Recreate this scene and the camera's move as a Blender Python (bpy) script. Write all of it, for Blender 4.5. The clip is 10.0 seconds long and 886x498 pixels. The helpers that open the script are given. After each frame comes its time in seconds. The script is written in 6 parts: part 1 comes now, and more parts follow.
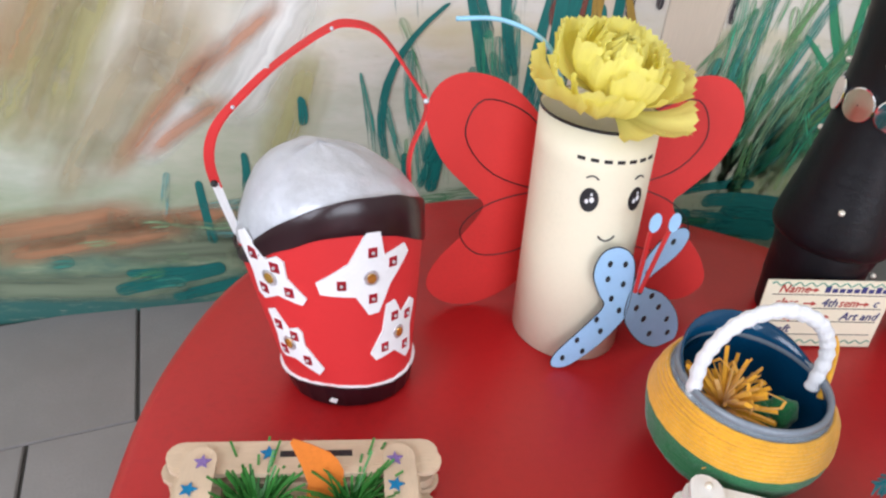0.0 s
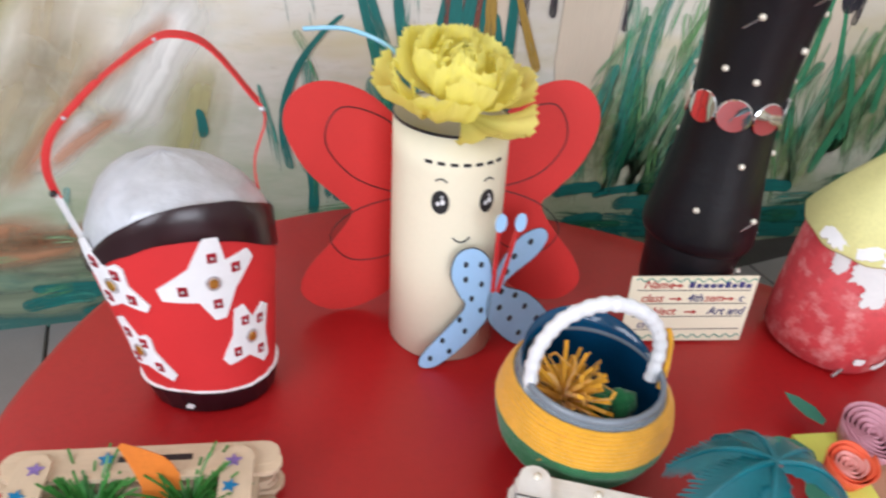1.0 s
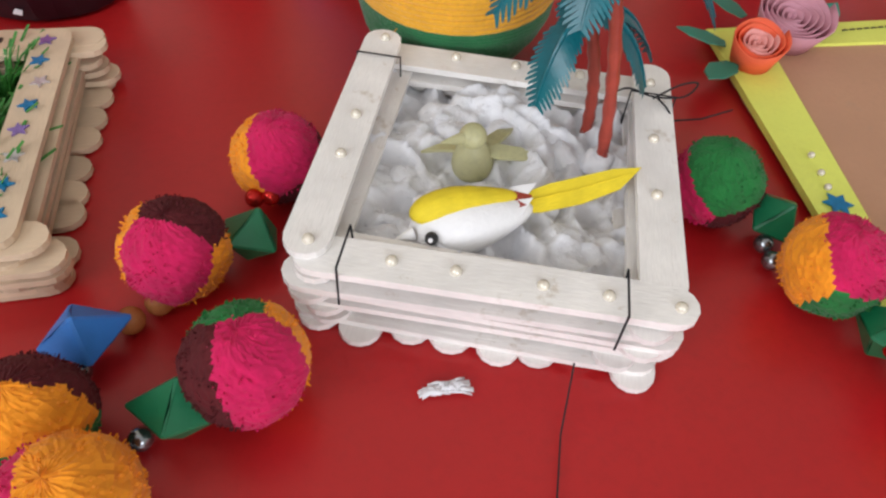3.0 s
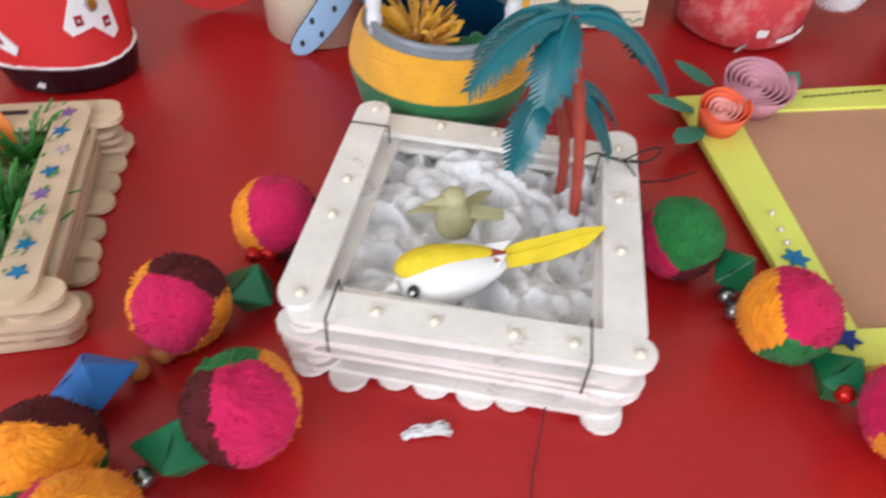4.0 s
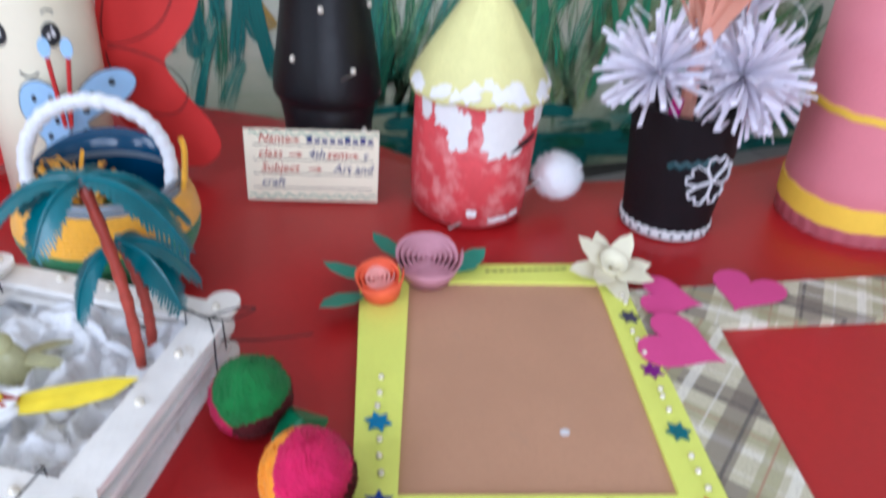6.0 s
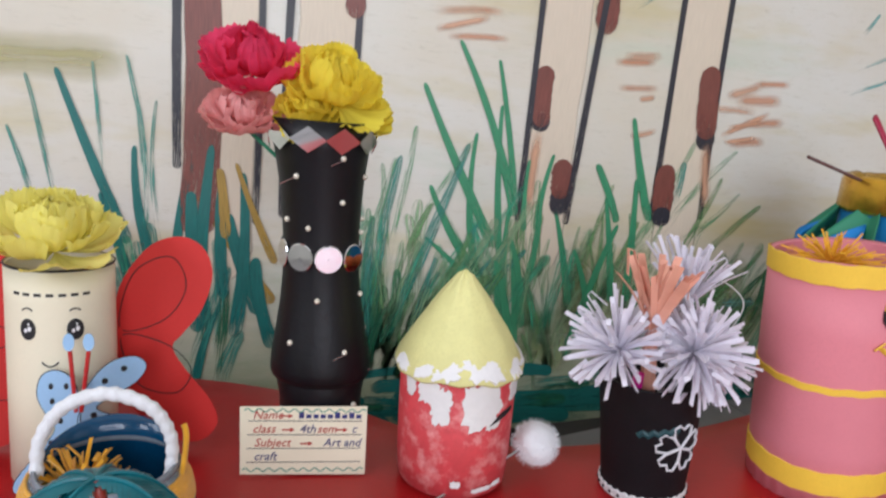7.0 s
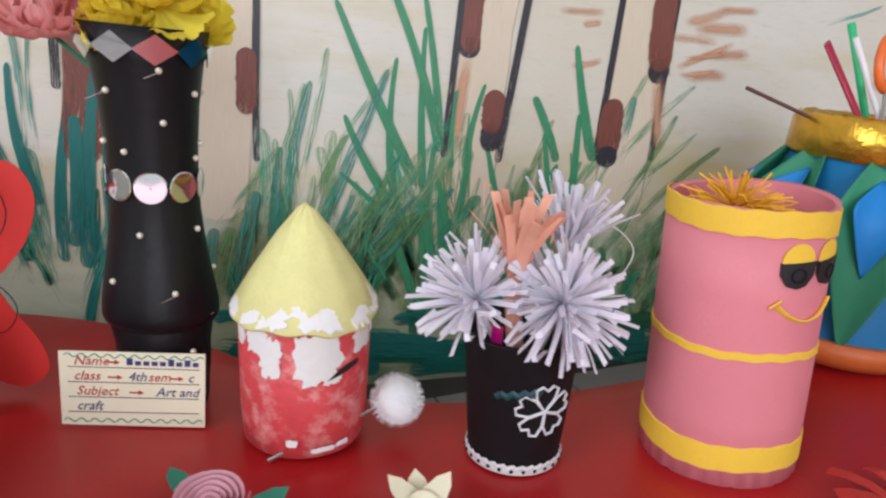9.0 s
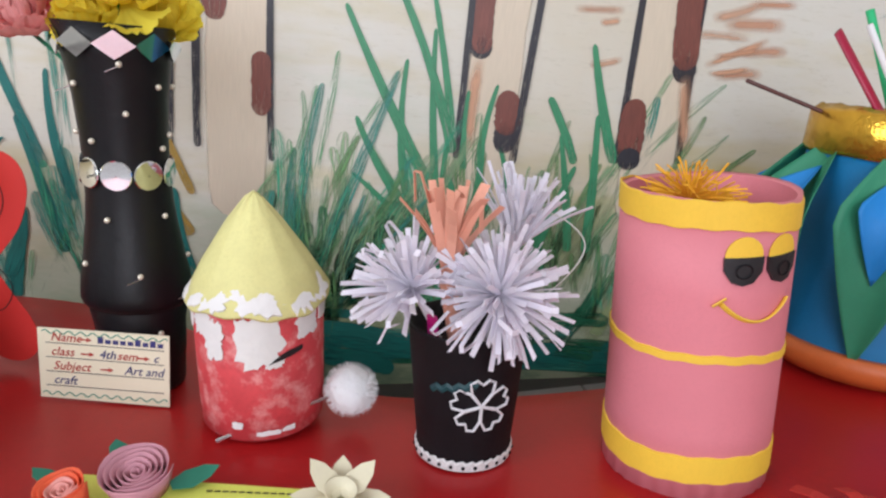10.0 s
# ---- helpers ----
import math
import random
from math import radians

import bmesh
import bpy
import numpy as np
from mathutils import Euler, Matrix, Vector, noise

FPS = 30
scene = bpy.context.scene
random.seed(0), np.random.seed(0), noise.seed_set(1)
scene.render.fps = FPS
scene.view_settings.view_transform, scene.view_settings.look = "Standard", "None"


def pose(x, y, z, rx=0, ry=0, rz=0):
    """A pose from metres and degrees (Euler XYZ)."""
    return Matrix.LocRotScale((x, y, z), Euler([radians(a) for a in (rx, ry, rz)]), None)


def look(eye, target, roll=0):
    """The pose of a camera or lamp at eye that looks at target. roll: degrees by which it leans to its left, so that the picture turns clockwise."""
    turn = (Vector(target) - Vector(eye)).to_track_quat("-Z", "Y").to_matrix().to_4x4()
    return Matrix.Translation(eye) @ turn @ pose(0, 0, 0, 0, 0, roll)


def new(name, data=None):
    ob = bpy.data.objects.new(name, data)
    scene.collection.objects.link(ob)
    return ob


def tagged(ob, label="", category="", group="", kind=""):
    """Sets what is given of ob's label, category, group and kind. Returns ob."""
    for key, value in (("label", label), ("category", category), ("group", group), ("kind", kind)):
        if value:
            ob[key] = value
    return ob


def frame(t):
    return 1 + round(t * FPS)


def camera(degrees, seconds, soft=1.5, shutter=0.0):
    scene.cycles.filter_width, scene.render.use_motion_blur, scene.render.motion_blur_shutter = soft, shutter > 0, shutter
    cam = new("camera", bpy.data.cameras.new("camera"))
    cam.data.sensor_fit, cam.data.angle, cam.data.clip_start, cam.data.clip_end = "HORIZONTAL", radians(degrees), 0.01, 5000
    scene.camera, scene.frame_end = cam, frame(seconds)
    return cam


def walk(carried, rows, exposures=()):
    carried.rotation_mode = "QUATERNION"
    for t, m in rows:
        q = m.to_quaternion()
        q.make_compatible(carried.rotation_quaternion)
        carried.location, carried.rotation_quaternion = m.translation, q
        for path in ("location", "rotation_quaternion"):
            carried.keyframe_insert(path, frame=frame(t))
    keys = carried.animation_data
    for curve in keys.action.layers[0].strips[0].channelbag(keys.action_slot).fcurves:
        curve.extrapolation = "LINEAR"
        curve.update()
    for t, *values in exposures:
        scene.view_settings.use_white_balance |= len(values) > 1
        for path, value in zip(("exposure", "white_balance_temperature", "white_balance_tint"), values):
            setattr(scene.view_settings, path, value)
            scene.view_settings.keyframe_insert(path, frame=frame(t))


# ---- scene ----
cam = camera(64.7, 10.0, soft=2.3, shutter=0.4)
PATH = [
    (0, (0.432, 0.495, 0.346), (0.875, 2.109, -0.748), 7.2),
    (0.5, (0.444, 0.485, 0.347), (0.896, 2.12, -0.712), 7.1),
    (1, (0.51, 0.466, 0.355), (1.014, 2.086, -0.705), 6.8),
    (1.5, (0.556, 0.447, 0.343), (1.042, 2.016, -0.798), 5.6),
    (2, (0.589, 0.444, 0.293), (1.096, 1.899, -0.981), 5.6),
    (2.5, (0.591, 0.418, 0.25), (1.026, 1.696, -1.225), 5.2),
    (2.7, (0.593, 0.411, 0.242), (1.017, 1.644, -1.274), 5.2),
    (3.8, (0.583, 0.389, 0.251), (1.016, 1.686, -1.209), 5.1),
    (4, (0.595, 0.384, 0.262), (1.031, 1.734, -1.148), 4.3),
    (4.5, (0.676, 0.351, 0.262), (1.19, 1.778, -1.042), 4.8),
    (5, (0.762, 0.333, 0.263), (1.312, 1.767, -1.019), 4.8),
    (5.5, (0.796, 0.323, 0.262), (1.314, 1.769, -1.02), 6.0),
    (6, (0.796, 0.315, 0.281), (1.31, 1.956, -0.74), 6.5),
    (6.2, (0.795, 0.301, 0.293), (1.306, 2.044, -0.545), 5.4),
    (7.3, (0.786, 0.279, 0.328), (1.355, 2.164, -0.022), 5.4),
    (7.5, (0.795, 0.282, 0.324), (1.372, 2.159, -0.059), 5.7),
    (8, (0.827, 0.28, 0.312), (1.43, 2.136, -0.127), 5.8),
    (8.5, (0.848, 0.316, 0.315), (1.467, 2.147, -0.201), 5.1),
    (9, (0.938, 0.315, 0.314), (1.441, 2.173, -0.229), 6.1),
    (9.5, (1.025, 0.284, 0.31), (1.283, 2.186, -0.251), 4.7),
    (10, (1.054, 0.293, 0.306), (1.278, 2.209, -0.221), 5.1),
]
walk(cam, [(t, look(eye, target, roll)) for t, eye, target, roll in PATH],
     [(0, 0.22, 6050, 10), (0.5, 0.18, 6100, 10), (1, 0.15, 6150, 10), (2, 0.03, 6300, 10), (2.7, -0.18, 6400, 10), (3.8, -0.06, 6350, 10), (4.2, 0.08, 6200, 10), (5.2, 0.02, 5800, 10), (6, 0.08, 5400, 10), (7.4, -0.22, 6300, 10), (8.5, -0.14, 6250, 10), (10, -0.06, 6250, 10)])

# ---- light ----
world = bpy.data.worlds.new("sky")
scene.world = world
world.use_nodes = True
sky = world.node_tree.nodes.new("ShaderNodeTexSky")
sky.sky_type, sky.sun_disc = "NISHITA", False
sky.sun_elevation, sky.sun_rotation = radians(48), radians(200)
world.node_tree.links.new(sky.outputs[0], world.node_tree.nodes["Background"].inputs[0])
world.node_tree.nodes["Background"].inputs[1].default_value = 0.1


def area_lamp(name, where, target, sx, sy, watts, colour):
    data = bpy.data.lights.new(name, "AREA")
    data.shape, data.size, data.size_y, data.energy, data.color = "RECTANGLE", sx, sy, watts, colour
    ob = new(name, data)
    ob.matrix_world = look(where, target)
    return ob


# windows are unseen: two area lamps added to give soft daylight
area_lamp("added_daylight_west", (-1.26, -0.75, 1.25), (2.0, -0.75, 1.05), 1.7, 1.3, 48, (0.95, 0.95, 1.0))
area_lamp("added_daylight_south", (0.9, -2.66, 1.05), (0.9, 2.0, 0.75), 2.2, 1.3, 68, (0.94, 0.95, 1.0))


# ---- materials ----
def shader(name):
    m = bpy.data.materials.new(name)
    m.use_nodes = True
    nt = m.node_tree
    return m, nt, nt.nodes["Principled BSDF"]


def ramp_mix(nt, fac, a, b):
    n = nt.nodes.new("ShaderNodeMix")
    n.data_type = "RGBA"
    if fac is not None:
        nt.links.new(fac, n.inputs[0])
    for sock, v in ((n.inputs[6], a), (n.inputs[7], b)):
        if isinstance(v, tuple):
            sock.default_value = (*v, 1)
        else:
            nt.links.new(v, sock)
    return n.outputs[2]


def noise_node(nt, scale, detail=4, rough=0.6, stretch=None, coords="Object"):
    tc = nt.nodes.new("ShaderNodeTexCoord")
    n = nt.nodes.new("ShaderNodeTexNoise")
    n.inputs["Scale"].default_value, n.inputs["Detail"].default_value, n.inputs["Roughness"].default_value = scale, detail, rough
    src = tc.outputs[coords]
    if stretch:
        mp = nt.nodes.new("ShaderNodeMapping")
        mp.inputs["Scale"].default_value = stretch
        nt.links.new(src, mp.inputs[0])
        src = mp.outputs[0]
    nt.links.new(src, n.inputs["Vector"])
    return n.outputs["Fac"]


def level(nt, src, lo, hi):
    n = nt.nodes.new("ShaderNodeMapRange")
    n.inputs[1].default_value, n.inputs[2].default_value = lo, hi
    nt.links.new(src, n.inputs[0])
    return n.outputs[0]


def shade(c, k):
    return tuple(min(1, x * k) for x in c)


def mat(name, col, rough=0.6, metal=0.0, vary=0.14, scale=25, bump=0.15, fine=350, stretch=None, worn=None, wear=(0.62, 0.72), spread=0.0, sheen=0.0, through_light=0.0, gloss=0.5):
    """Base colour with broad stains and fine grain, fine relief, and optional worn patches."""
    m, nt, p = shader(name)
    big = level(nt, noise_node(nt, scale, 3), 0.3, 0.7)
    small = noise_node(nt, fine, 3, 0.7, stretch)
    c = ramp_mix(nt, big, shade(col, 1 - vary), shade(col, 1 + vary * 0.6))
    c = ramp_mix(nt, level(nt, small, 0.45, 0.8), c, shade(col, 1 - vary * 1.2))
    if worn:
        c = ramp_mix(nt, level(nt, noise_node(nt, scale * 1.6, 5, 0.7), *wear), c, worn)
    if spread:
        info = nt.nodes.new("ShaderNodeObjectInfo")
        hs = nt.nodes.new("ShaderNodeHueSaturation")
        nt.links.new(level(nt, info.outputs["Random"], -(1 - spread) / spread / 2, 0.5 + 0.5 / spread), hs.inputs["Value"])
        mr = hs.inputs["Value"].links[0].from_node
        mr.inputs[1].default_value, mr.inputs[2].default_value, mr.inputs[3].default_value, mr.inputs[4].default_value = 0, 1, 1 - spread, 1 + spread * 0.4
        nt.links.new(c, hs.inputs["Color"])
        c = hs.outputs[0]
    nt.links.new(c, p.inputs["Base Color"])
    p.inputs["Roughness"].default_value, p.inputs["Metallic"].default_value = rough, metal
    p.inputs["Specular IOR Level"].default_value = gloss
    if sheen:
        p.inputs["Sheen Weight"].default_value, p.inputs["Sheen Roughness"].default_value = sheen, 0.5
    if bump:
        b = nt.nodes.new("ShaderNodeBump")
        b.inputs["Strength"].default_value, b.inputs["Distance"].default_value = bump, 0.0012
        nt.links.new(small, b.inputs["Height"])
        nt.links.new(b.outputs[0], p.inputs["Normal"])
    if through_light:
        tr = nt.nodes.new("ShaderNodeBsdfTranslucent")
        nt.links.new(c, tr.inputs[0])
        mx = nt.nodes.new("ShaderNodeMixShader")
        mx.inputs[0].default_value = through_light
        nt.links.new(p.outputs[0], mx.inputs[1])
        nt.links.new(tr.outputs[0], mx.inputs[2])
        nt.links.new(mx.outputs[0], nt.nodes["Material Output"].inputs[0])
    return m


def clear_plastic(name, tint, rough, alpha):
    m, nt, p = shader(name)
    c = ramp_mix(nt, level(nt, noise_node(nt, 60, 3), 0.35, 0.65), tint, shade(tint, 0.85))
    nt.links.new(c, p.inputs["Base Color"])
    p.inputs["Roughness"].default_value = rough
    t = nt.nodes.new("ShaderNodeBsdfTransparent")
    mx = nt.nodes.new("ShaderNodeMixShader")
    mx.inputs[0].default_value = alpha
    nt.links.new(t.outputs[0], mx.inputs[1])
    nt.links.new(p.outputs[0], mx.inputs[2])
    nt.links.new(mx.outputs[0], nt.nodes["Material Output"].inputs[0])
    return m


def brush(name, col, dry=0.0, contrast=0.33, soft=0.0):
    """Wall paint laid with a brush: bristle streaks run along the stroke; a dry brush leaves gaps, a wet wash fades at its sides."""
    m, nt, p = shader(name)
    tc = nt.nodes.new("ShaderNodeTexCoord")
    mp = nt.nodes.new("ShaderNodeMapping")
    mp.inputs["Scale"].default_value = (55, 4, 1) if soft else (520, 16, 1) if dry > 0.3 else (800, 30, 1)
    nt.links.new(tc.outputs["UV"], mp.inputs[0])
    n = nt.nodes.new("ShaderNodeTexNoise")
    n.inputs["Scale"].default_value, n.inputs["Detail"].default_value, n.inputs["Roughness"].default_value = 1.0, 2 if soft else 5, 0.62
    nt.links.new(mp.outputs[0], n.inputs["Vector"])
    streak = level(nt, n.outputs["Fac"], 0.3, 0.7)
    nt.links.new(ramp_mix(nt, streak, shade(col, 1 - contrast), shade(col, 1 + contrast)), p.inputs["Base Color"])
    p.inputs["Roughness"].default_value = 0.45
    lo = 0.30 + 0.16 * dry
    across = nt.nodes.new("ShaderNodeUVMap")
    across.uv_map = "Across"
    sep = nt.nodes.new("ShaderNodeSeparateXYZ")
    nt.links.new(across.outputs[0], sep.inputs[0])
    # the brush runs dry towards the foot of the stroke
    loaded = nt.nodes.new("ShaderNodeMath")
    loaded.operation = "MULTIPLY_ADD"
    nt.links.new(level(nt, sep.outputs[1], 0.0, 0.55), loaded.inputs[0])
    loaded.inputs[1].default_value = 0.0 if soft else 0.20
    nt.links.new(n.outputs["Fac"], loaded.inputs[2])
    base = lo - 0.25 if soft else lo + 0.13 + 0.12 * max(0.0, dry)
    keep = level(nt, loaded.outputs[0], base, base + (0.5 if soft else 0.10 + 0.06 * dry))
    mid = nt.nodes.new("ShaderNodeMath")
    mid.operation = "PINGPONG"
    mid.inputs[1].default_value = 0.5
    nt.links.new(sep.outputs[0], mid.inputs[0])
    edge = level(nt, mid.outputs[0], 0.0, 0.42 if soft else 0.05 + 0.16 * max(0.0, dry))
    mul = nt.nodes.new("ShaderNodeMath")
    mul.operation = "MULTIPLY"
    nt.links.new(keep, mul.inputs[0])
    nt.links.new(edge, mul.inputs[1])
    fac = mul.outputs[0]
    if soft:
        ends = nt.nodes.new("ShaderNodeMath")
        ends.operation = "PINGPONG"
        ends.inputs[1].default_value = 0.5
        nt.links.new(sep.outputs[1], ends.inputs[0])
        fade = nt.nodes.new("ShaderNodeMath")
        fade.operation = "MULTIPLY"
        nt.links.new(fac, fade.inputs[0])
        nt.links.new(level(nt, ends.outputs[0], 0.0, 0.25), fade.inputs[1])
        fac = fade.outputs[0]
        dim = nt.nodes.new("ShaderNodeMath")
        dim.operation = "MULTIPLY"
        dim.inputs[1].default_value = soft
        nt.links.new(fac, dim.inputs[0])
        fac = dim.outputs[0]
    t = nt.nodes.new("ShaderNodeBsdfTransparent")
    mx = nt.nodes.new("ShaderNodeMixShader")
    nt.links.new(fac, mx.inputs[0])
    nt.links.new(t.outputs[0], mx.inputs[1])
    nt.links.new(p.outputs[0], mx.inputs[2])
    nt.links.new(mx.outputs[0], nt.nodes["Material Output"].inputs[0])
    return m


def mural_ground():
    """Washed cream wall paint with ochre, blush and sea-green clouds, and a muddy green band along the ground."""
    m, nt, p = shader("mural_ground_paint")
    cream, pale = (0.66, 0.60, 0.48), (0.70, 0.68, 0.62)
    c = ramp_mix(nt, level(nt, noise_node(nt, 2.2, 4, 0.6, (1, 1, 1.6)), 0.35, 0.65), cream, pale)
    c = ramp_mix(nt, level(nt, noise_node(nt, 3.1, 4, 0.65, (0.7, 1, 2.6)), 0.50, 0.74), c, (0.58, 0.50, 0.27))
    c = ramp_mix(nt, level(nt, noise_node(nt, 2.4, 5, 0.6, (0.6, 1, 3.2)), 0.56, 0.76), c, (0.55, 0.60, 0.48))
    tc = nt.nodes.new("ShaderNodeTexCoord")
    sep = nt.nodes.new("ShaderNodeSeparateXYZ")
    nt.links.new(tc.outputs["Object"], sep.inputs[0])
    add = nt.nodes.new("ShaderNodeMath")
    add.operation = "MULTIPLY_ADD"
    nt.links.new(noise_node(nt, 9, 5, 0.7, (0.8, 1, 2.5)), add.inputs[0])
    add.inputs[1].default_value = 0.34
    nt.links.new(sep.outputs[2], add.inputs[2])
    low = level(nt, add.outputs[0], 0.30, 0.03)
    c = ramp_mix(nt, low, c, (0.30, 0.36, 0.22))
    lower = level(nt, add.outputs[0], 0.06, -0.03)
    c = ramp_mix(nt, lower, c, (0.035, 0.13, 0.115))
    c = ramp_mix(nt, level(nt, noise_node(nt, 120, 5, 0.8, (0.35, 1, 2)), 0.55, 0.85), c, (0.50, 0.46, 0.36))
    nt.links.new(c, p.inputs["Base Color"])
    p.inputs["Roughness"].default_value = 0.42
    b = nt.nodes.new("ShaderNodeBump")
    b.inputs["Strength"].default_value, b.inputs["Distance"].default_value = 0.25, 0.002
    nt.links.new(noise_node(nt, 45, 6, 0.7), b.inputs["Height"])
    nt.links.new(b.outputs[0], p.inputs["Normal"])
    return m


def plaid_cloth():
    m, nt, p = shader("plaid_cloth")
    tc = nt.nodes.new("ShaderNodeTexCoord")
    sep = nt.nodes.new("ShaderNodeSeparateXYZ")
    nt.links.new(tc.outputs["UV"], sep.inputs[0])
    c = (0.56, 0.52, 0.37)
    for axis in (0, 1):
        for period, offset, width, col in ((0.072, 0.0, 0.017, (0.13, 0.10, 0.085)), (0.072, 0.028, 0.006, (0.80, 0.77, 0.68)), (0.072, 0.044, 0.012, (0.34, 0.32, 0.17)), (0.072, 0.060, 0.0022, (0.05, 0.045, 0.05)), (0.072, 0.008, 0.0012, (0.75, 0.72, 0.66)), (0.072, 0.040, 0.0012, (0.40, 0.16, 0.10))):
            a = nt.nodes.new("ShaderNodeMath")
            a.operation = "ADD"
            nt.links.new(sep.outputs[axis], a.inputs[0])
            a.inputs[1].default_value = offset + 11.2
            f = nt.nodes.new("ShaderNodeMath")
            f.operation = "MODULO"
            nt.links.new(a.outputs[0], f.inputs[0])
            f.inputs[1].default_value = period
            g = nt.nodes.new("ShaderNodeMath")
            g.operation = "LESS_THAN"
            nt.links.new(f.outputs[0], g.inputs[0])
            g.inputs[1].default_value = width
            h = nt.nodes.new("ShaderNodeMath")
            h.operation = "MULTIPLY"
            nt.links.new(g.outputs[0], h.inputs[0])
            h.inputs[1].default_value = 0.66
            c = ramp_mix(nt, h.outputs[0], c, col)
    weave = noise_node(nt, 900, 2, 0.5)
    c = ramp_mix(nt, level(nt, weave, 0.5, 0.9), c, (0.3, 0.26, 0.2))
    nt.links.new(c, p.inputs["Base Color"])
    p.inputs["Roughness"].default_value = 0.85
    b = nt.nodes.new("ShaderNodeBump")
    b.inputs["Strength"].default_value, b.inputs["Distance"].default_value = 0.4, 0.0008
    nt.links.new(weave, b.inputs["Height"])
    nt.links.new(b.outputs[0], p.inputs["Normal"])
    return m


TABLE_RED = mat("red_table_plastic", (0.42, 0.010, 0.012), 0.37, vary=0.10, scale=5, bump=0.05, fine=160)
TILE = mat("grey_floor_tile", (0.27, 0.25, 0.245), 0.35, vary=0.10, scale=14, spread=0.08, worn=(0.30, 0.27, 0.25), wear=(0.68, 0.85))
GROUT = mat("dark_grout", (0.05, 0.045, 0.04), 0.9, scale=60)
PLASTER = mat("pale_plaster", (0.70, 0.68, 0.62), 0.8, scale=3, fine=90)
WHITE_CEIL = mat("ceiling_white", (0.78, 0.77, 0.74), 0.9, scale=2, fine=60)
MURAL = mural_ground()
PAINT = {
    "green": brush("leaf_green_paint", (0.045, 0.26, 0.125)), "teal": brush("teal_paint", (0.010, 0.15, 0.135)),
    "dry": brush("dry_green_paint", (0.10, 0.30, 0.14), 0.85), "dryteal": brush("dry_teal_paint", (0.05, 0.25, 0.20), 0.65),
    "ochre": brush("ochre_paint", (0.38, 0.24, 0.045)), "orange": brush("dry_orange_paint", (0.66, 0.55, 0.42), 0.8, 0.08),
    "navy": brush("dark_outline_paint", (0.028, 0.026, 0.035)), "brown": brush("brown_patch_paint", (0.19, 0.055, 0.040)),
    "cream": brush("cream_leg_paint", (0.69, 0.59, 0.46), -1.2, 0.06), "blush": brush("blush_paint", (0.66, 0.36, 0.22), 0.0, 0.08, 0.8), "blue": brush("sea_blue_paint", (0.16, 0.38, 0.36), 0.7),
    "sage": brush("dry_sage_paint", (0.12, 0.27, 0.10), 0.7), "moss": brush("moss_wash_paint", (0.36, 0.46, 0.20), 0.0, 0.10, 0.55), "jewel": brush("dry_bright_green_paint", (0.055, 0.36, 0.21), 0.8), "pale": brush("dry_pale_green_paint", (0.27, 0.42, 0.23), 0.8, 0.2), "deep": brush("dry_deep_green_paint", (0.015, 0.13, 0.065), 0.55),
    "tan": brush("tan_wash_paint", (0.48, 0.38, 0.22), 0.0, 0.06, 0.55), "rust": brush("rust_wash_paint", (0.62, 0.28, 0.15), 0.0, 0.08, 0.60), "olive": brush("olive_wash_paint", (0.46, 0.42, 0.16), 0.0, 0.06, 0.6), "mud": brush("grey_green_wash_paint", (0.20, 0.24, 0.16), 0.0, 0.2, 1.2), "clay": brush("clay_wash_paint", (0.48, 0.23, 0.12), 0.0, 0.1, 0.85), "chalky": brush("chalky_wash_paint", (0.78, 0.77, 0.72), 0.0, 0.08, 1.0),
}
CRAFT_RED = mat("red_craft_paper", (0.62, 0.020, 0.022), 0.7, vary=0.06, scale=12, bump=0.08)
WING_RED = mat("red_card", (0.60, 0.022, 0.018), 0.62, vary=0.07, scale=10, bump=0.06)
MAROON_TAPE = mat("dark_maroon_tape", (0.020, 0.004, 0.007), 0.28, scale=20, bump=0.05)
SILVER_FOIL = mat("crumpled_silver_film", (0.58, 0.59, 0.63), 0.38, 0.2, scale=30, bump=0.9, fine=70)
WHITE_PAPER = mat("white_paper", (0.80, 0.79, 0.80), 0.75, vary=0.04, bump=0.08)
LILAC_PAPER = mat("pale_lilac_paper", (0.92, 0.89, 0.96), 0.75, vary=0.06, bump=0.08, through_light=0.35)
PEACH_PAPER = mat("peach_paper", (0.92, 0.46, 0.33), 0.75, vary=0.08, bump=0.08, through_light=0.15)
CREAM_CARD = mat("cream_card", (0.80, 0.73, 0.55), 0.6, vary=0.04, scale=8, bump=0.06)
INK = mat("black_ink", (0.012, 0.012, 0.014), 0.5)
RED_INK = mat("red_ink", (0.45, 0.03, 0.02), 0.6)
BLUE_INK = mat("blue_ink", (0.03, 0.03, 0.16), 0.6)
CREPE_YELLOW = mat("yellow_crepe_paper", (1.0, 0.92, 0.27), 0.8, vary=0.04, scale=40, bump=0.2, fine=600, through_light=0.45)
CREPE_GOLD = mat("golden_yellow_crepe_paper", (1.0, 0.83, 0.08), 0.8, vary=0.05, scale=40, bump=0.2, fine=600, through_light=0.45)
CREPE_PINK = mat("pink_crepe_paper", (0.90, 0.06, 0.17), 0.8, vary=0.10, scale=40, bump=0.3, fine=600, through_light=0.45)
CREPE_BLUSH = mat("blush_crepe_paper", (0.95, 0.46, 0.44), 0.8, vary=0.10, scale=40, bump=0.4, fine=600, through_light=0.3)
SKY_CARD = mat("pale_blue_card", (0.34, 0.55, 0.80), 0.6, vary=0.07, scale=15, bump=0.06)
RED_STRAW = mat("red_straw", (0.55, 0.03, 0.03), 0.35)
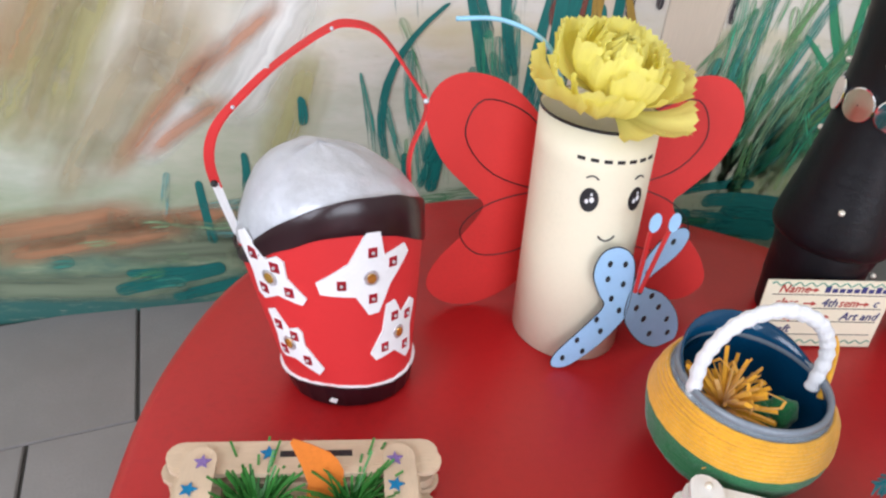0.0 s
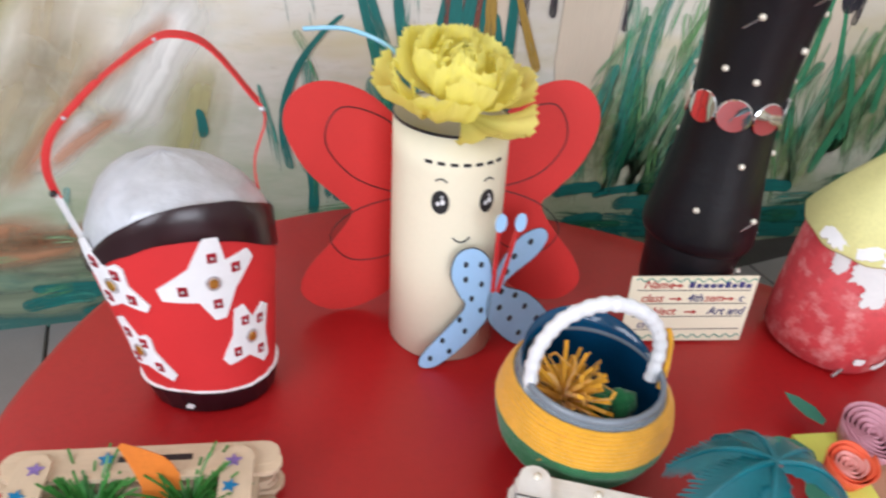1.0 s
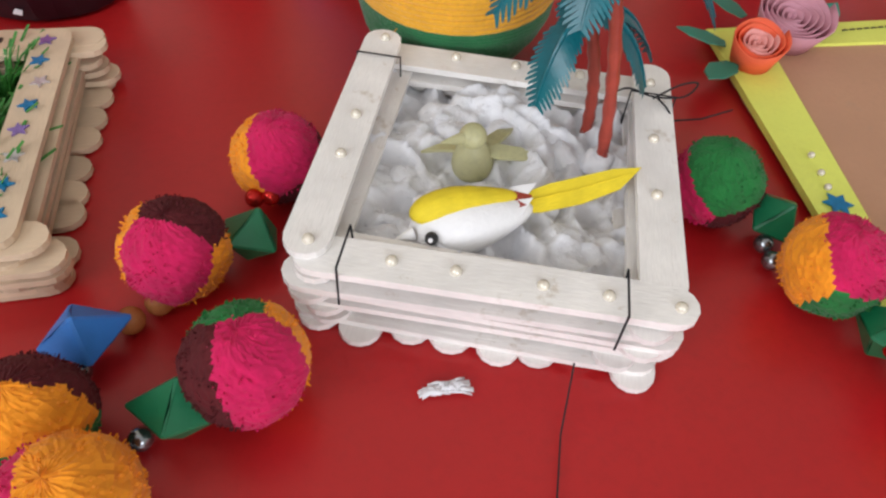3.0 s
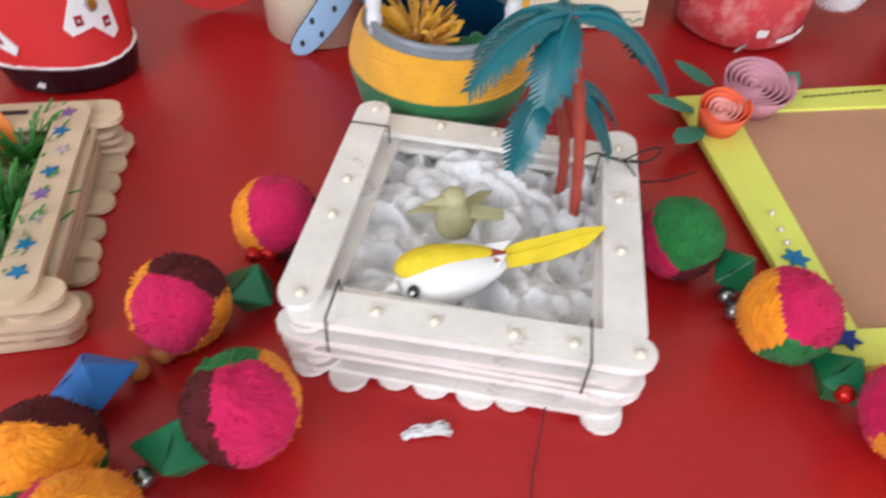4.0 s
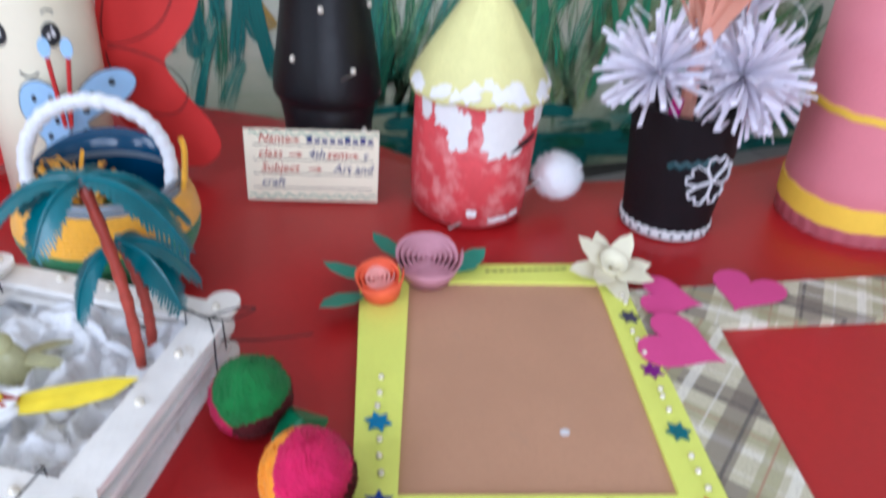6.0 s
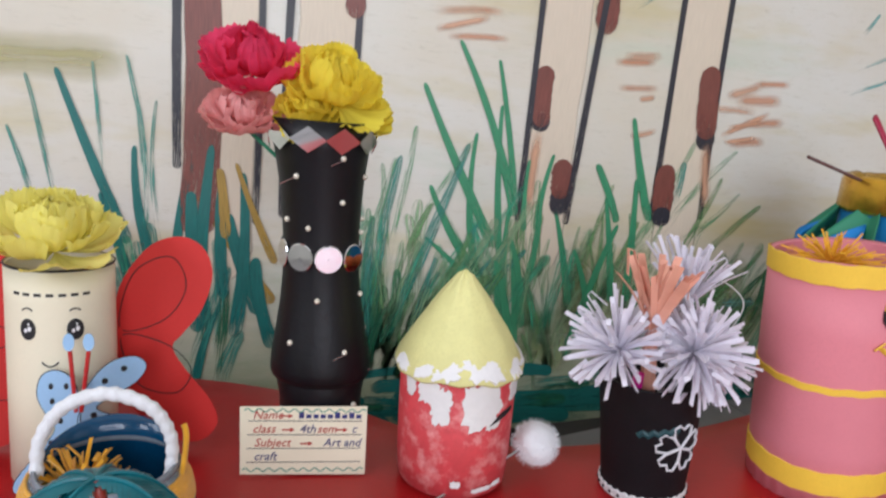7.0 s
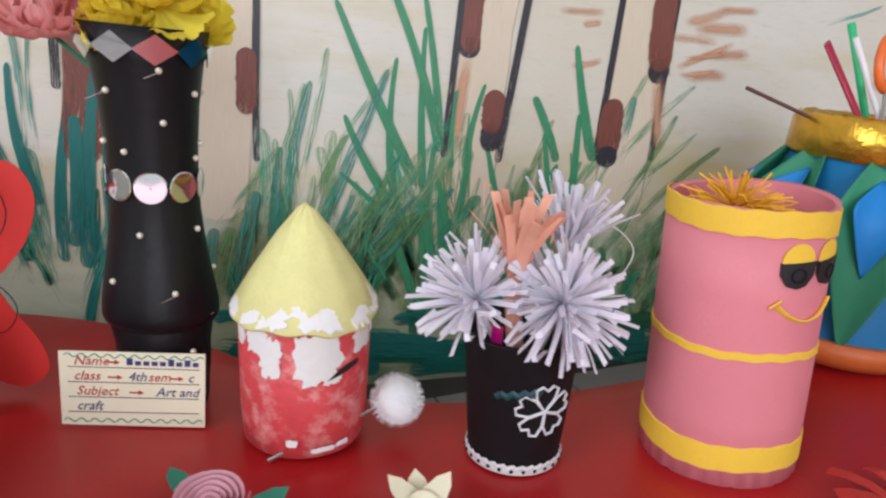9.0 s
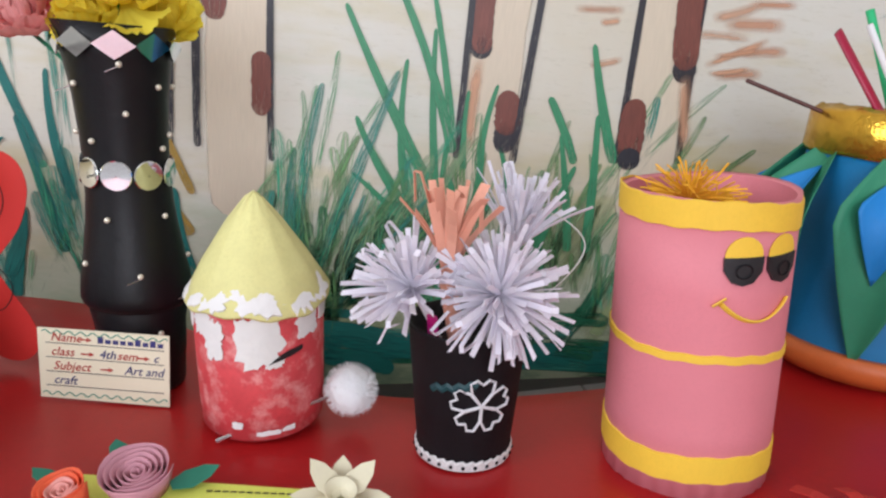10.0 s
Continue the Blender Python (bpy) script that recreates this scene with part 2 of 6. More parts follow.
BLUE_WIRE = mat("pale_blue_wire", (0.30, 0.60, 0.78), 0.4)
WOOD = mat("craft_stick_wood", (0.68, 0.52, 0.36), 0.65, vary=0.12, scale=40, fine=120, stretch=(1, 12, 6), bump=0.25, spread=0.16)
WHITE_WOOD = mat("whitewashed_stick", (0.86, 0.83, 0.79), 0.5, vary=0.10, scale=45, fine=140, stretch=(1, 10, 6), bump=0.3, worn=(0.50, 0.41, 0.30), wear=(0.62, 0.80), spread=0.10)
PEARL = mat("pearl_bead", (0.78, 0.72, 0.60), 0.18, 0.25, bump=0)
THREAD = mat("black_thread", (0.01, 0.01, 0.012), 0.8)
WHITE_THREAD = mat("white_thread", (0.75, 0.72, 0.70), 0.8)
COTTON = mat("cotton_wool", (0.93, 0.93, 0.95), 0.95, vary=0.03, scale=90, bump=0.5, fine=420, sheen=0.3, through_light=0.2)
GREEN_BLADE = mat("green_plastic_grass", (0.045, 0.22, 0.035), 0.4, vary=0.3, scale=60)
ORANGE_FILM = mat("orange_film", (0.80, 0.22, 0.03), 0.4)
GLITTER = {"blue": mat("blue_glitter", (0.01, 0.25, 0.55), 0.3, 0.5, scale=300, vary=0.4), "violet": mat("violet_glitter", (0.30, 0.20, 0.55), 0.3, 0.5, scale=300, vary=0.4), "navy": mat("navy_glitter", (0.01, 0.05, 0.32), 0.3, 0.5, scale=300, vary=0.4), "bronze": mat("bronze_glitter", (0.32, 0.20, 0.13), 0.3, 0.5, scale=300, vary=0.4), "red": mat("red_glitter", (0.50, 0.02, 0.04), 0.3, 0.5, scale=300, vary=0.4), "orange": mat("orange_glitter", (0.80, 0.22, 0.02), 0.3, 0.5, scale=300, vary=0.4), "teal": mat("teal_glitter", (0.01, 0.22, 0.28), 0.3, 0.5, scale=300, vary=0.4), "purple": mat("purple_glitter", (0.32, 0.02, 0.35), 0.3, 0.5, scale=300, vary=0.4), "grey": mat("grey_glitter", (0.14, 0.13, 0.22), 0.3, 0.5, scale=300, vary=0.4), "silver": mat("silver_glitter", (0.65, 0.62, 0.64), 0.3, 0.5, scale=300, vary=0.4), "gold": mat("gold_gem", (0.75, 0.42, 0.08), 0.2, 0.7, scale=300, vary=0.4)}
YARN_YELLOW = mat("yellow_yarn", (0.82, 0.40, 0.02), 0.9, vary=0.15, scale=60, bump=0.8, fine=500, sheen=0.3)
YARN_GREEN = mat("green_yarn", (0.010, 0.16, 0.045), 0.9, vary=0.2, scale=60, bump=0.8, fine=500, sheen=0.3)
YARN_WHITE = mat("white_wool", (0.80, 0.80, 0.82), 0.9, vary=0.06, scale=90, bump=1.0, fine=350, sheen=0.4)
BOTTLE = clear_plastic("clear_bottle_plastic", (0.45, 0.52, 0.58), 0.08, 0.42)
# darkened blue: the shade inside the bowl is put into this colour
SHADED_BLUE_PLASTIC = mat("shaded_blue_plastic", (0.004, 0.055, 0.13), 0.10, bump=0.05)
GREY_RIM = mat("grey_plastic_rim", (0.22, 0.25, 0.29), 0.25, bump=0.05)
PALM_TEAL = mat("teal_plastic_leaf", (0.006, 0.135, 0.165), 0.30, vary=0.2, scale=90)
PALM_TRUNK = mat("red_brown_plastic_trunk", (0.38, 0.055, 0.035), 0.40, vary=0.2, scale=120)
BIRD_YELLOW = mat("yellow_feather", (0.78, 0.60, 0.02), 0.75, vary=0.15, scale=80, fine=260, stretch=(1, 8, 1))
BIRD_WHITE = mat("white_foam_bird", (0.82, 0.81, 0.80), 0.75, vary=0.05, bump=0.3)
JELLY = mat("olive_jelly_plastic", (0.74, 0.72, 0.45), 0.25, through_light=0.5)
POM = {"magenta": mat("magenta_wool", (0.56, 0.004, 0.085), 0.95, vary=0.2, scale=90, sheen=0.08), "orange": mat("orange_wool", (0.85, 0.29, 0.008), 0.95, vary=0.2, scale=90, sheen=0.1), "maroon": mat("maroon_wool", (0.085, 0.003, 0.006), 0.95, vary=0.2, scale=90, sheen=0.0), "green": mat("green_wool", (0.010, 0.16, 0.030), 0.95, vary=0.25, scale=90, sheen=0.1)}
FELT_GREEN = mat("green_satin_paper", (0.008, 0.16, 0.065), 0.4, vary=0.1)
FELT_BLUE = mat("blue_satin_paper", (0.03, 0.18, 0.55), 0.45, vary=0.08)
RED_BEAD = mat("red_metal_bead", (0.55, 0.02, 0.015), 0.15, 0.7, bump=0)
STEEL_BEAD = mat("dark_silver_bead", (0.32, 0.34, 0.35), 0.18, 0.9, bump=0)
AMBER = mat("amber_bead", (0.60, 0.24, 0.08), 0.12, through_light=0.4)
LIME_CARD = mat("lime_yellow_card", (0.76, 0.82, 0.15), 0.6, vary=0.05, scale=18, bump=0.1)
KRAFT = mat("brown_cardboard", (0.50, 0.275, 0.165), 0.8, vary=0.06, scale=14, bump=0.15, worn=(0.42, 0.26, 0.17), wear=(0.66, 0.80))
KRAFT_EDGE = mat("cardboard_edge", (0.45, 0.28, 0.15), 0.85, vary=0.3, scale=200, bump=0.8)
MAUVE_PAPER = mat("mauve_paper", (0.58, 0.27, 0.33), 0.7, vary=0.06, bump=0.08)
CORAL_PAPER = mat("coral_paper", (0.88, 0.13, 0.05), 0.7, vary=0.08, bump=0.08)
CORAL_LIGHT = mat("light_coral_paper", (0.85, 0.36, 0.32), 0.7, vary=0.08, bump=0.08)
LEAF_CARD = mat("green_card_leaf", (0.03, 0.25, 0.17), 0.6, vary=0.08, bump=0.06)
IVORY_PAPER = mat("ivory_paper", (0.84, 0.78, 0.58), 0.7, vary=0.05, bump=0.08, through_light=0.15)
HEART_PINK = mat("pink_card", (0.62, 0.06, 0.24), 0.6, vary=0.05, bump=0.06)
PLAID = plaid_cloth()
VASE_BLACK = mat("black_painted_plastic", (0.004, 0.004, 0.006), 0.42, vary=0.2, scale=30, bump=0.35, fine=120, gloss=0.35)
MIRROR = mat("little_mirror", (0.85, 0.86, 0.88), 0.04, 1.0, vary=0.03, bump=0)
STEEL = mat("steel_pin", (0.6, 0.6, 0.62), 0.25, 0.9, bump=0)
HUT_RED = mat("red_poster_paint", (0.62, 0.055, 0.065), 0.6, vary=0.16, scale=30, bump=0.25, fine=140, worn=(0.80, 0.40, 0.38), wear=(0.50, 0.80))
HUT_WHITE = mat("flaking_white_paint", (0.80, 0.78, 0.77), 0.7, vary=0.05, bump=0.4, fine=160)
HUT_YELLOW = mat("pale_yellow_painted_paper", (0.74, 0.70, 0.30), 0.65, vary=0.08, scale=30, bump=0.2)
HUT_SEAM = mat("grey_paper_seam", (0.30, 0.29, 0.16), 0.7)
CUP_BLACK = mat("matt_black_cup", (0.008, 0.006, 0.008), 0.7, vary=0.2, scale=50, bump=0.3, gloss=0.25)
CHALK = mat("white_chalk_paint", (0.70, 0.69, 0.72), 0.8, vary=0.12, scale=200)
LACE = mat("white_lace", (0.72, 0.70, 0.70), 0.8, vary=0.2, scale=400, bump=0.8)
TEAL_SMEAR = mat("teal_smear_paint", (0.008, 0.05, 0.06), 0.5, vary=0.3, scale=200)
CAN_PINK = mat("pink_poster_paper", (0.70, 0.22, 0.26), 0.6, vary=0.05, scale=14, bump=0.08)
CAN_YELLOW = mat("yellow_paper_band", (0.86, 0.55, 0.05), 0.65, vary=0.06, bump=0.08)
GOLD_FOIL = mat("gold_foil", (0.72, 0.42, 0.05), 0.22, 0.85, scale=60, bump=1.0, fine=90)
POT_BLUE = mat("blue_card", (0.006, 0.17, 0.40), 0.6, vary=0.08, bump=0.06)
PETAL_BLUE = mat("bright_blue_card", (0.010, 0.22, 0.60), 0.6, vary=0.06, bump=0.06)
PETAL_GREEN = mat("deep_green_card", (0.030, 0.24, 0.13), 0.6, vary=0.08, bump=0.06)
POT_ORANGE = mat("orange_paint", (0.62, 0.14, 0.03), 0.5, vary=0.1)
STRAW_RED = mat("crimson_wrapper", (0.38, 0.01, 0.05), 0.4)
STRAW_GREEN = mat("bright_green_straw", (0.04, 0.55, 0.22), 0.35)
SCISSOR_ORANGE = mat("orange_plastic", (0.85, 0.17, 0.03), 0.3)
SPROUT = mat("yellow_tassel", (0.85, 0.42, 0.02), 0.85, vary=0.15)
RED_CREPE = mat("red_crepe_petals", (0.50, 0.025, 0.02), 0.75, vary=0.15, bump=0.3)
MAGENTA = mat("magenta_foil", (0.55, 0.01, 0.22), 0.3, 0.3)


# ---- builders ----
def part(name, bm, material, parent=None, label="", smooth=False, m=None):
    me = bpy.data.meshes.new(name)
    bmesh.ops.recalc_face_normals(bm, faces=bm.faces)
    bm.to_mesh(me)
    bm.free()
    for mt in material if isinstance(material, list) else [material]:
        me.materials.append(mt)
    if smooth:
        me.shade_smooth()
    ob = new(name, me)
    if parent:
        ob.parent = parent
    if m is not None:
        ob.matrix_local = m
    if label:
        ob["label"] = label
    return ob


def again(ob, m):
    """The same mesh once more under the same thing."""
    o = ob.copy()
    scene.collection.objects.link(o)
    o.matrix_local = m
    return o


def thing(name, m, label, category, group="", kind=""):
    ob = new(name)
    ob.empty_display_size = 0.02
    ob.matrix_world = m
    return tagged(ob, label, category, group, kind)


def lathe(profile, seg=48, shape=None):
    bm = bmesh.new()
    rings = []
    for k, (r, z) in enumerate(profile):
        ring = []
        for i in range(seg):
            a = 2 * math.pi * i / seg
            p = Vector((r * math.cos(a), r * math.sin(a), z))
            ring.append(bm.verts.new(shape(p, a, k) if shape else p))
        rings.append(ring)
    for a, b in zip(rings, rings[1:]):
        for i in range(seg):
            bm.faces.new((a[i], a[(i + 1) % seg], b[(i + 1) % seg], b[i]))
    return bm


def sweep(pts, rad, seg=8, wide=1.0):
    """A round or flat cord along points; rad is one radius or one for each point."""
    bm = bmesh.new()
    pts = [Vector(p) for p in pts]
    rad = rad if isinstance(rad, (list, tuple)) else [rad] * len(pts)
    rings, side = [], None
    for i, p in enumerate(pts):
        d = (pts[min(i + 1, len(pts) - 1)] - pts[max(i - 1, 0)]).normalized()
        if side is None:
            side = d.orthogonal().normalized()
        side = (side - d * side.dot(d)).normalized()
        up = d.cross(side)
        rings.append([bm.verts.new(p + rad[i] * (wide * math.cos(a) * side + math.sin(a) * up)) for a in [2 * math.pi * k / seg for k in range(seg)]])
    for a, b in zip(rings, rings[1:]):
        for i in range(seg):
            bm.faces.new((a[i], a[(i + 1) % seg], b[(i + 1) % seg], b[i]))
    bm.faces.new(rings[0])
    bm.faces.new(rings[-1])
    return bm


def plate(pts, th, bend=None):
    """A flat shape of that thickness, cut from an outline in x and y."""
    bm = bmesh.new()
    lo = [bm.verts.new((x, y, 0)) for x, y in pts]
    hi = [bm.verts.new((x, y, th)) for x, y in pts]
    bm.faces.new(lo)
    bm.faces.new(hi)
    n = len(pts)
    for i in range(n):
        bm.faces.new((lo[i], lo[(i + 1) % n], hi[(i + 1) % n], hi[i]))
    bm.normal_update()
    bmesh.ops.triangulate(bm, faces=[f for f in bm.faces if len(f.verts) > 4])
    if bend:
        for v in bm.verts:
            v.co = bend(v.co)
    return bm


def add(bm, other, m=None, slot=0):
    me = bpy.data.meshes.new("tmp")
    if slot:
        for f in other.faces:
            f.material_index = slot
    other.to_mesh(me)
    other.free()
    if m is not None:
        me.transform(m)
    bm.from_mesh(me)
    bpy.data.meshes.remove(me)
    return bm


def ball(r, u=16, v=10, squash=1.0):
    bm = bmesh.new()
    bmesh.ops.create_uvsphere(bm, u_segments=u, v_segments=v, radius=r)
    for vt in bm.verts:
        vt.co.z *= squash
    return bm


def star(n, r, inner, twist=0.0):
    return [((r if k % 2 == 0 else r * inner) * math.cos(math.pi * k / n + twist), (r if k % 2 == 0 else r * inner) * math.sin(math.pi * k / n + twist)) for k in range(2 * n)]


def wrap(pts, surf, th=0.0007, rings=4):
    """A star-shaped paper cut-out laid on a curved surface; surf(u, v, lift) gives the place."""
    cx, cy = sum(p[0] for p in pts) / len(pts), sum(p[1] for p in pts) / len(pts)
    fine = []
    for (ax, ay), (bx, by) in zip(pts, pts[1:] + pts[:1]):
        fine += [(ax + (bx - ax) * k / 3, ay + (by - ay) * k / 3) for k in range(3)]
    bm = bmesh.new()
    mid = bm.verts.new(surf(cx, cy, th))
    last = None
    for k in range(1, rings + 1):
        f = k / rings
        ring = [bm.verts.new(surf(cx + (x - cx) * f, cy + (y - cy) * f, th)) for x, y in fine]
        for i in range(len(ring)):
            j = (i + 1) % len(ring)
            bm.faces.new((mid, ring[i], ring[j]) if last is None else (last[i], ring[i], ring[j], last[j]))
        last = ring
    low = [bm.verts.new(surf(x, y, -th)) for x, y in fine]
    for i in range(len(low)):
        j = (i + 1) % len(low)
        bm.faces.new((last[i], low[i], low[j], last[j]))
    return bm


def catmull(pts, n=8, closed=False):
    out, k = [], len(pts)
    P = [Vector(p) for p in pts]
    for i in range(k if closed else k - 1):
        a, b, c, d = (P[(i - 1) % k], P[i], P[(i + 1) % k], P[(i + 2) % k]) if closed else (P[max(i - 1, 0)], P[i], P[i + 1], P[min(i + 2, k - 1)])
        for s in range(n):
            t = s / n
            out.append(0.5 * ((2 * b) + (c - a) * t + (2 * a - 5 * b + 4 * c - d) * t * t + (3 * b - a - 3 * c + d) * t ** 3))
    if not closed:
        out.append(P[-1])
    return out


def writing(s, size, th=0.0003, shear=0.25):
    cu = bpy.data.curves.new("writing", "FONT")
    cu.body, cu.size, cu.extrude, cu.shear, cu.resolution_u = s, size, th, shear, 2
    ob = bpy.data.objects.new("writing", cu)
    scene.collection.objects.link(ob)
    me = bpy.data.meshes.new_from_object(ob)
    bpy.data.objects.remove(ob)
    bm = bmesh.new()
    bm.from_mesh(me)
    bpy.data.meshes.remove(me)
    return bm


def strip(pts, side, w, th=0.0006):
    """A paper strip: pts along it, side gives its width's direction."""
    bm = bmesh.new()
    side = Vector(side)
    rows = []
    for i, p in enumerate(pts):
        p = Vector(p)
        d = (Vector(pts[min(i + 1, len(pts) - 1)]) - Vector(pts[max(i - 1, 0)])).normalized()
        n = d.cross(side).normalized() * th / 2
        rows.append([bm.verts.new(p + s * side * w / 2 + t * n) for s, t in ((-1, -1), (1, -1), (1, 1), (-1, 1))])
    for a, b in zip(rows, rows[1:]):
        for i in range(4):
            bm.faces.new((a[i], a[(i + 1) % 4], b[(i + 1) % 4], b[i]))
    bm.faces.new(rows[0])
    bm.faces.new(rows[-1])
    return bm


def tz(x):
    """Height of the table's top, which rises slightly towards one end."""
    return 0.07 * max(0.0, x - 1.035)


def floor_z(x):
    return -0.222 + 0.080 * (x - 0.2)


# ---- room ----
WALL_Y = 1.212


def box(x0, x1, y0, y1, z0, z1):
    bm = bmesh.new()
    bmesh.ops.create_cube(bm, size=1)
    for v in bm.verts:
        v.co = Vector(((x0, x1)[v.co.x > 0], (y0, y1)[v.co.y > 0], (z0, z1)[v.co.z > 0]))
    return bm


wall_north = tagged(part("wall_north", box(-1.4, 3.2, WALL_Y, WALL_Y + 0.15, -0.6, 2.3), MURAL), "cream painted wall with a mural of grass and giraffe legs", "wall", kind="structure")
# east, west and south walls and the ceiling are unseen, added around the table
tagged(part("wall_east", box(3.2, 3.35, -2.85, WALL_Y + 0.15, -0.6, 2.3), PLASTER), "pale plaster wall", "wall", kind="structure")
# unseen wall; its opening is made for the added west lamp
ww = box(-1.45, -1.3, -2.85, -1.65, -0.6, 2.3)
for b in (box(-1.45, -1.3, 0.15, WALL_Y + 0.15, -0.6, 2.3), box(-1.45, -1.3, -1.65, 0.15, -0.6, 0.55), box(-1.45, -1.3, -1.65, 0.15, 1.95, 2.3)):
    add(ww, b)
tagged(part("wall_west", ww, PLASTER), "unseen pale plaster wall with an opening added for a lamp", "wall", kind="structure")
# unseen wall; its opening is made for the added south lamp
ws = box(-1.3, -0.3, -2.85, -2.7, -0.6, 2.3)
for b in (box(2.1, 3.2, -2.85, -2.7, -0.6, 2.3), box(-0.3, 2.1, -2.85, -2.7, -0.6, 0.35), box(-0.3, 2.1, -2.85, -2.7, 1.75, 2.3)):
    add(ws, b)
tagged(part("wall_south", ws, PLASTER), "unseen pale plaster wall with an opening added for a lamp", "wall", kind="structure")
tagged(part("ceiling", box(-1.45, 3.35, -2.85, WALL_Y + 0.15, 2.3, 2.4), WHITE_CEIL), "white ceiling", "ceiling", kind="structure")

fl = bmesh.new()
v4 = [fl.verts.new((x, y, floor_z(x) - 0.003)) for x, y in ((-1.45, -2.85), (3.35, -2.85), (3.35, WALL_Y + 0.1), (-1.45, WALL_Y + 0.1))]
fl.faces.new(v4)
floor = tagged(part("floor", fl, GROUT), "grey square floor tiles with dark dirty joints", "floor", kind="structure")

# ---- mural strokes ----


def stroke(x0, z0, x1, z1, w, kind, bend=0.0, blunt=0.25):
    """One brush stroke on the wall, from its foot to its tapered tip."""
    bm = bmesh.new()
    uv = bm.loops.layers.uv.new("UVMap")
    ac = bm.loops.layers.uv.new("Across")
    a, b = Vector((x0, z0)), Vector((x1, z1))
    d = b - a
    n = Vector((-d.y, d.x)).normalized()
    rows, off = [], random.random() * 5
    lift = {"cream": 0.0008, "tan": 0.0003, "rust": 0.0004, "olive": 0.0005, "mud": 0.0006, "moss": 0.0004, "clay": 0.0007, "chalky": 0.0002}.get(kind, 0.0010 + 0.0016 * random.random())
    e = min(0.45, w / 2 / d.length)
    ts = [0, 0.12 * e, 0.45 * e, e] + [e + (1 - 2 * e) * k / 9 for k in range(1, 9)] + [1 - e, 1 - 0.45 * e, 1 - 0.12 * e, 1]
    N = len(ts) - 1
    for t in ts:
        c = a + d * t + n * bend * d.length * 4 * t * (1 - t)
        end = min(1.0, min(t, 1 - t) / e)
        h = w / 2 * math.sqrt(max(0.01, 1 - (1 - end) ** 2)) * (1.0 if blunt > 0.5 else 1.0 - (0.25 if w * 9 > d.length else 0.55) * t ** 1.5) * (1 + 0.07 * random.uniform(-1, 1))
        rows.append(((c - n * h), (c + n * h), t * d.length))
    vs = [[bm.verts.new((p.x, WALL_Y - lift, p.y)) for p in r[:2]] for r in rows]
    for i in range(N):
        f = bm.faces.new((vs[i][0], vs[i][1], vs[i + 1][1], vs[i + 1][0]))
        for lp, (u, v) in zip(f.loops, ((0, rows[i][2]), (w, rows[i][2]), (w, rows[i + 1][2]), (0, rows[i + 1][2]))):
            lp[uv].uv = (u + off, v + off)
            lp[ac].uv = (0.0 if u == 0 else 1.0, v / d.length)
    return part("brush_stroke", bm, PAINT[kind], wall_north)


def strokes(kind, rows, bend=0.05, blunt=0.25):
    for r in rows:
        stroke(*r[:5], kind, bend * random.uniform(-1, 1), blunt)


# giraffe legs: washed fill, dark outlines, brown patches
strokes("cream", [(0.756, 0.08, 0.756, 0.55, 0.088), (0.885, 0.08, 0.885, 0.55, 0.078), (1.205, 0.10, 1.215, 0.64, 0.072), (1.43, 0.10, 1.43, 0.66, 0.078)], 0, 1)
strokes("blush", [(1.479, 0.209, 1.462, 0.313, 0.022), (1.185, 0.188, 1.187, 0.311, 0.02), (1.458, 0.362, 1.544, 0.363, 0.014), (1.494, 0.337, 1.562, 0.35, 0.01), (1.49, 0.315, 1.551, 0.327, 0.01), (0.988, 0.468, 1.08, 0.487, 0.012), (1.022, 0.429, 1.10, 0.453, 0.012), (1.302, 0.423, 1.367, 0.43, 0.016), (1.483, 0.384, 1.551, 0.407, 0.017), (1.484, 0.324, 1.57, 0.366, 0.012), (1.329, 0.312, 1.375, 0.324, 0.012), (1.336, 0.366, 1.365, 0.372, 0.012)], 0.03, 1)
strokes("brown", [(0.858, 0.326, 0.856, 0.387, 0.032), (0.915, 0.215, 0.913, 0.294, 0.026), (1.187, 0.314, 1.187, 0.399, 0.03), (1.231, 0.214, 1.228, 0.272, 0.036), (1.46, 0.316, 1.452, 0.424, 0.036), (1.403, 0.192, 1.40, 0.275, 0.037), (0.731, 0.14, 0.726, 0.54, 0.046), (0.917, 0.431, 0.917, 0.486, 0.027), (1.27, 0.45, 1.275, 0.56, 0.036)], 0.02, 1)
strokes("navy", [(0.836, 0.17, 0.839, 0.50, 0.010), (0.929, 0.158, 0.925, 0.53, 0.009), (1.167, 0.179, 1.172, 0.60, 0.009), (1.243, 0.177, 1.275, 0.60, 0.011), (1.385, 0.187, 1.392, 0.62, 0.010), (1.471, 0.193, 1.473, 0.62, 0.010), (0.706, 0.227, 0.704, 0.55, 0.011), (0.802, 0.16, 0.801, 0.55, 0.009), (1.187, 0.308, 1.187, 0.335, 0.03), (1.229, 0.19, 1.231, 0.232, 0.032), (1.46, 0.30, 1.458, 0.335, 0.034), (1.403, 0.18, 1.402, 0.21, 0.034)], 0.012, 1)
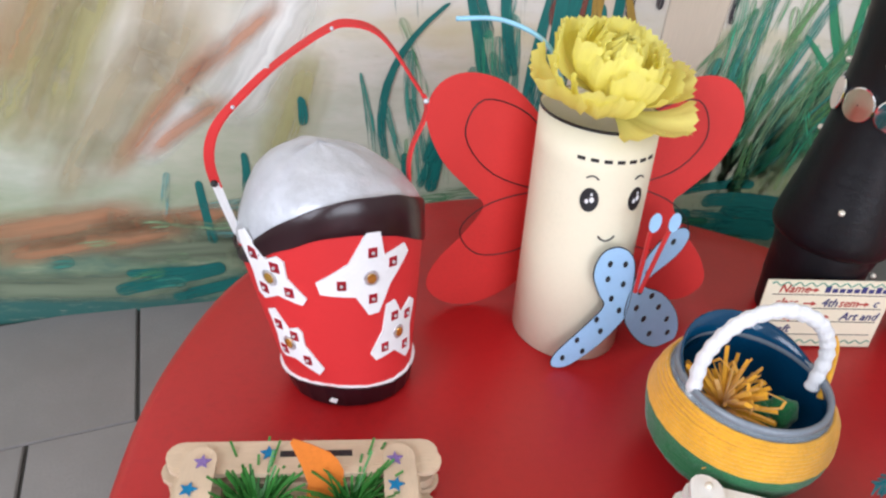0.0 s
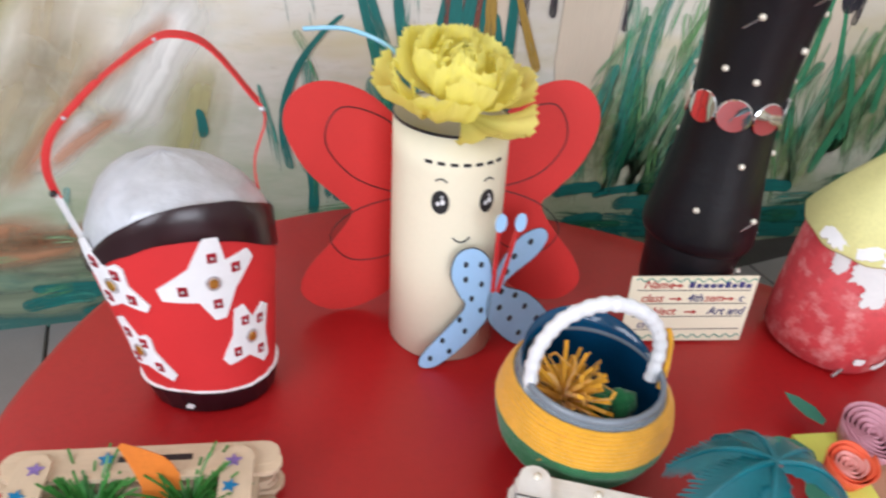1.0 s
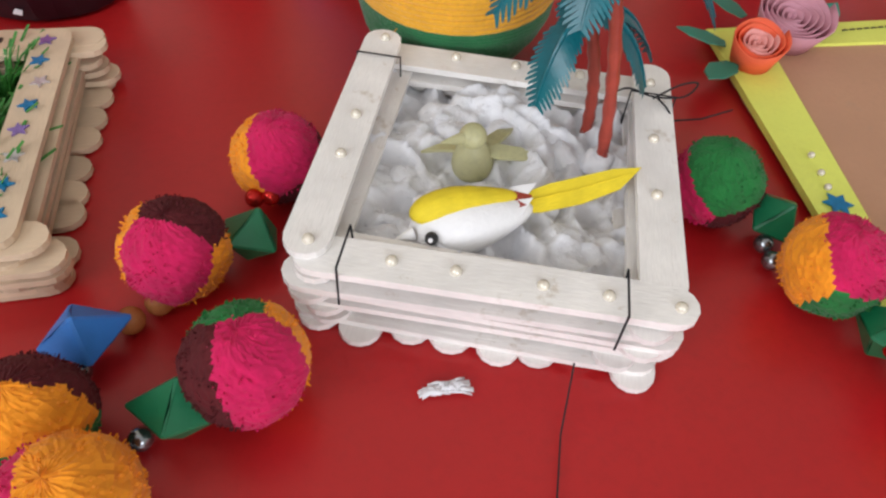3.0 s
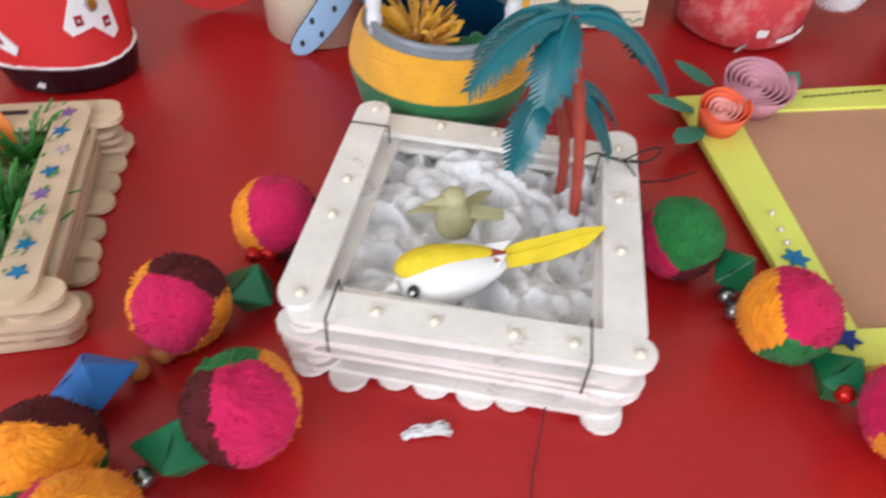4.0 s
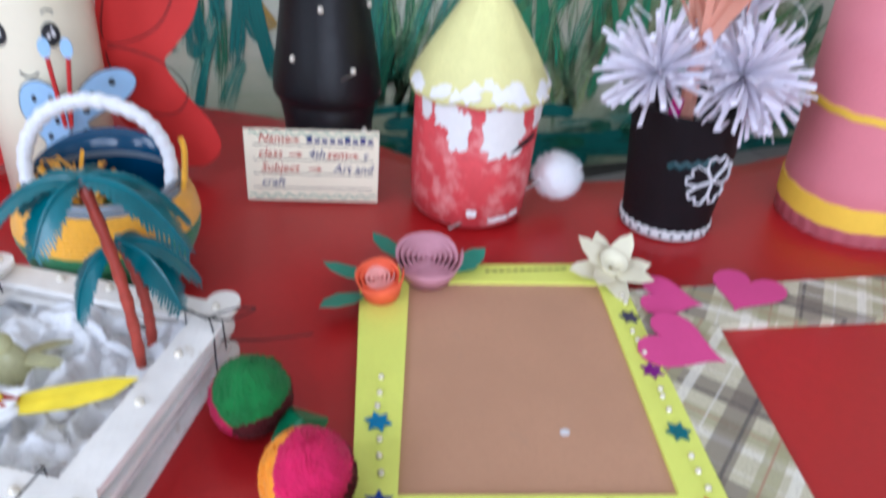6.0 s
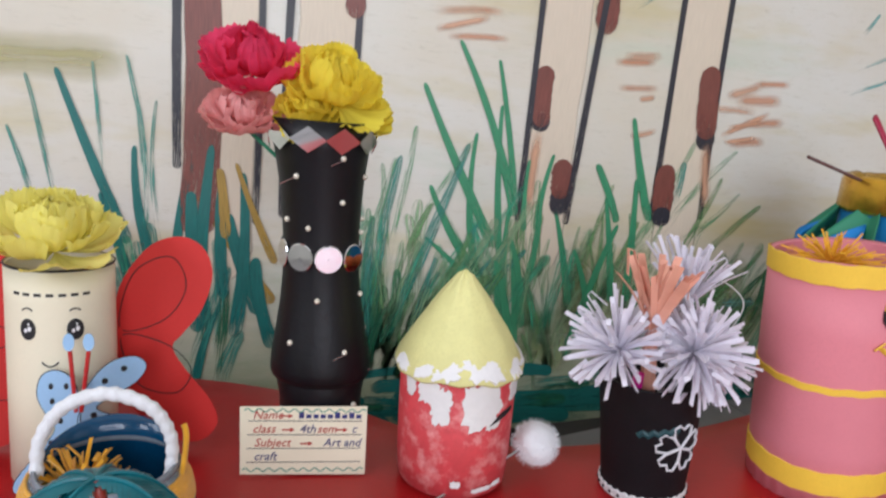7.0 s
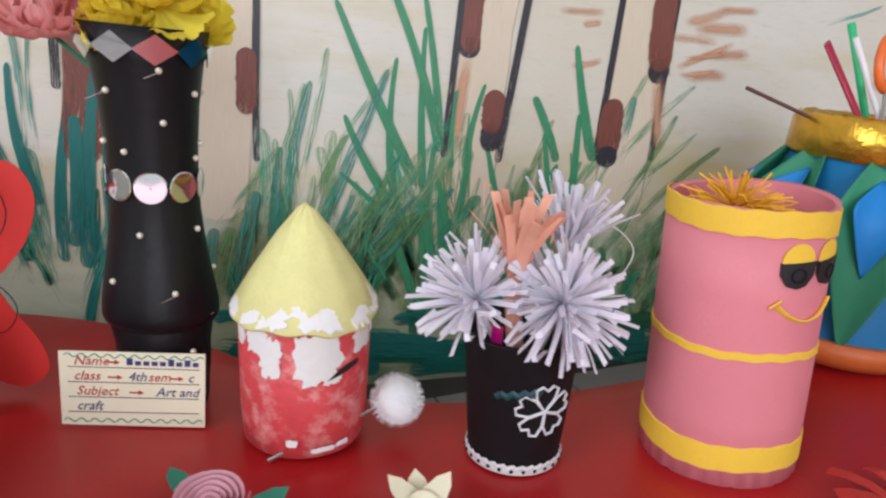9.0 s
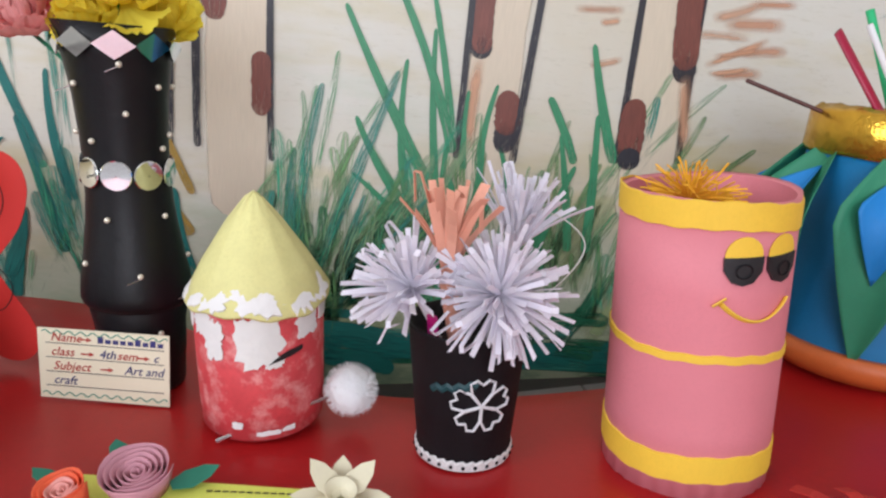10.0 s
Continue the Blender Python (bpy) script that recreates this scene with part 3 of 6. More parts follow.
# grass
strokes("green", [(1.136, 0.139, 1.015, 0.36, 0.015), (1.162, 0.186, 1.06, 0.42, 0.014), (1.16, 0.208, 1.118, 0.40, 0.011), (1.142, 0.069, 1.034, 0.224, 0.016), (1.11, 0.083, 1.032, 0.151, 0.010), (1.382, 0.187, 1.334, 0.339, 0.016), (1.328, 0.183, 1.284, 0.268, 0.013), (1.198, 0.166, 1.214, 0.278, 0.011), (1.179, 0.165, 1.177, 0.268, 0.010), (1.16, -0.05, 1.08, 0.14, 0.016), (1.17, 0.02, 1.155, 0.2, 0.014), (1.19, -0.06, 1.14, 0.12, 0.016), (1.27, -0.03, 1.33, 0.18, 0.016)], 0.05)
strokes("teal", [(0.65, 0.13, 0.572, 0.337, 0.015), (0.683, 0.09, 0.657, 0.252, 0.014), (0.733, 0.013, 0.747, 0.259, 0.02), (0.708, 0.02, 0.727, 0.25, 0.016), (0.78, 0.006, 0.786, 0.226, 0.019), (0.811, 0.037, 0.767, 0.173, 0.019), (0.832, -0.011, 0.804, 0.115, 0.02), (0.67, 0.02, 0.618, 0.193, 0.017), (0.72, 0.04, 0.723, 0.199, 0.019), (0.766, 0.06, 0.761, 0.207, 0.017), (0.353, -0.124, 0.341, -0.041, 0.011), (0.391, -0.056, 0.391, -0.006, 0.010), (0.455, 0.027, 0.452, 0.06, 0.011), (0.573, -0.075, 0.569, -0.005, 0.013)], 0.05)
strokes("teal", [(0.237, -0.188, 0.363, -0.157, 0.02), (0.252, -0.163, 0.334, -0.16, 0.012), (0.30, -0.20, 0.45, -0.165, 0.016), (1.0, -0.095, 1.5, -0.09, 0.03), (0.95, -0.10, 1.7, -0.105, 0.03)], 0.01, 1)
stroke(0.547, -0.012, 0.603, 0.165, 0.011, "teal", 0.16)
stroke(0.589, -0.05, 0.605, 0.002, 0.011, "teal")
strokes("ochre", [(0.829, 0.053, 0.731, 0.193, 0.016), (0.83, 0.108, 0.777, 0.238, 0.011), (0.766, 0.14, 0.757, 0.23, 0.014)], 0.03)
strokes("dry", [(1.338, 0.06, 1.444, 0.311, 0.022), (1.371, 0.11, 1.521, 0.303, 0.02), (1.392, 0.13, 1.538, 0.237, 0.017), (1.007, 0.15, 1.091, 0.289, 0.016), (0.967, 0.06, 1.009, 0.303, 0.018), (0.923, 0.05, 0.983, 0.259, 0.018), (0.857, 0.02, 0.957, 0.178, 0.02), (1.079, 0.05, 1.121, 0.138, 0.016), (1.249, 0.05, 1.286, 0.172, 0.019), (1.316, 0.0, 1.328, 0.152, 0.019), (0.993, -0.05, 1.054, 0.133, 0.022), (1.039, -0.05, 1.092, 0.121, 0.022), (1.212, 0.10, 1.194, 0.24, 0.016), (0.94, -0.06, 0.95, 0.188, 0.023), (0.98, -0.07, 1.0, 0.145, 0.023)], 0.06)
strokes("dry", [(1.04, -0.078, 1.076, 0.106, 0.022), (1.068, -0.06, 1.095, 0.03, 0.02), (1.103, -0.06, 1.125, 0.09, 0.018), (1.25, -0.06, 1.22, 0.13, 0.022), (1.30, -0.05, 1.40, 0.12, 0.022), (1.36, -0.06, 1.45, 0.1, 0.022), (1.45, -0.05, 1.56, 0.16, 0.02)], 0.06)
strokes("dryteal", [(0.667, 0.10, 0.648, 0.359, 0.012), (0.574, 0.14, 0.54, 0.328, 0.010), (0.553, 0.13, 0.519, 0.267, 0.010), (0.618, 0.18, 0.611, 0.348, 0.008), (0.693, 0.11, 0.682, 0.309, 0.008), (0.961, 0.0, 0.99, 0.262, 0.023), (0.972, -0.04, 1.085, 0.285, 0.023), (1.019, -0.09, 1.051, 0.122, 0.02), (1.049, -0.07, 1.086, 0.107, 0.02), (0.90, -0.06, 0.93, 0.12, 0.024), (0.592, -0.06, 0.597, 0.058, 0.016), (0.537, -0.03, 0.515, 0.088, 0.013), (0.87, -0.08, 0.88, 0.07, 0.024), (1.42, 0.2, 1.43, 0.28, 0.015)], 0.05)
# broad wet washes beside the grass
strokes("tan", [(0.175, -0.03, 0.29, 0.22, 0.085), (0.185, -0.09, 0.315, 0.13, 0.065), (0.29, 0.06, 0.35, 0.26, 0.06), (0.09, -0.03, 0.20, 0.20, 0.09), (0.225, -0.06, 0.37, 0.18, 0.055), (0.05, -0.10, 0.14, 0.14, 0.08)], 0.04, 1)
strokes("rust", [(0.285, -0.016, 0.385, 0.060, 0.026), (0.250, -0.040, 0.38, 0.126, 0.030), (0.33, 0.06, 0.44, 0.16, 0.026), (0.165, 0.06, 0.235, 0.19, 0.05), (0.11, 0.08, 0.18, 0.24, 0.06)], 0.03, 1)
strokes("olive", [(0.14, -0.01, 0.25, 0.19, 0.08), (0.20, 0.00, 0.31, 0.22, 0.06), (0.07, 0.01, 0.15, 0.20, 0.08), (0.42, -0.05, 0.47, 0.12, 0.07), (0.46, 0.345, 0.66, 0.355, 0.06)], 0.05, 1)
strokes("clay", [(0.06, -0.115, 0.30, -0.075, 0.055), (0.10, -0.14, 0.34, -0.10, 0.045), (0.22, -0.10, 0.40, -0.075, 0.035)], 0.02, 1)
strokes("mud", [(0.05, -0.175, 0.34, -0.185, 0.05), (0.22, -0.135, 0.42, -0.125, 0.04), (0.30, -0.10, 0.50, -0.11, 0.05), (0.36, -0.15, 0.56, -0.14, 0.05)], 0.02, 1)
strokes("chalky", [(0.36, 0.02, 0.46, 0.20, 0.09), (0.27, -0.02, 0.36, 0.06, 0.05), (0.05, -0.06, 0.14, 0.02, 0.05)], 0.05, 1)
strokes("rust", [(1.02, 0.452, 1.12, 0.462, 0.014), (1.04, 0.422, 1.13, 0.428, 0.012), (1.00, 0.480, 1.09, 0.486, 0.016), (1.50, 0.378, 1.59, 0.384, 0.022), (1.52, 0.345, 1.60, 0.352, 0.018), (1.50, 0.312, 1.57, 0.320, 0.018), (1.29, 0.415, 1.36, 0.420, 0.014), (1.30, 0.380, 1.37, 0.384, 0.012), (1.53, 0.405, 1.60, 0.410, 0.014)], 0.03, 1)
strokes("blue", [(1.694, 0.404, 1.799, 0.441, 0.009), (1.708, 0.441, 1.789, 0.476, 0.009), (1.708, 0.485, 1.742, 0.532, 0.008), (1.302, 0.486, 1.36, 0.525, 0.012), (0.30, -0.10, 0.31, -0.03, 0.012), (0.43, -0.13, 0.47, -0.10, 0.012), (1.50, 0.05, 1.60, 0.06, 0.02)], 0.05)

strokes("green", [(1.125, 0.06, 1.095, 0.30, 0.013), (1.150, 0.10, 1.128, 0.34, 0.012), (1.265, 0.05, 1.225, 0.20, 0.013), (1.335, 0.06, 1.305, 0.22, 0.013), (1.36, 0.06, 1.352, 0.25, 0.015), (1.30, 0.02, 1.262, 0.14, 0.013), (1.18, 0.04, 1.20, 0.22, 0.013)], 0.06)
strokes("sage", [(1.26, 0.04, 1.315, 0.24, 0.016), (1.40, 0.06, 1.50, 0.26, 0.018), (1.42, 0.04, 1.58, 0.22, 0.018), (1.44, 0.02, 1.60, 0.15, 0.018), (1.22, 0.05, 1.205, 0.19, 0.016), (0.99, 0.03, 1.04, 0.20, 0.018), (1.01, 0.02, 1.10, 0.16, 0.018)], 0.08)
# dense undergrowth along the ground
random.seed(5)
for k in range(34):
    x, z = random.uniform(0.86, 1.58), random.uniform(-0.10, 0.03)
    l = random.uniform(0.09, 0.17)
    stroke(x, z, x + l * random.uniform(-0.2, 0.6), z + l, random.uniform(0.045, 0.075), "moss", 0.05, 1)
# tufts of dry strokes that fan out from one foot
for foot, low, high, height, count, kinds in ((0.955, -0.1, 0.95, 0.25, 26, ("dry", "jewel", "dryteal", "pale", "pale")), (1.03, -0.2, 0.75, 0.20, 16, ("jewel", "pale", "pale", "sage")), (1.17, -0.7, 0.25, 0.21, 17, ("jewel", "green", "dry", "pale", "pale")), (1.25, -0.45, 0.55, 0.19, 15, ("sage", "jewel", "pale", "pale")), (1.36, -0.35, 0.95, 0.21, 17, ("sage", "dry", "pale", "pale")), (1.48, -0.2, 1.0, 0.16, 14, ("sage", "pale", "dry")), (0.72, -0.5, 0.4, 0.17, 16, ("dryteal", "teal", "jewel", "deep")), (0.61, -0.4, 0.4, 0.13, 10, ("dryteal", "dry", "teal"))):
    for k in range(count):
        lean = low + (high - low) * (k + random.random()) / count
        l = height * random.uniform(0.55, 1.1) / math.sqrt(1 + 0.5 * lean * lean)
        x, z = foot + random.uniform(-0.035, 0.035) + 0.06 * lean, random.uniform(-0.09, 0.02)
        stroke(x, z, x + l * lean, z + l, random.uniform(0.011, 0.026), random.choice(kinds), 0.06 * random.uniform(-1, 1))
for k in range(40):
    x, z, l = random.uniform(0.84, 1.62), random.uniform(-0.11, 0.02), random.uniform(0.05, 0.12)
    stroke(x, z, x + l * random.uniform(-0.4, 0.7), z + l, random.uniform(0.012, 0.026), random.choice(("deep", "jewel", "dry", "sage")), random.uniform(-0.10, 0.10))
for k in range(70):
    x, z = random.uniform(0.84, 1.66), random.uniform(-0.135, -0.05)
    stroke(x, z, x + random.uniform(0.05, 0.14), z + random.uniform(-0.012, 0.014), random.uniform(0.012, 0.028), random.choice(("deep", "teal", "dryteal", "deep")), 0.04, 1)
for k in range(26):
    x, z = random.uniform(0.15, 0.62), random.uniform(-0.19, -0.07)
    stroke(x, z, x + random.uniform(0.04, 0.12), z + random.uniform(-0.01, 0.02), random.uniform(0.01, 0.02), random.choice(("dryteal", "pale", "blue", "dry")), 0.03, 1)
random.seed(0)

# ---- floor tiles, laid in a running bond a few degrees off the wall ----
tile_bm = box(-0.0985, 0.0985, -0.0985, 0.0985, -0.004, 0.0)
bmesh.ops.bevel(tile_bm, geom=[e for e in tile_bm.edges if all(v.co.z > -0.001 for v in e.verts)], offset=0.0015, segments=1, affect="EDGES")
grid = Matrix.Translation((0.284, 1.029, 0)) @ pose(0, 0, 0, 0, 0, 8)
first = None
field = bmesh.new()
for row in range(-20, 2):
    for col in range(-11, 18):
        p = grid @ Vector((0.1 + 0.2 * col + (0.0 if row % 2 == 0 else 0.1), 0.1 + 0.2 * row, 0))
        if p.y > WALL_Y or p.x < -1.4 or p.x > 3.3 or p.y < -2.8:
            continue
        m = Matrix.Translation((p.x, p.y, floor_z(p.x))) @ pose(0, 0, 0, 0, -math.degrees(math.atan(0.080)), 8)
        if row < -7 or p.x > 2.6:
            add(field, box(-0.0985, 0.0985, -0.0985, 0.0985, -0.004, 0.0), m)
        elif first is None:
            first = part("tile", tile_bm, TILE, floor)
            first.matrix_local = m
        else:
            again(first, m)

tagged(part("tile_field", field, TILE, floor), kind="stuff")

# ---- red table ----
table = thing("low_table", pose(0.9, 0.45, 0), "low kidney-shaped red plastic table crowded with paper crafts", "table")
outline = [Vector((p.x, p.y)) for p in catmull([(0.325, 0.60, 0), (0.332, 0.78, 0), (0.352, 0.885, 0), (0.40, 0.985, 0), (0.49, 1.065, 0), (0.60, 1.102, 0), (0.70, 1.10, 0), (0.80, 1.068, 0), (0.89, 1.015, 0), (0.96, 0.945, 0), (1.04, 0.898, 0), (1.13, 0.876, 0), (1.23, 0.878, 0), (1.36, 0.90, 0), (1.52, 0.96, 0), (1.68, 1.05, 0), (1.85, 1.08, 0), (2.02, 1.0, 0), (2.12, 0.82, 0), (2.10, 0.5, 0), (1.9, 0.12, 0), (1.4, -0.12, 0), (0.9, -0.16, 0), (0.5, -0.02, 0), (0.36, 0.28, 0)], 8, True)]
cen = Vector((0.9, 0.45))
bm = bmesh.new()
rings = []
for inset, z in ((0.012, -0.034), (0.002, -0.030), (0.0, -0.022), (0.0, -0.009), (0.003, -0.003), (0.010, 0.0)) + tuple((0.010 + 0.99 * k, 0.0) for k in (0.04, 0.1, 0.2, 0.4)):
    ring = []
    for p in outline:
        d = cen - p
        q = p + d.normalized() * min(inset if inset <= 0.012 else d.length * (inset - 0.01) * 2.4, d.length * 0.98)
        ring.append(bm.verts.new((q.x - cen.x, q.y - cen.y, z + tz(q.x) - 0.0005)))
    rings.append(ring)
for a, b in zip(rings, rings[1:]):
    for i in range(len(a)):
        bm.faces.new((a[i], a[(i + 1) % len(a)], b[(i + 1) % len(a)], b[i]))
bm.faces.new(rings[-1])
bm.faces.new(rings[0])
part("tabletop", bm, TABLE_RED, table, smooth=True)
for x, y in ((-0.4, 0.35), (-0.35, -0.3), (0.75, -0.3), (0.95, 0.35), (0.2, 0.2)):
    h = floor_z(0.9 + x)
    part("leg", lathe([(0.02, h), (0.022, h + 0.01), (0.03, -0.03 + tz(0.9 + x)), (0.001, -0.03 + tz(0.9 + x))], 20), TABLE_RED, table, m=pose(x, y, 0))


# ---- shared small things ----
def ruffle(R, n, layers, h):
    """A crepe-paper carnation: rings of broad cupped petals with finely pinked rims."""
    bm = bmesh.new()
    for L in range(layers):
        f = L / max(1, layers - 1)
        m = max(3, n - L // 2)
        for k in range(m):
            a0 = 2 * math.pi * (k + 0.5 * L + random.uniform(-0.25, 0.25)) / m
            r = R * (1 - 0.28 * f) * random.uniform(0.88, 1.1)
            tilt = 0.12 + 1.15 * f + random.uniform(-0.18, 0.18)
            wid, ph, cup = math.pi / m * random.uniform(1.1, 1.5), random.uniform(0, 6), random.uniform(0.2, 0.5)
            rows = []
            for i in range(7):
                t, row = i / 6, []
                for j in range(25):
                    s = j / 12 - 1
                    rr = r * t * (1 - 0.10 * s * s) + (0.022 * r * (1 if j % 2 else -1) if i == 6 else 0)
                    wave = 0.07 * R * t * t * (math.sin(s * 4.2 + ph) + 0.35 * math.sin(s * 11 + 2 * ph)) + 0.018 * R * t ** 4 * math.sin(s * 26 + ph)
                    e = tilt + cup * t * t
                    a = a0 + s * wid * (0.45 + 0.55 * t)
                    out = rr * math.cos(e * (0.55 + 0.45 * t))
                    up = rr * math.sin(e * (0.55 + 0.45 * t)) * h
                    row.append(bm.verts.new(((out - wave * math.sin(e)) * math.cos(a), (out - wave * math.sin(e)) * math.sin(a), up + wave * math.cos(e) + 0.12 * R * f)))
                rows.append(row)
            for A, B in zip(rows, rows[1:]):
                for j in range(24):
                    bm.faces.new((A[j], A[j + 1], B[j + 1], B[j]))
    return bm


def on_tube(R, cx=0.0, cy=0.0, sx=0.0, sy=0.0, ry=None):
    """Places on an upright, slightly leaning tube: u runs round it from its front, v is the height."""
    def surf(u, v, lift):
        a = -math.pi / 2 + u / R
        return Vector((cx + sx * v + (R + lift) * math.cos(a), cy + sy * v + ((ry or R) + lift) * math.sin(a), v))
    return surf


def shear(sx, sy):
    return lambda p, a, k: Vector((p.x + sx * p.z, p.y + sy * p.z, p.z))


def oval(w, h, x=0, y=0, n=20):
    return [(x + w * math.cos(2 * math.pi * k / n), y + h * math.sin(2 * math.pi * k / n)) for k in range(n)]


def pearls(root, spots, r, name="pearl", material=None):
    first = None
    for x, y, z in spots:
        if first is None:
            first = part(name, ball(r, 10, 7), material or PEARL, root, smooth=True, m=pose(x, y, z))
        else:
            again(first, pose(x, y, z))


# ---- bucket bag ----
bag = thing("paper_bucket_bag", pose(0.476, 0.852, 0), "red paper bucket bag with white stars and a silver dome", "craft bag")
BX, BY = -0.14, 0.20


def bagr(z):
    return 0.0392 + 0.0168 * min(1, z / 0.10)


def bag_shape(p, a, k):
    """The bag leans back and to one side; its mouth rises towards the front."""
    w = 0.0015 * math.sin(3 * a + 1)
    lift = max(0.0, min(1.0, (p.z - 0.05) / 0.047))
    rise = lift * (0.038 * max(0.0, -math.sin(a - 0.2)) ** 1.5 + (0.010 * math.cos(a) if p.z > 0.108 else 0.0))
    return Vector((p.x * 1.03 + BX * p.z, p.y * 0.80 + BY * p.z, p.z + rise + w * (0 if p.z < 0.01 else 1)))


def bagsurf(u, v, lift):
    """A place on the bag at angle u and true height v."""
    a, lo, hi = -math.pi / 2 + u / 0.054, 0.0, 0.14
    for k in range(24):
        z = (lo + hi) / 2
        lo, hi = (z, hi) if bag_shape(Vector((0, 0, z)), a, 0).z < v else (lo, z)
    return bag_shape(Vector(((bagr(z) + 0.0010 + lift) * math.cos(a), (bagr(z) + 0.0010 + lift) * math.sin(a), z)), a, 0)


part("body", lathe([(bagr(z), z) for z in (0.012, 0.03, 0.05, 0.06, 0.07, 0.08, 0.09, 0.098, 0.106)], 48, bag_shape), CRAFT_RED, bag, smooth=True)
part("base_band", lathe([(0.001, 0.0005), (0.034, 0.0005), (0.0395, 0.002), (0.0418, 0.010), (0.0438, 0.0165), (0.0410, 0.0170)], 22, bag_shape), MAROON_TAPE, bag, "dark maroon tape band")
part("paper_edge", lathe([(0.0412, 0.0160), (0.0443, 0.0182), (0.0415, 0.0192)], 60, lambda p, a, k: bag_shape(p, a, k) + Vector((0, 0, 0.0012 * noise.noise(Vector((math.cos(a), math.sin(a), k)) * 9)))), WHITE_PAPER, bag, "torn white paper edge")
part("scrap", plate([(-0.003, 0), (0.002, -0.001), (0.003, 0.002), (-0.001, 0.003)], 0.0006), WHITE_PAPER, bag, m=pose(-0.015, -0.0315, 0.008, 80, 0, -15))
part("top_band", lathe([(0.0566, 0.095), (0.0572, 0.097), (0.0574, 0.104), (0.0572, 0.112), (0.0560, 0.1135)], 64, lambda p, a, k: bag_shape(p, a, k) + Vector((0, 0, 0.0018 * noise.noise(Vector((math.cos(a) * 3, math.sin(a) * 3, k * 0.7)))))), MAROON_TAPE, bag, "dark maroon tape band", True)


def dome_shape(p, a, k):
    q = bag_shape(p, a, 0)
    f = max(0.0, 1 - (p.z - 0.11) / 0.05)
    q.z = p.z + (q.z - p.z) * f + 0.0035 * noise.noise(Vector((q.x, q.y, q.z)) * 45) + 0.0016 * abs(noise.noise(Vector((q.x * 1.6, q.y, q.z)) * 120))
    return q


part("dome", lathe([(0.0556, 0.110), (0.0545, 0.118), (0.0515, 0.127), (0.046, 0.137), (0.040, 0.145), (0.032, 0.152), (0.022, 0.157), (0.010, 0.160), (0.0005, 0.161)], 72, dome_shape), SILVER_FOIL, bag, "crumpled silver film dome", True)
hp = catmull([(-0.070, 0.022, 0.100), (-0.079, 0.022, 0.128), (-0.085, 0.024, 0.153), (-0.080, 0.025, 0.174), (-0.064, 0.025, 0.194), (-0.046, 0.024, 0.212), (-0.022, 0.022, 0.231), (-0.008, 0.022, 0.2365), (0.010, 0.022, 0.231), (0.030, 0.023, 0.206), (0.040, 0.024, 0.188), (0.033, 0.026, 0.160), (0.034, 0.028, 0.138), (0.041, 0.028, 0.112)], 6)
turn = [Vector((0.25 + 0.5 * math.sin(k * 0.085), -0.9, 0.15 + 0.35 * math.sin(k * 0.13))).normalized() for k in range(len(hp))]
hb = bmesh.new()
for lo, hi in ((8, 30), (29, 58), (57, len(hp))):
    add(hb, strip(hp[lo:hi], turn[(lo + hi) // 2], 0.0095, 0.0012))
part("handle", hb, CRAFT_RED, bag, "red paper strip handle")
part("handle_lining", strip(hp[:10], (0.6, -0.75, 0.1), 0.0095, 0.0012), WHITE_PAPER, bag, "white back of the paper handle")
for k, sz in ((9, 0.0022), (22, 0.0012), (38, 0.0012), (58, 0.0018)):
    part("glue_spot", ball(sz, 8, 6), INK if k == 9 else SILVER_FOIL, bag, m=Matrix.Translation(hp[k] + Vector((0, -0.004, 0))))
# four-pointed stars, cut freehand: angle and reach of every tip
for u0, v, tips in ((0.0165, 0.102, ((0.50, 0.029), (1.52, 0.031), (3.35, 0.032), (4.78, 0.027))), (-0.043, 0.096, ((-0.55, 0.023), (1.05, 0.018), (2.1, 0.028), (4.1, 0.021))), (0.038, 0.055, ((0.9, 0.024), (1.85, 0.026), (3.75, 0.025), (5.25, 0.027))), (-0.041, 0.049, ((-0.75, 0.027), (0.9, 0.016), (2.0, 0.024), (3.9, 0.018)))):
    pts, gems = [], []
    for i, (a, r) in enumerate(tips):
        b, rb = tips[(i + 1) % 4]
        b += 2 * math.pi if b < a else 0
        n = 0.54 * (r + rb) / 2
        pts += [(u0 + r * math.cos(a - 0.13), v + r * math.sin(a - 0.13)), (u0 + r * math.cos(a + 0.13), v + r * math.sin(a + 0.13)), (u0 + n * math.cos((a + b) / 2), v + n * math.sin((a + b) / 2))]
        gems.append((u0 + 0.56 * r * math.cos(a), v + 0.56 * r * math.sin(a)))
    st = part("star", wrap(pts, bagsurf), WHITE_PAPER, bag, "white paper star with red gems")
    for x, y in gems:
        part("gem", wrap([(x + dx, y + dy) for dx, dy in ((-0.0026, -0.0032), (0.0026, -0.0032), (0.0026, 0.0032), (-0.0026, 0.0032))], bagsurf, 0.0014, 1), GLITTER["red"], st)
        part("bead", ball(0.0012, 8, 6), GLITTER["silver"], st, m=Matrix.Translation(bagsurf(x, y, 0.0018)))
    part("centre_gem", wrap(oval(0.0046, 0.0052, u0, v, 12), bagsurf, 0.0016, 1), GLITTER["silver"], st)
    part("gem_heart", wrap(oval(0.0028, 0.0034, u0, v, 10), bagsurf, 0.0024, 1), GLITTER["gold"], st)

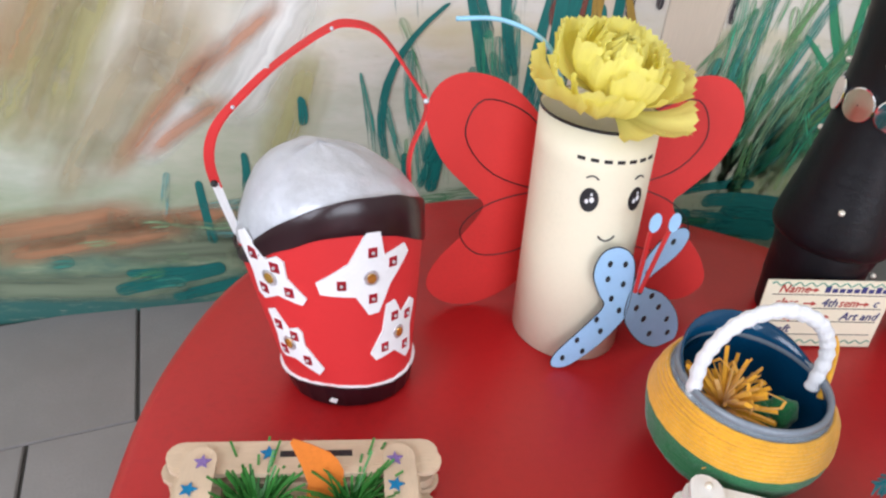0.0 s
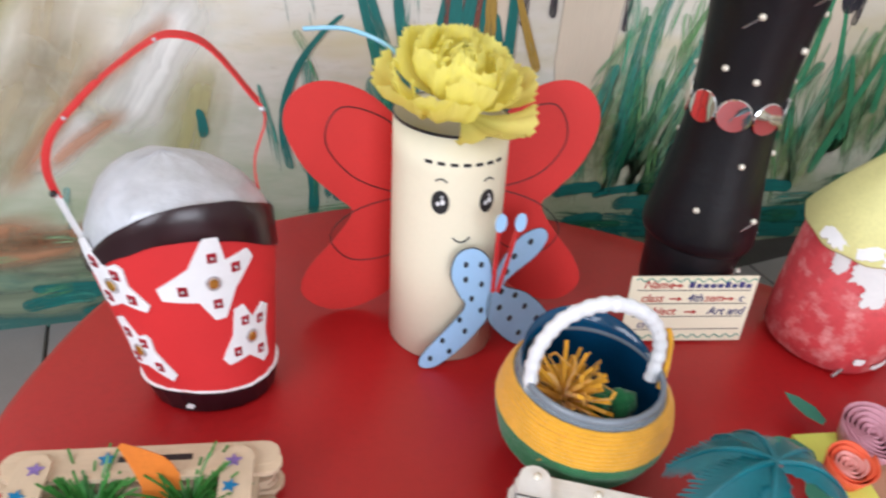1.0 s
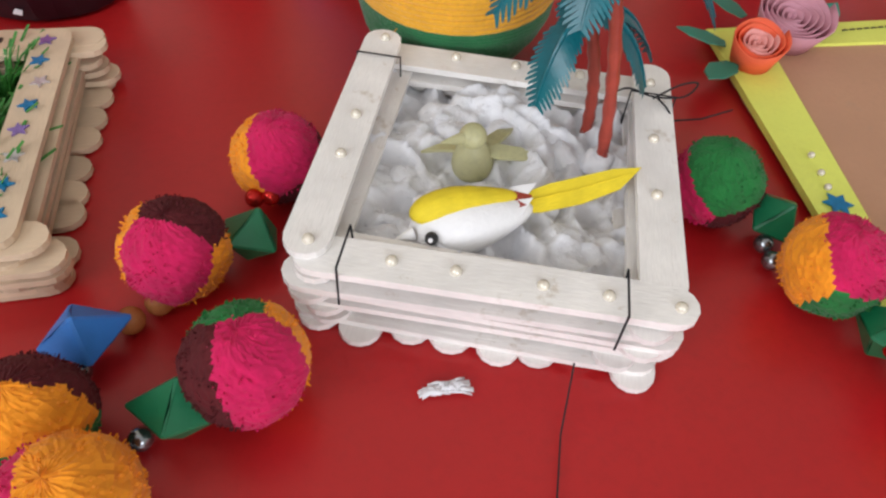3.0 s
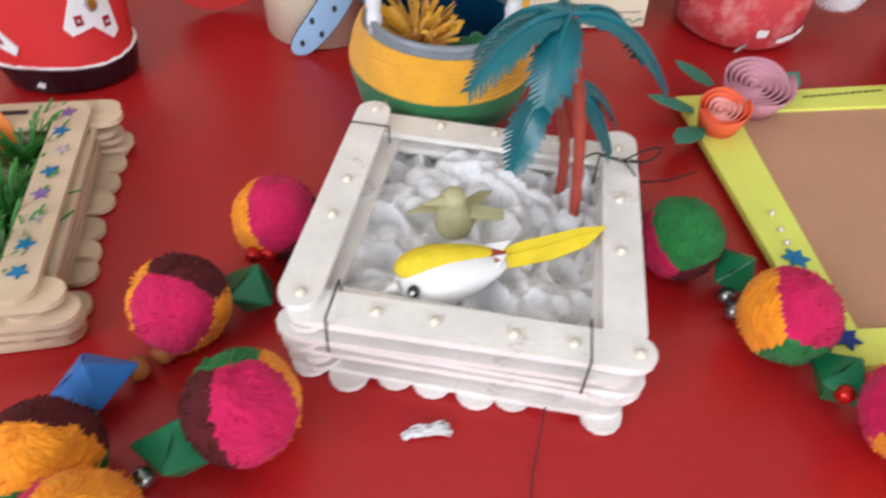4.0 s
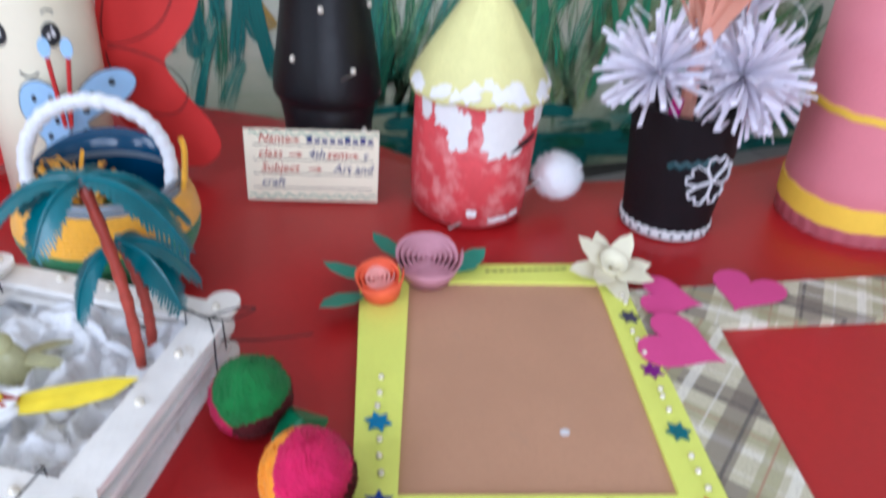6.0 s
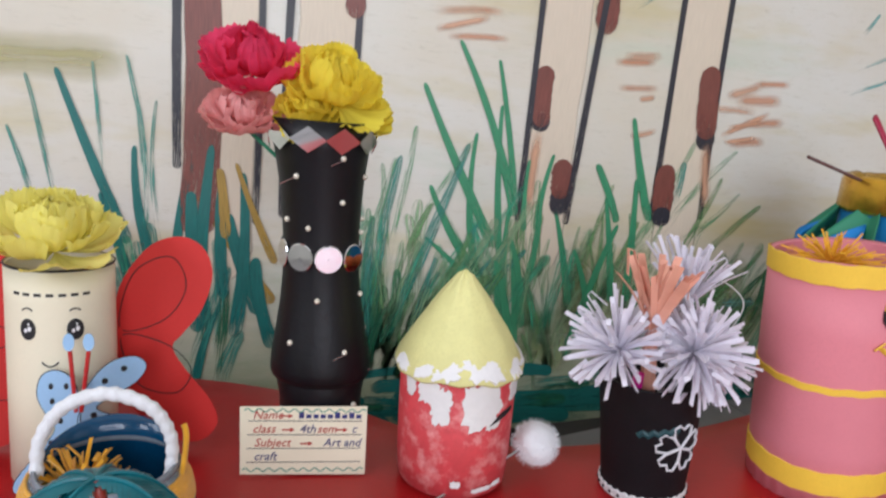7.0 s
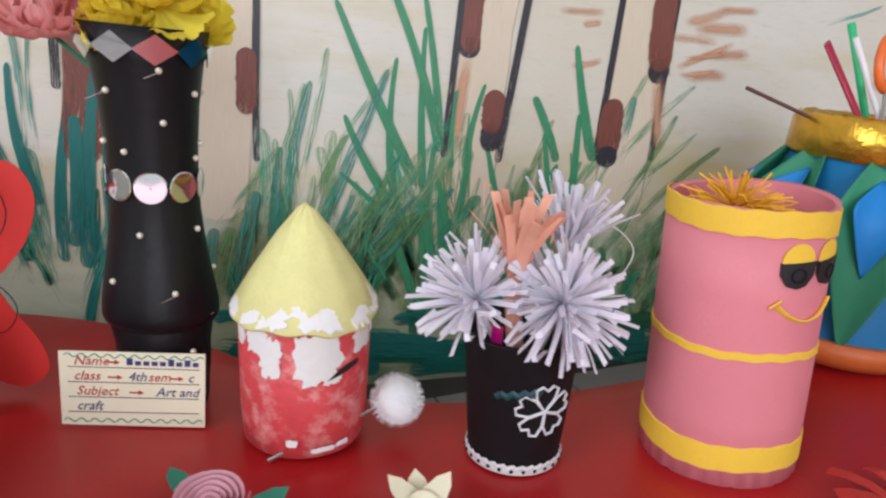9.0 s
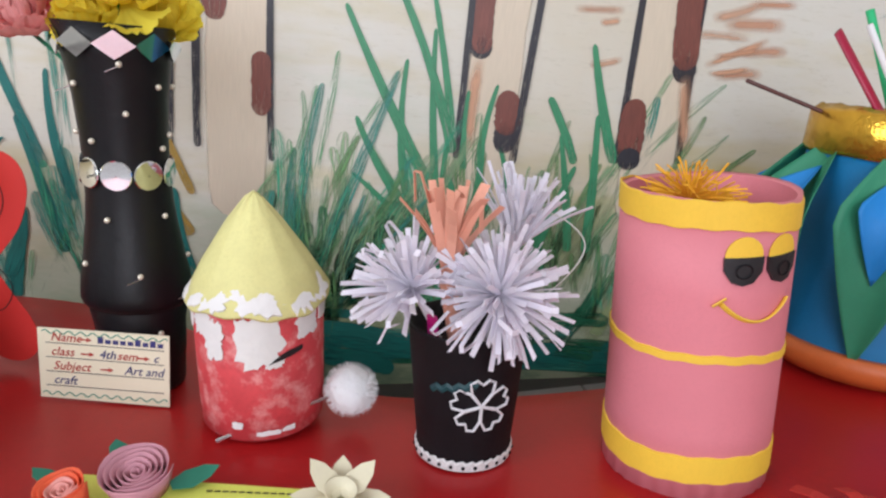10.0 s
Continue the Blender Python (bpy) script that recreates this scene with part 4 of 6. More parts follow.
# ---- fairy tube ----
SX, SY = -0.03, 0.085
fairy = thing("paper_tube_fairy", pose(0.648, 0.893, 0), "cream paper tube figure with red wings and a yellow flower", "paper craft")
part("tube", lathe([(0.0395, 0.176), (0.0412, 0.178), (0.0412, 0.15), (0.0412, 0.08), (0.0412, 0.0005), (0.0395, 0.0005), (0.0395, 0.09), (0.0395, 0.176)], 56, shear(SX, SY)), CREAM_CARD, fairy, smooth=True)
part("rim_line", lathe([(0.0414, 0.1765), (0.0418, 0.1778), (0.0408, 0.1784)], 56, shear(SX, SY)), INK, fairy)
ts = on_tube(0.0415, 0, 0, SX, SY)
for u in (-0.016, 0.0185):
    eye = part("eye", wrap(oval(0.0062, 0.0085, u, 0.131), ts, 0.0004), INK, fairy)
    for du, dv, r in ((-0.0016, -0.001, 0.0013), (0.0016, 0.0005, 0.0016), (0.001, 0.0042, 0.0008)):
        part("glint", wrap(oval(r, r * 1.3, u + du, 0.131 + dv, 8), ts, 0.0007, 1), WHITE_PAPER, eye)
    part("eyebrow", sweep([ts(u + x, 0.146 + 0.002 * (1 - (x / 0.004) ** 2), 0.0003) for x in (-0.004, -0.002, 0, 0.002, 0.004)], 0.0006, 5), INK, fairy)
part("smile", sweep([ts(x, 0.102 + 0.0035 * (x / 0.006) ** 2, 0.0003) for x in (-0.006, -0.004, -0.002, 0, 0.002, 0.004, 0.006)], 0.0007, 5), INK, fairy)
for k in range(7):
    u = -0.028 + 0.0088 * k
    part("name_bar", wrap([(u, 0.1575), (u + 0.0052, 0.1575), (u + 0.0052, 0.1597), (u, 0.1597)], ts, 0.0003, 1), INK, fairy)
for sgn, wide, yaw, up in ((-1, 0.97, 5, 0.001), (1, 0.83, -14, 0.008)):
    half = [(0.02, 0.10), (0.03, 0.15), (0.062, 0.190), (0.095, 0.203), (0.120, 0.195), (0.130, 0.170), (0.118, 0.135), (0.095, 0.108), (0.084, 0.094), (0.098, 0.072), (0.122, 0.045), (0.130, 0.022), (0.115, 0.004), (0.09, 0.0), (0.06, 0.012), (0.03, 0.04), (0.02, 0.07)]
    pts = [(sgn * p.x * wide - 0.07 * p.y + 0.008, p.y * 0.93) for p in catmull([(x, y, 0) for x, y in half], 5, True)]
    wing = part("wing", plate(pts, 0.0008), WING_RED, fairy, "red card butterfly wing", m=Matrix.Translation((0.011, 0.040, up)) @ pose(0, 0, 0, 90 - 4, 0, yaw))
    for ring in ([(0.03, 0.104), (0.075, 0.118), (0.098, 0.150), (0.085, 0.177), (0.05, 0.165), (0.032, 0.135)], [(0.03, 0.10), (0.075, 0.094), (0.100, 0.072), (0.085, 0.048), (0.05, 0.05), (0.034, 0.07)]):
        part("drawn_line", sweep([(sgn * p.x * wide * 1.03 - 0.07 * p.y + 0.008, p.y * 0.96, 0.001) for p in catmull([(x, y, 0) for x, y in ring], 5, True)], 0.0005, 5), INK, wing)
part("flower", ruffle(0.058, 6, 6, 0.95), CREPE_YELLOW, fairy, "yellow crepe paper carnation", True, m=Matrix.Translation((-0.008, 0.008, 0.186)) @ pose(0, 0, 0, 14, 0, 0))
part("feeler", sweep(catmull([(-0.03, 0.03, 0.19), (-0.045, 0.035, 0.214), (-0.075, 0.04, 0.226), (-0.105, 0.045, 0.224)], 6), 0.0016, 7), BLUE_WIRE, fairy, "pale blue wire", True)

bfly = thing("paper_butterfly", pose(0.668, 0.846, 0.0), "pale blue paper butterfly with black spots leaning on the tube", "paper butterfly")
for yaw, half, dots in (
        (-4, [(0.000, 0.050), (-0.001, 0.080), (-0.006, 0.096), (-0.017, 0.103), (-0.028, 0.098), (-0.031, 0.082), (-0.024, 0.066), (-0.018, 0.055), (-0.030, 0.036), (-0.046, 0.014), (-0.047, 0.003), (-0.036, 0.002), (-0.018, 0.018), (-0.004, 0.038)], ((-0.010, 0.090), (-0.021, 0.090), (-0.020, 0.078), (-0.008, 0.074), (-0.014, 0.062), (-0.006, 0.052), (-0.021, 0.044), (-0.016, 0.034), (-0.032, 0.026), (-0.026, 0.016), (-0.040, 0.010))),
        (22, [(0.000, 0.050), (0.002, 0.078), (0.008, 0.096), (0.018, 0.110), (0.030, 0.114), (0.036, 0.106), (0.030, 0.092), (0.014, 0.078), (0.010, 0.070), (0.026, 0.060), (0.042, 0.040), (0.049, 0.020), (0.046, 0.009), (0.036, 0.007), (0.020, 0.016), (0.006, 0.034)], ((0.024, 0.104), (0.014, 0.094), (0.010, 0.082), (0.008, 0.066), (0.018, 0.060), (0.026, 0.048), (0.016, 0.040), (0.036, 0.034), (0.024, 0.024), (0.040, 0.020), (0.008, 0.052)))):
    sx, drop = (1.45, 0.20) if yaw > 0 else (1.0, 0.0)
    pts = [(p.x * sx, max(0.001, p.y - drop * p.x)) for p in catmull([(x, y, 0) for x, y in half], 4, True)]
    w = part("wing", plate(pts, 0.0008), SKY_CARD, bfly, m=pose(0, -0.003, 0.0, 86, 0, yaw))
    part("outline", sweep([(x, y, 0.0004) for x, y in pts + pts[:1]], 0.0005, 5), INK, w)
    for x, y in dots:
        part("spot", plate(oval(0.0017 * sx, 0.0025, x * sx, y - drop * x, 10), 0.0012), INK, w)
for dx, lean in ((-0.003, -0.06), (0.006, 0.10)):
    ft = part("antenna", sweep([(dx * 0.4, -0.005, 0.072), (dx + lean * 0.025, -0.006, 0.122)], 0.0016, 7), RED_STRAW, bfly)
    part("antenna_tip", plate(oval(0.004, 0.007, 0, 0, 14), 0.001), SKY_CARD, ft, m=pose(dx + lean * 0.03, -0.008, 0.130, 88, 0, 0))

# ---- black vase ----
vase = thing("black_bottle_vase", pose(0.864, 0.897, 0), "tall black painted vase with mirrors, pins and crepe flowers", "vase")
VL = (-0.046, -0.020)
part("body", lathe([(0.001, 0.001), (0.0335, 0.001), (0.0345, 0.005), (0.0360, 0.030), (0.0368, 0.034), (0.0375, 0.060), (0.0405, 0.078), (0.0398, 0.0795), (0.0440, 0.0815), (0.0455, 0.086), (0.0450, 0.093), (0.0440, 0.102), (0.0400, 0.125), (0.0362, 0.150), (0.0340, 0.172), (0.0332, 0.194), (0.0338, 0.222), (0.0362, 0.255), (0.0405, 0.285), (0.0455, 0.309), (0.0435, 0.309), (0.039, 0.285), (0.03, 0.25), (0.001, 0.25)], 56, shear(*VL)), VASE_BLACK, vase, smooth=True)


def vr(z):
    rows = [(0, 0.036), (0.078, 0.0405), (0.086, 0.0455), (0.102, 0.044), (0.125, 0.040), (0.15, 0.0362), (0.172, 0.034), (0.194, 0.0332), (0.222, 0.0338), (0.255, 0.0362), (0.285, 0.0405), (0.309, 0.0455)]
    for (a, ra), (b, rb) in zip(rows, rows[1:]):
        if a <= z <= b:
            return ra + (rb - ra) * (z - a) / (b - a)
    return 0.046


def vs(a, z, lift):
    r = vr(z) + lift
    return Vector((VL[0] * z + r * math.cos(a), VL[1] * z + r * math.sin(a), z))


for k in range(9):
    a = -math.pi / 2 - 0.63 + 0.70 * k
    n = Vector((math.cos(a), math.sin(a), 0))
    part("round_mirror", lathe([(0.001, -0.0012), (0.0118, -0.0012), (0.0122, 0), (0.0115, 0.0008), (0.0005, 0.0009)], 20), MIRROR, vase, m=Matrix.Translation(vs(a, 0.194, 0.0016)) @ n.to_track_quat("Z", "Y").to_matrix().to_4x4())
for k in range(10):
    a = math.radians(-110 + 36 * k)
    d = Vector((math.cos(a), math.sin(a), -0.16)).normalized()
    part("diamond_mirror", plate([(-0.0155, 0), (0, -0.0108), (0.0155, 0), (0, 0.0108)], 0.001), MIRROR, vase, m=Matrix.Translation(vs(a, 0.294, 0.0022)) @ d.to_track_quat("Z", "Y").to_matrix().to_4x4())
spots = [tuple(vs(math.radians(a + b), z, 0.0015)) for b in (0, 150) for a, z in ((-71, 0.280), (-128, 0.263), (-27, 0.264), (-68, 0.243), (-114, 0.220), (-101, 0.158), (-28, 0.160), (-68, 0.113), (-134, 0.119), (-150, 0.225), (-20, 0.215), (-50, 0.060), (-95, 0.050))]
pearls(vase, spots, 0.0025)
for a, z in ((-68, 0.280), (-66, 0.112), (-26, 0.090), (-130, 0.262)):
    p = vs(math.radians(a), z, 0.002)
    part("pin", sweep([p, p + Vector((-0.012, -0.002, -0.006))], 0.0005, 5), STEEL, vase)
for dx, dy, z, R, mt, lb in ((-0.062, 0.008, 0.340, 0.052, CREPE_PINK, "pink"), (0.004, -0.014, 0.328, 0.052, CREPE_GOLD, "golden yellow"), (-0.016, -0.016, 0.306, 0.036, CREPE_GOLD, "golden yellow"), (0.030, 0.014, 0.308, 0.036, CREPE_GOLD, "golden yellow"), (-0.070, -0.008, 0.302, 0.038, CREPE_BLUSH, "blush")):
    part("flower", ruffle(R, 6, 5, 0.85), mt, vase, lb + " crepe paper carnation", True, m=pose(dx - 0.012, dy, z, 38, 0, 0))
    part("stem", sweep([(dx * 0.3 - 0.012, dy * 0.3, 0.26), (dx - 0.012, dy, z)], 0.0018, 6), PETAL_GREEN, vase)

# ---- name card ----
card = thing("name_card", Matrix.Translation((0.791, 0.8575, tz(0.85) + 0.002)) @ pose(0, 0, 0, 86, 0, -5.5), "ruled cream name card with red and blue handwriting", "card")
part("sheet", plate([(0, 0), (0.108, -0.001), (0.107, 0.062), (-0.002, 0.061)], 0.0012), CREAM_CARD, card)
for y in (0.011, 0.0235, 0.036, 0.0485):
    part("ruled_line", box(0.005, 0.103, y - 0.0003, y + 0.0003, 0.0011, 0.0015), INK, card)
for y in (0.004, 0.058):
    part("wavy_border", sweep([(0.002 + 0.104 * k / 60, y + 0.0016 * math.sin(k * 1.1), 0.0014) for k in range(61)], 0.0005, 5), LEAF_CARD, card)
for s, x, y, ink in (("Name", 0.009, 0.0505, RED_INK), ("class", 0.009, 0.038, RED_INK), ("4th", 0.049, 0.038, BLUE_INK), ("sem", 0.064, 0.038, RED_INK), ("c", 0.094, 0.038, BLUE_INK), ("Subject", 0.011, 0.0255, RED_INK), ("Art and", 0.070, 0.0255, BLUE_INK), ("craft", 0.011, 0.013, BLUE_INK)):
    part("handwriting", writing(s, 0.0105), ink, card, m=pose(x, y, 0.0015))
for x, y in ((0.032, 0.053), (0.034, 0.0405), (0.080, 0.0405), (0.050, 0.028)):
    part("arrow", plate([(0, -0.0006), (0.007, -0.0006), (0.007, -0.002), (0.011, 0), (0.007, 0.002), (0.007, 0.0006), (0, 0.0006)], 0.0017), RED_INK, card, m=pose(x, y, 0))
for k in range(9):
    part("name_bar", box(0.048 + 0.0062 * k, 0.0525 + 0.0062 * k, 0.051, 0.0545 + 0.002 * (k in (0, 5, 7)), 0.0011, 0.0016), BLUE_INK, card)

# ---- money box hut ----
hut = thing("paper_hut", pose(0.9775, 0.841, 0.003, 5, -2.6, 0), "red painted paper hut with a flaking yellow cone roof", "paper craft")
# narrow base ring, coloured black for the shaded gap under the wall
part("foot", lathe([(0.001, -0.004), (0.036, -0.004), (0.037, 0.004), (0.001, 0.004)], 32), CUP_BLACK, hut)
part("wall", lathe([(0.001, 0.003), (0.045, 0.002), (0.0492, 0.005), (0.0505, 0.03), (0.0512, 0.118), (0.001, 0.119)], 64, lambda p, a, k: p * (1 + 0.010 * noise.noise(Vector((math.cos(a) * 2, math.sin(a) * 2, p.z * 30))))), HUT_RED, hut, smooth=True)
hs = on_tube(0.0516)


def blotch(u, v, w, h, seed, ragged=0.5):
    """A torn, roughly square patch outline."""
    out = []
    for k in range(44):
        a = 2 * math.pi * k / 44
        e = 1 / (abs(math.cos(a)) ** 4 + abs(math.sin(a)) ** 4) ** 0.25
        e *= 1 + ragged * noise.noise(Vector((math.cos(a) * 3.2 + seed, math.sin(a) * 3.2, seed))) + 0.06 * math.sin(seed * 3 + k * 2.1)
        out.append((u + w * e * math.cos(a), v + h * e * math.sin(a)))
    return out


for i, (u, v, w, h) in enumerate(((-0.040, 0.104, 0.010, 0.012), (-0.029, 0.092, 0.009, 0.016), (0.008, 0.092, 0.017, 0.020), (-0.003, 0.100, 0.006, 0.012), (0.018, 0.074, 0.007, 0.004), (0.048, 0.103, 0.010, 0.013), (-0.060, 0.104, 0.006, 0.012), (0.072, 0.106, 0.009, 0.010), (0.012, 0.013, 0.009, 0.002), (-0.012, 0.020, 0.004, 0.003), (0.028, 0.014, 0.005, 0.002))):
    part("flaked_patch", wrap(blotch(u, v, w, h, i * 1.7, 0.4), hs, 0.0004), HUT_WHITE, hut)
part("coin_slot", wrap([(0.014, 0.0735), (0.041, 0.080), (0.042, 0.0835), (0.030, 0.0825), (0.020, 0.0785)], hs, 0.0008, 2), INK, hut)
part("roof", lathe([(0.044, 0.1115), (0.0555, 0.112), (0.0562, 0.1140), (0.041, 0.142), (0.021, 0.172), (0.007, 0.190), (0.0005, 0.194)], 64, lambda p, a, k: Vector((p.x, p.y, p.z + (0.0022 * math.sin(3 * a + 0.7) + 0.0012 * math.sin(11 * a) if p.z < 0.13 else 0))) * (1 + 0.012 * noise.noise(Vector((math.cos(a) * 2.5, math.sin(a) * 2.5, p.z * 25))))), HUT_YELLOW, hut, "pale yellow paper cone roof", True)
part("roof_seam", sweep([(-0.020, -0.0500, 0.1165), (-0.016, -0.0405, 0.1345), (-0.009, -0.021, 0.166)], 0.0005, 5), HUT_SEAM, hut)


def roofsurf(u, v, lift):
    a = -math.pi / 2 + u / 0.055
    return Vector(((v + lift) * math.cos(a), (v + lift) * math.sin(a), 0.1145 + (0.0562 - v) * 1.42 + lift * 1.5 + 0.0022 * math.sin(3 * a + 0.7)))


for i, (u, v, w, h) in enumerate(((0.044, 0.0465, 0.013, 0.0085), (0.006, 0.0495, 0.017, 0.0062), (-0.026, 0.0515, 0.011, 0.0042), (-0.050, 0.0505, 0.010, 0.0050), (0.020, 0.0445, 0.007, 0.0040), (0.072, 0.0500, 0.012, 0.0052), (-0.075, 0.0505, 0.012, 0.0050))):
    part("flaked_patch", wrap(blotch(u, v, w, h, 20 + i * 2.3, 0.5), roofsurf, 0.0007), HUT_WHITE, hut)
brush_st = thing("cotton_bud", pose(0.948, 0.792, tz(0.95) + 0.003), "thin stick with a white cotton ball at one end", "cotton stick")
part("stick", sweep([(0, 0, 0.0), (0.088, 0.026, 0.030)], 0.0016, 7), STEEL, brush_st)
cb = ball(0.0195, 56, 36)
for v in cb.verts:
    v.co *= 1 + 0.10 * noise.noise(v.co * 60) + 0.04 * noise.noise(v.co * 180)
for k in range(900):
    d = Vector((random.gauss(0, 1), random.gauss(0, 1), random.gauss(0, 1))).normalized()
    e = (d + Vector((random.uniform(-1, 1), random.uniform(-1, 1), random.uniform(-1, 1))) * 0.6).normalized()
    q = d.orthogonal().normalized() * 0.00022
    a, b, c = d * 0.0185, d * 0.0198 + e * 0.0012, d * 0.0200 + e * 0.0035
    cb.faces.new([cb.verts.new(a - q), cb.verts.new(a + q), cb.verts.new(b + q), cb.verts.new(b - q)])
    cb.faces.new([cb.verts.new(b - q), cb.verts.new(b + q), cb.verts.new(c + q * 0.3), cb.verts.new(c - q * 0.3)])
part("cotton_ball", cb, COTTON, brush_st, "white cotton ball", True, m=pose(0.102, 0.030, 0.033))

# ---- black cup with paper flowers ----
cup = thing("flower_cup", pose(1.1415, 0.785, tz(1.141), 0, -3, 0), "matt black paper cup with a chalk flower and strip-paper blooms", "flower cup")
part("cup", lathe([(0.001, 0.001), (0.035, 0.001), (0.0365, 0.004), (0.0455, 0.108), (0.0465, 0.110), (0.0440, 0.110), (0.042, 0.10), (0.001, 0.08)], 48), CUP_BLACK, cup, smooth=True)
part("lace_trim", lathe([(0.0366, 0.001), (0.0380, 0.002), (0.0388, 0.0085), (0.0378, 0.0100)], 96, lambda p, a, k: Vector((p.x, p.y, p.z + (0.0011 * math.sin(32 * a) if k > 1 else 0)))), LACE, cup, "white lace trim")
for k in range(26):
    a = 2 * math.pi * k / 26
    part("lace_hole", ball(0.0016, 8, 6), CUP_BLACK, cup, m=pose(0.0384 * math.cos(a), 0.0384 * math.sin(a), 0.0055))


def cupsurf(u, v, lift):
    r = 0.0365 + 0.009 * v / 0.108 + 0.0004 + lift
    a = -math.pi / 2 + u / 0.04
    return Vector((r * math.cos(a), r * math.sin(a), v))


for k in range(5):
    a = 0.3 + 2 * math.pi * k / 5
    pet = [(0, 0), (0.009, 0.007), (0.019, 0.0085), (0.0215, 0.004), (0.018, 0), (0.0215, -0.004), (0.019, -0.0085), (0.009, -0.007), (0, 0)]
    part("chalk_petal", sweep([cupsurf(0.006 + x * math.cos(a) - y * math.sin(a), 0.058 + x * math.sin(a) + y * math.cos(a), 0.0004) for x, y in pet], 0.0011, 6), CHALK, cup, "white chalk petal outline")
part("smear", sweep([cupsurf(-0.03 + 0.004 * k, 0.068 + 0.003 * (k % 2) + 0.0008 * k, 0.0) for k in range(9)], 0.003, 6, 0.4), TEAL_SMEAR, cup)


def bloom(n, L, spread, w, droop=0.2, tangle=0.45):
    """A bunch of narrow paper strips that arch outwards, a few of them folded back as loops."""
    bm = bmesh.new()
    for k in range(n):
        a, e = 2.4 * k + random.uniform(-0.3, 0.3), spread * math.sqrt((k + 0.5) / n) * random.uniform(0.8, 1.15)
        d = Vector((math.sin(e) * math.cos(a), math.sin(e) * math.sin(a), math.cos(e)))
        out = Vector((math.cos(a), math.sin(a), 0))
        l = L * random.uniform(0.72, 1.12)
        side = d.cross(Vector((random.uniform(-1, 1), random.uniform(-1, 1), random.uniform(-1, 1)))).normalized()
        bend = out * l * droop * random.uniform(-0.2, 1) + Vector((0, 0, -1)) * l * droop * random.uniform(0.1, 1.1) * (0.3 + e) + side.cross(d) * l * tangle * random.uniform(-0.5, 0.5)
        ts = (0.04, 0.25, 0.5, 0.75, 1.0)
        pts = [d * l * t + bend * t * t for t in ts]
        if k % 9 == 0:
            back = side.cross(d).normalized() * 0.006
            pts += [pts[-1] + back * 0.7 + d * 0.002, pts[-2] + back * 1.6]
        add(bm, strip(pts, side, w, 0.0004))
    return bm


for x, y, z, L, sp, rx, ry, mt, n, w, nm in ((-0.042, -0.012, 0.136, 0.050, 1.2, 24, -36, LILAC_PAPER, 110, 0.0040, "white"), (0.016, -0.030, 0.138, 0.050, 1.5, 50, 12, LILAC_PAPER, 170, 0.0040, "white"), (0.034, 0.016, 0.158, 0.064, 0.55, -4, 12, LILAC_PAPER, 70, 0.0034, "white"), (-0.020, -0.022, 0.150, 0.072, 0.42, 4, 2, PEACH_PAPER, 22, 0.0072, "peach")):
    part("paper_bloom", bloom(n, L, sp, w), mt, cup, nm + " strip-paper bloom", m=pose(x, y, z, rx, ry, 0))
    part("stem", sweep([(x * 0.4, y * 0.4, 0.085), (x, y, z)], 0.0065 if nm == "peach" else 0.0022, 7), mt, cup)
part("foil_stalk", sweep([(-0.028, -0.020, 0.098), (-0.030, -0.026, 0.122)], 0.005, 6, 0.4), MAGENTA, cup)
part("wire", sweep(catmull([(0.03, 0.0, 0.11), (0.07, 0.0, 0.14), (0.085, 0, 0.17), (0.06, 0.01, 0.19), (0.03, 0.01, 0.18)], 6), 0.0005, 5), WHITE_THREAD, cup)

# ---- pink pen can ----
can = thing("pink_paper_can", pose(1.3126, 0.762, tz(1.31) + 0.001, 0, -5.0, 0), "pink paper can with yellow bands and a smiling face", "pen holder")
part("wall", lathe([(0.0565, 0.214), (0.0600, 0.216), (0.0610, 0.15), (0.0618, 0.05), (0.0618, 0.0), (0.060, 0.0), (0.060, 0.012), (0.001, 0.012), (0.001, 0.014), (0.060, 0.014), (0.0565, 0.214)], 96, lambda p, a, k: Vector((p.x, p.y, p.z)) * (1 + 0.006 * math.sin(2 * a + 0.6)) + Vector((0, 0, 0.0022 * noise.noise(Vector((math.cos(a) * 5, math.sin(a) * 5, 0))) + 0.0008 * math.sin(31 * a) if p.z < 0.001 else 0))), CAN_PINK, can, smooth=True)
for z0, z1, r in ((0.196, 0.215, 0.0611), (0.104, 0.1105, 0.0620), (0.013, 0.034, 0.0626)):
    part("yellow_band", lathe([(r - 0.0008, z0), (r + 0.0004, z0 + 0.0005), (r + 0.0004, z1 - 0.0005), (r - 0.0008, z1)], 96, lambda p, a, k: Vector((p.x, p.y, p.z)) * (1 + 0.006 * math.sin(2 * a + 0.6)) + Vector((0, 0, 0.0016 * math.sin(3 * a) - 0.0016 * math.cos(a) + 0.0005 * math.sin(17 * a)))), CAN_YELLOW, can, "yellow paper band")
cs = on_tube(0.0616)
for u in (-0.002, 0.028):
    lid = part("eyelid", wrap(oval(0.0125, 0.013, u, 0.181), cs, 0.0006), CAN_YELLOW, can, "yellow paper eyelid")
    part("pupil_ring", sweep([cs(u + 0.0052 * math.cos(t), 0.1715 + 0.0048 * math.sin(t), 0.0024) for t in [0.4 * k for k in range(17)]], 0.0005, 5), CUP_BLACK, lid)
    part("pupil", wrap([(u - 0.013, 0.180), (u + 0.013, 0.181), (u + 0.0125, 0.171), (u + 0.007, 0.1635), (u, 0.1615), (u - 0.007, 0.1635), (u - 0.0125, 0.171)], cs, 0.0016), INK, lid)
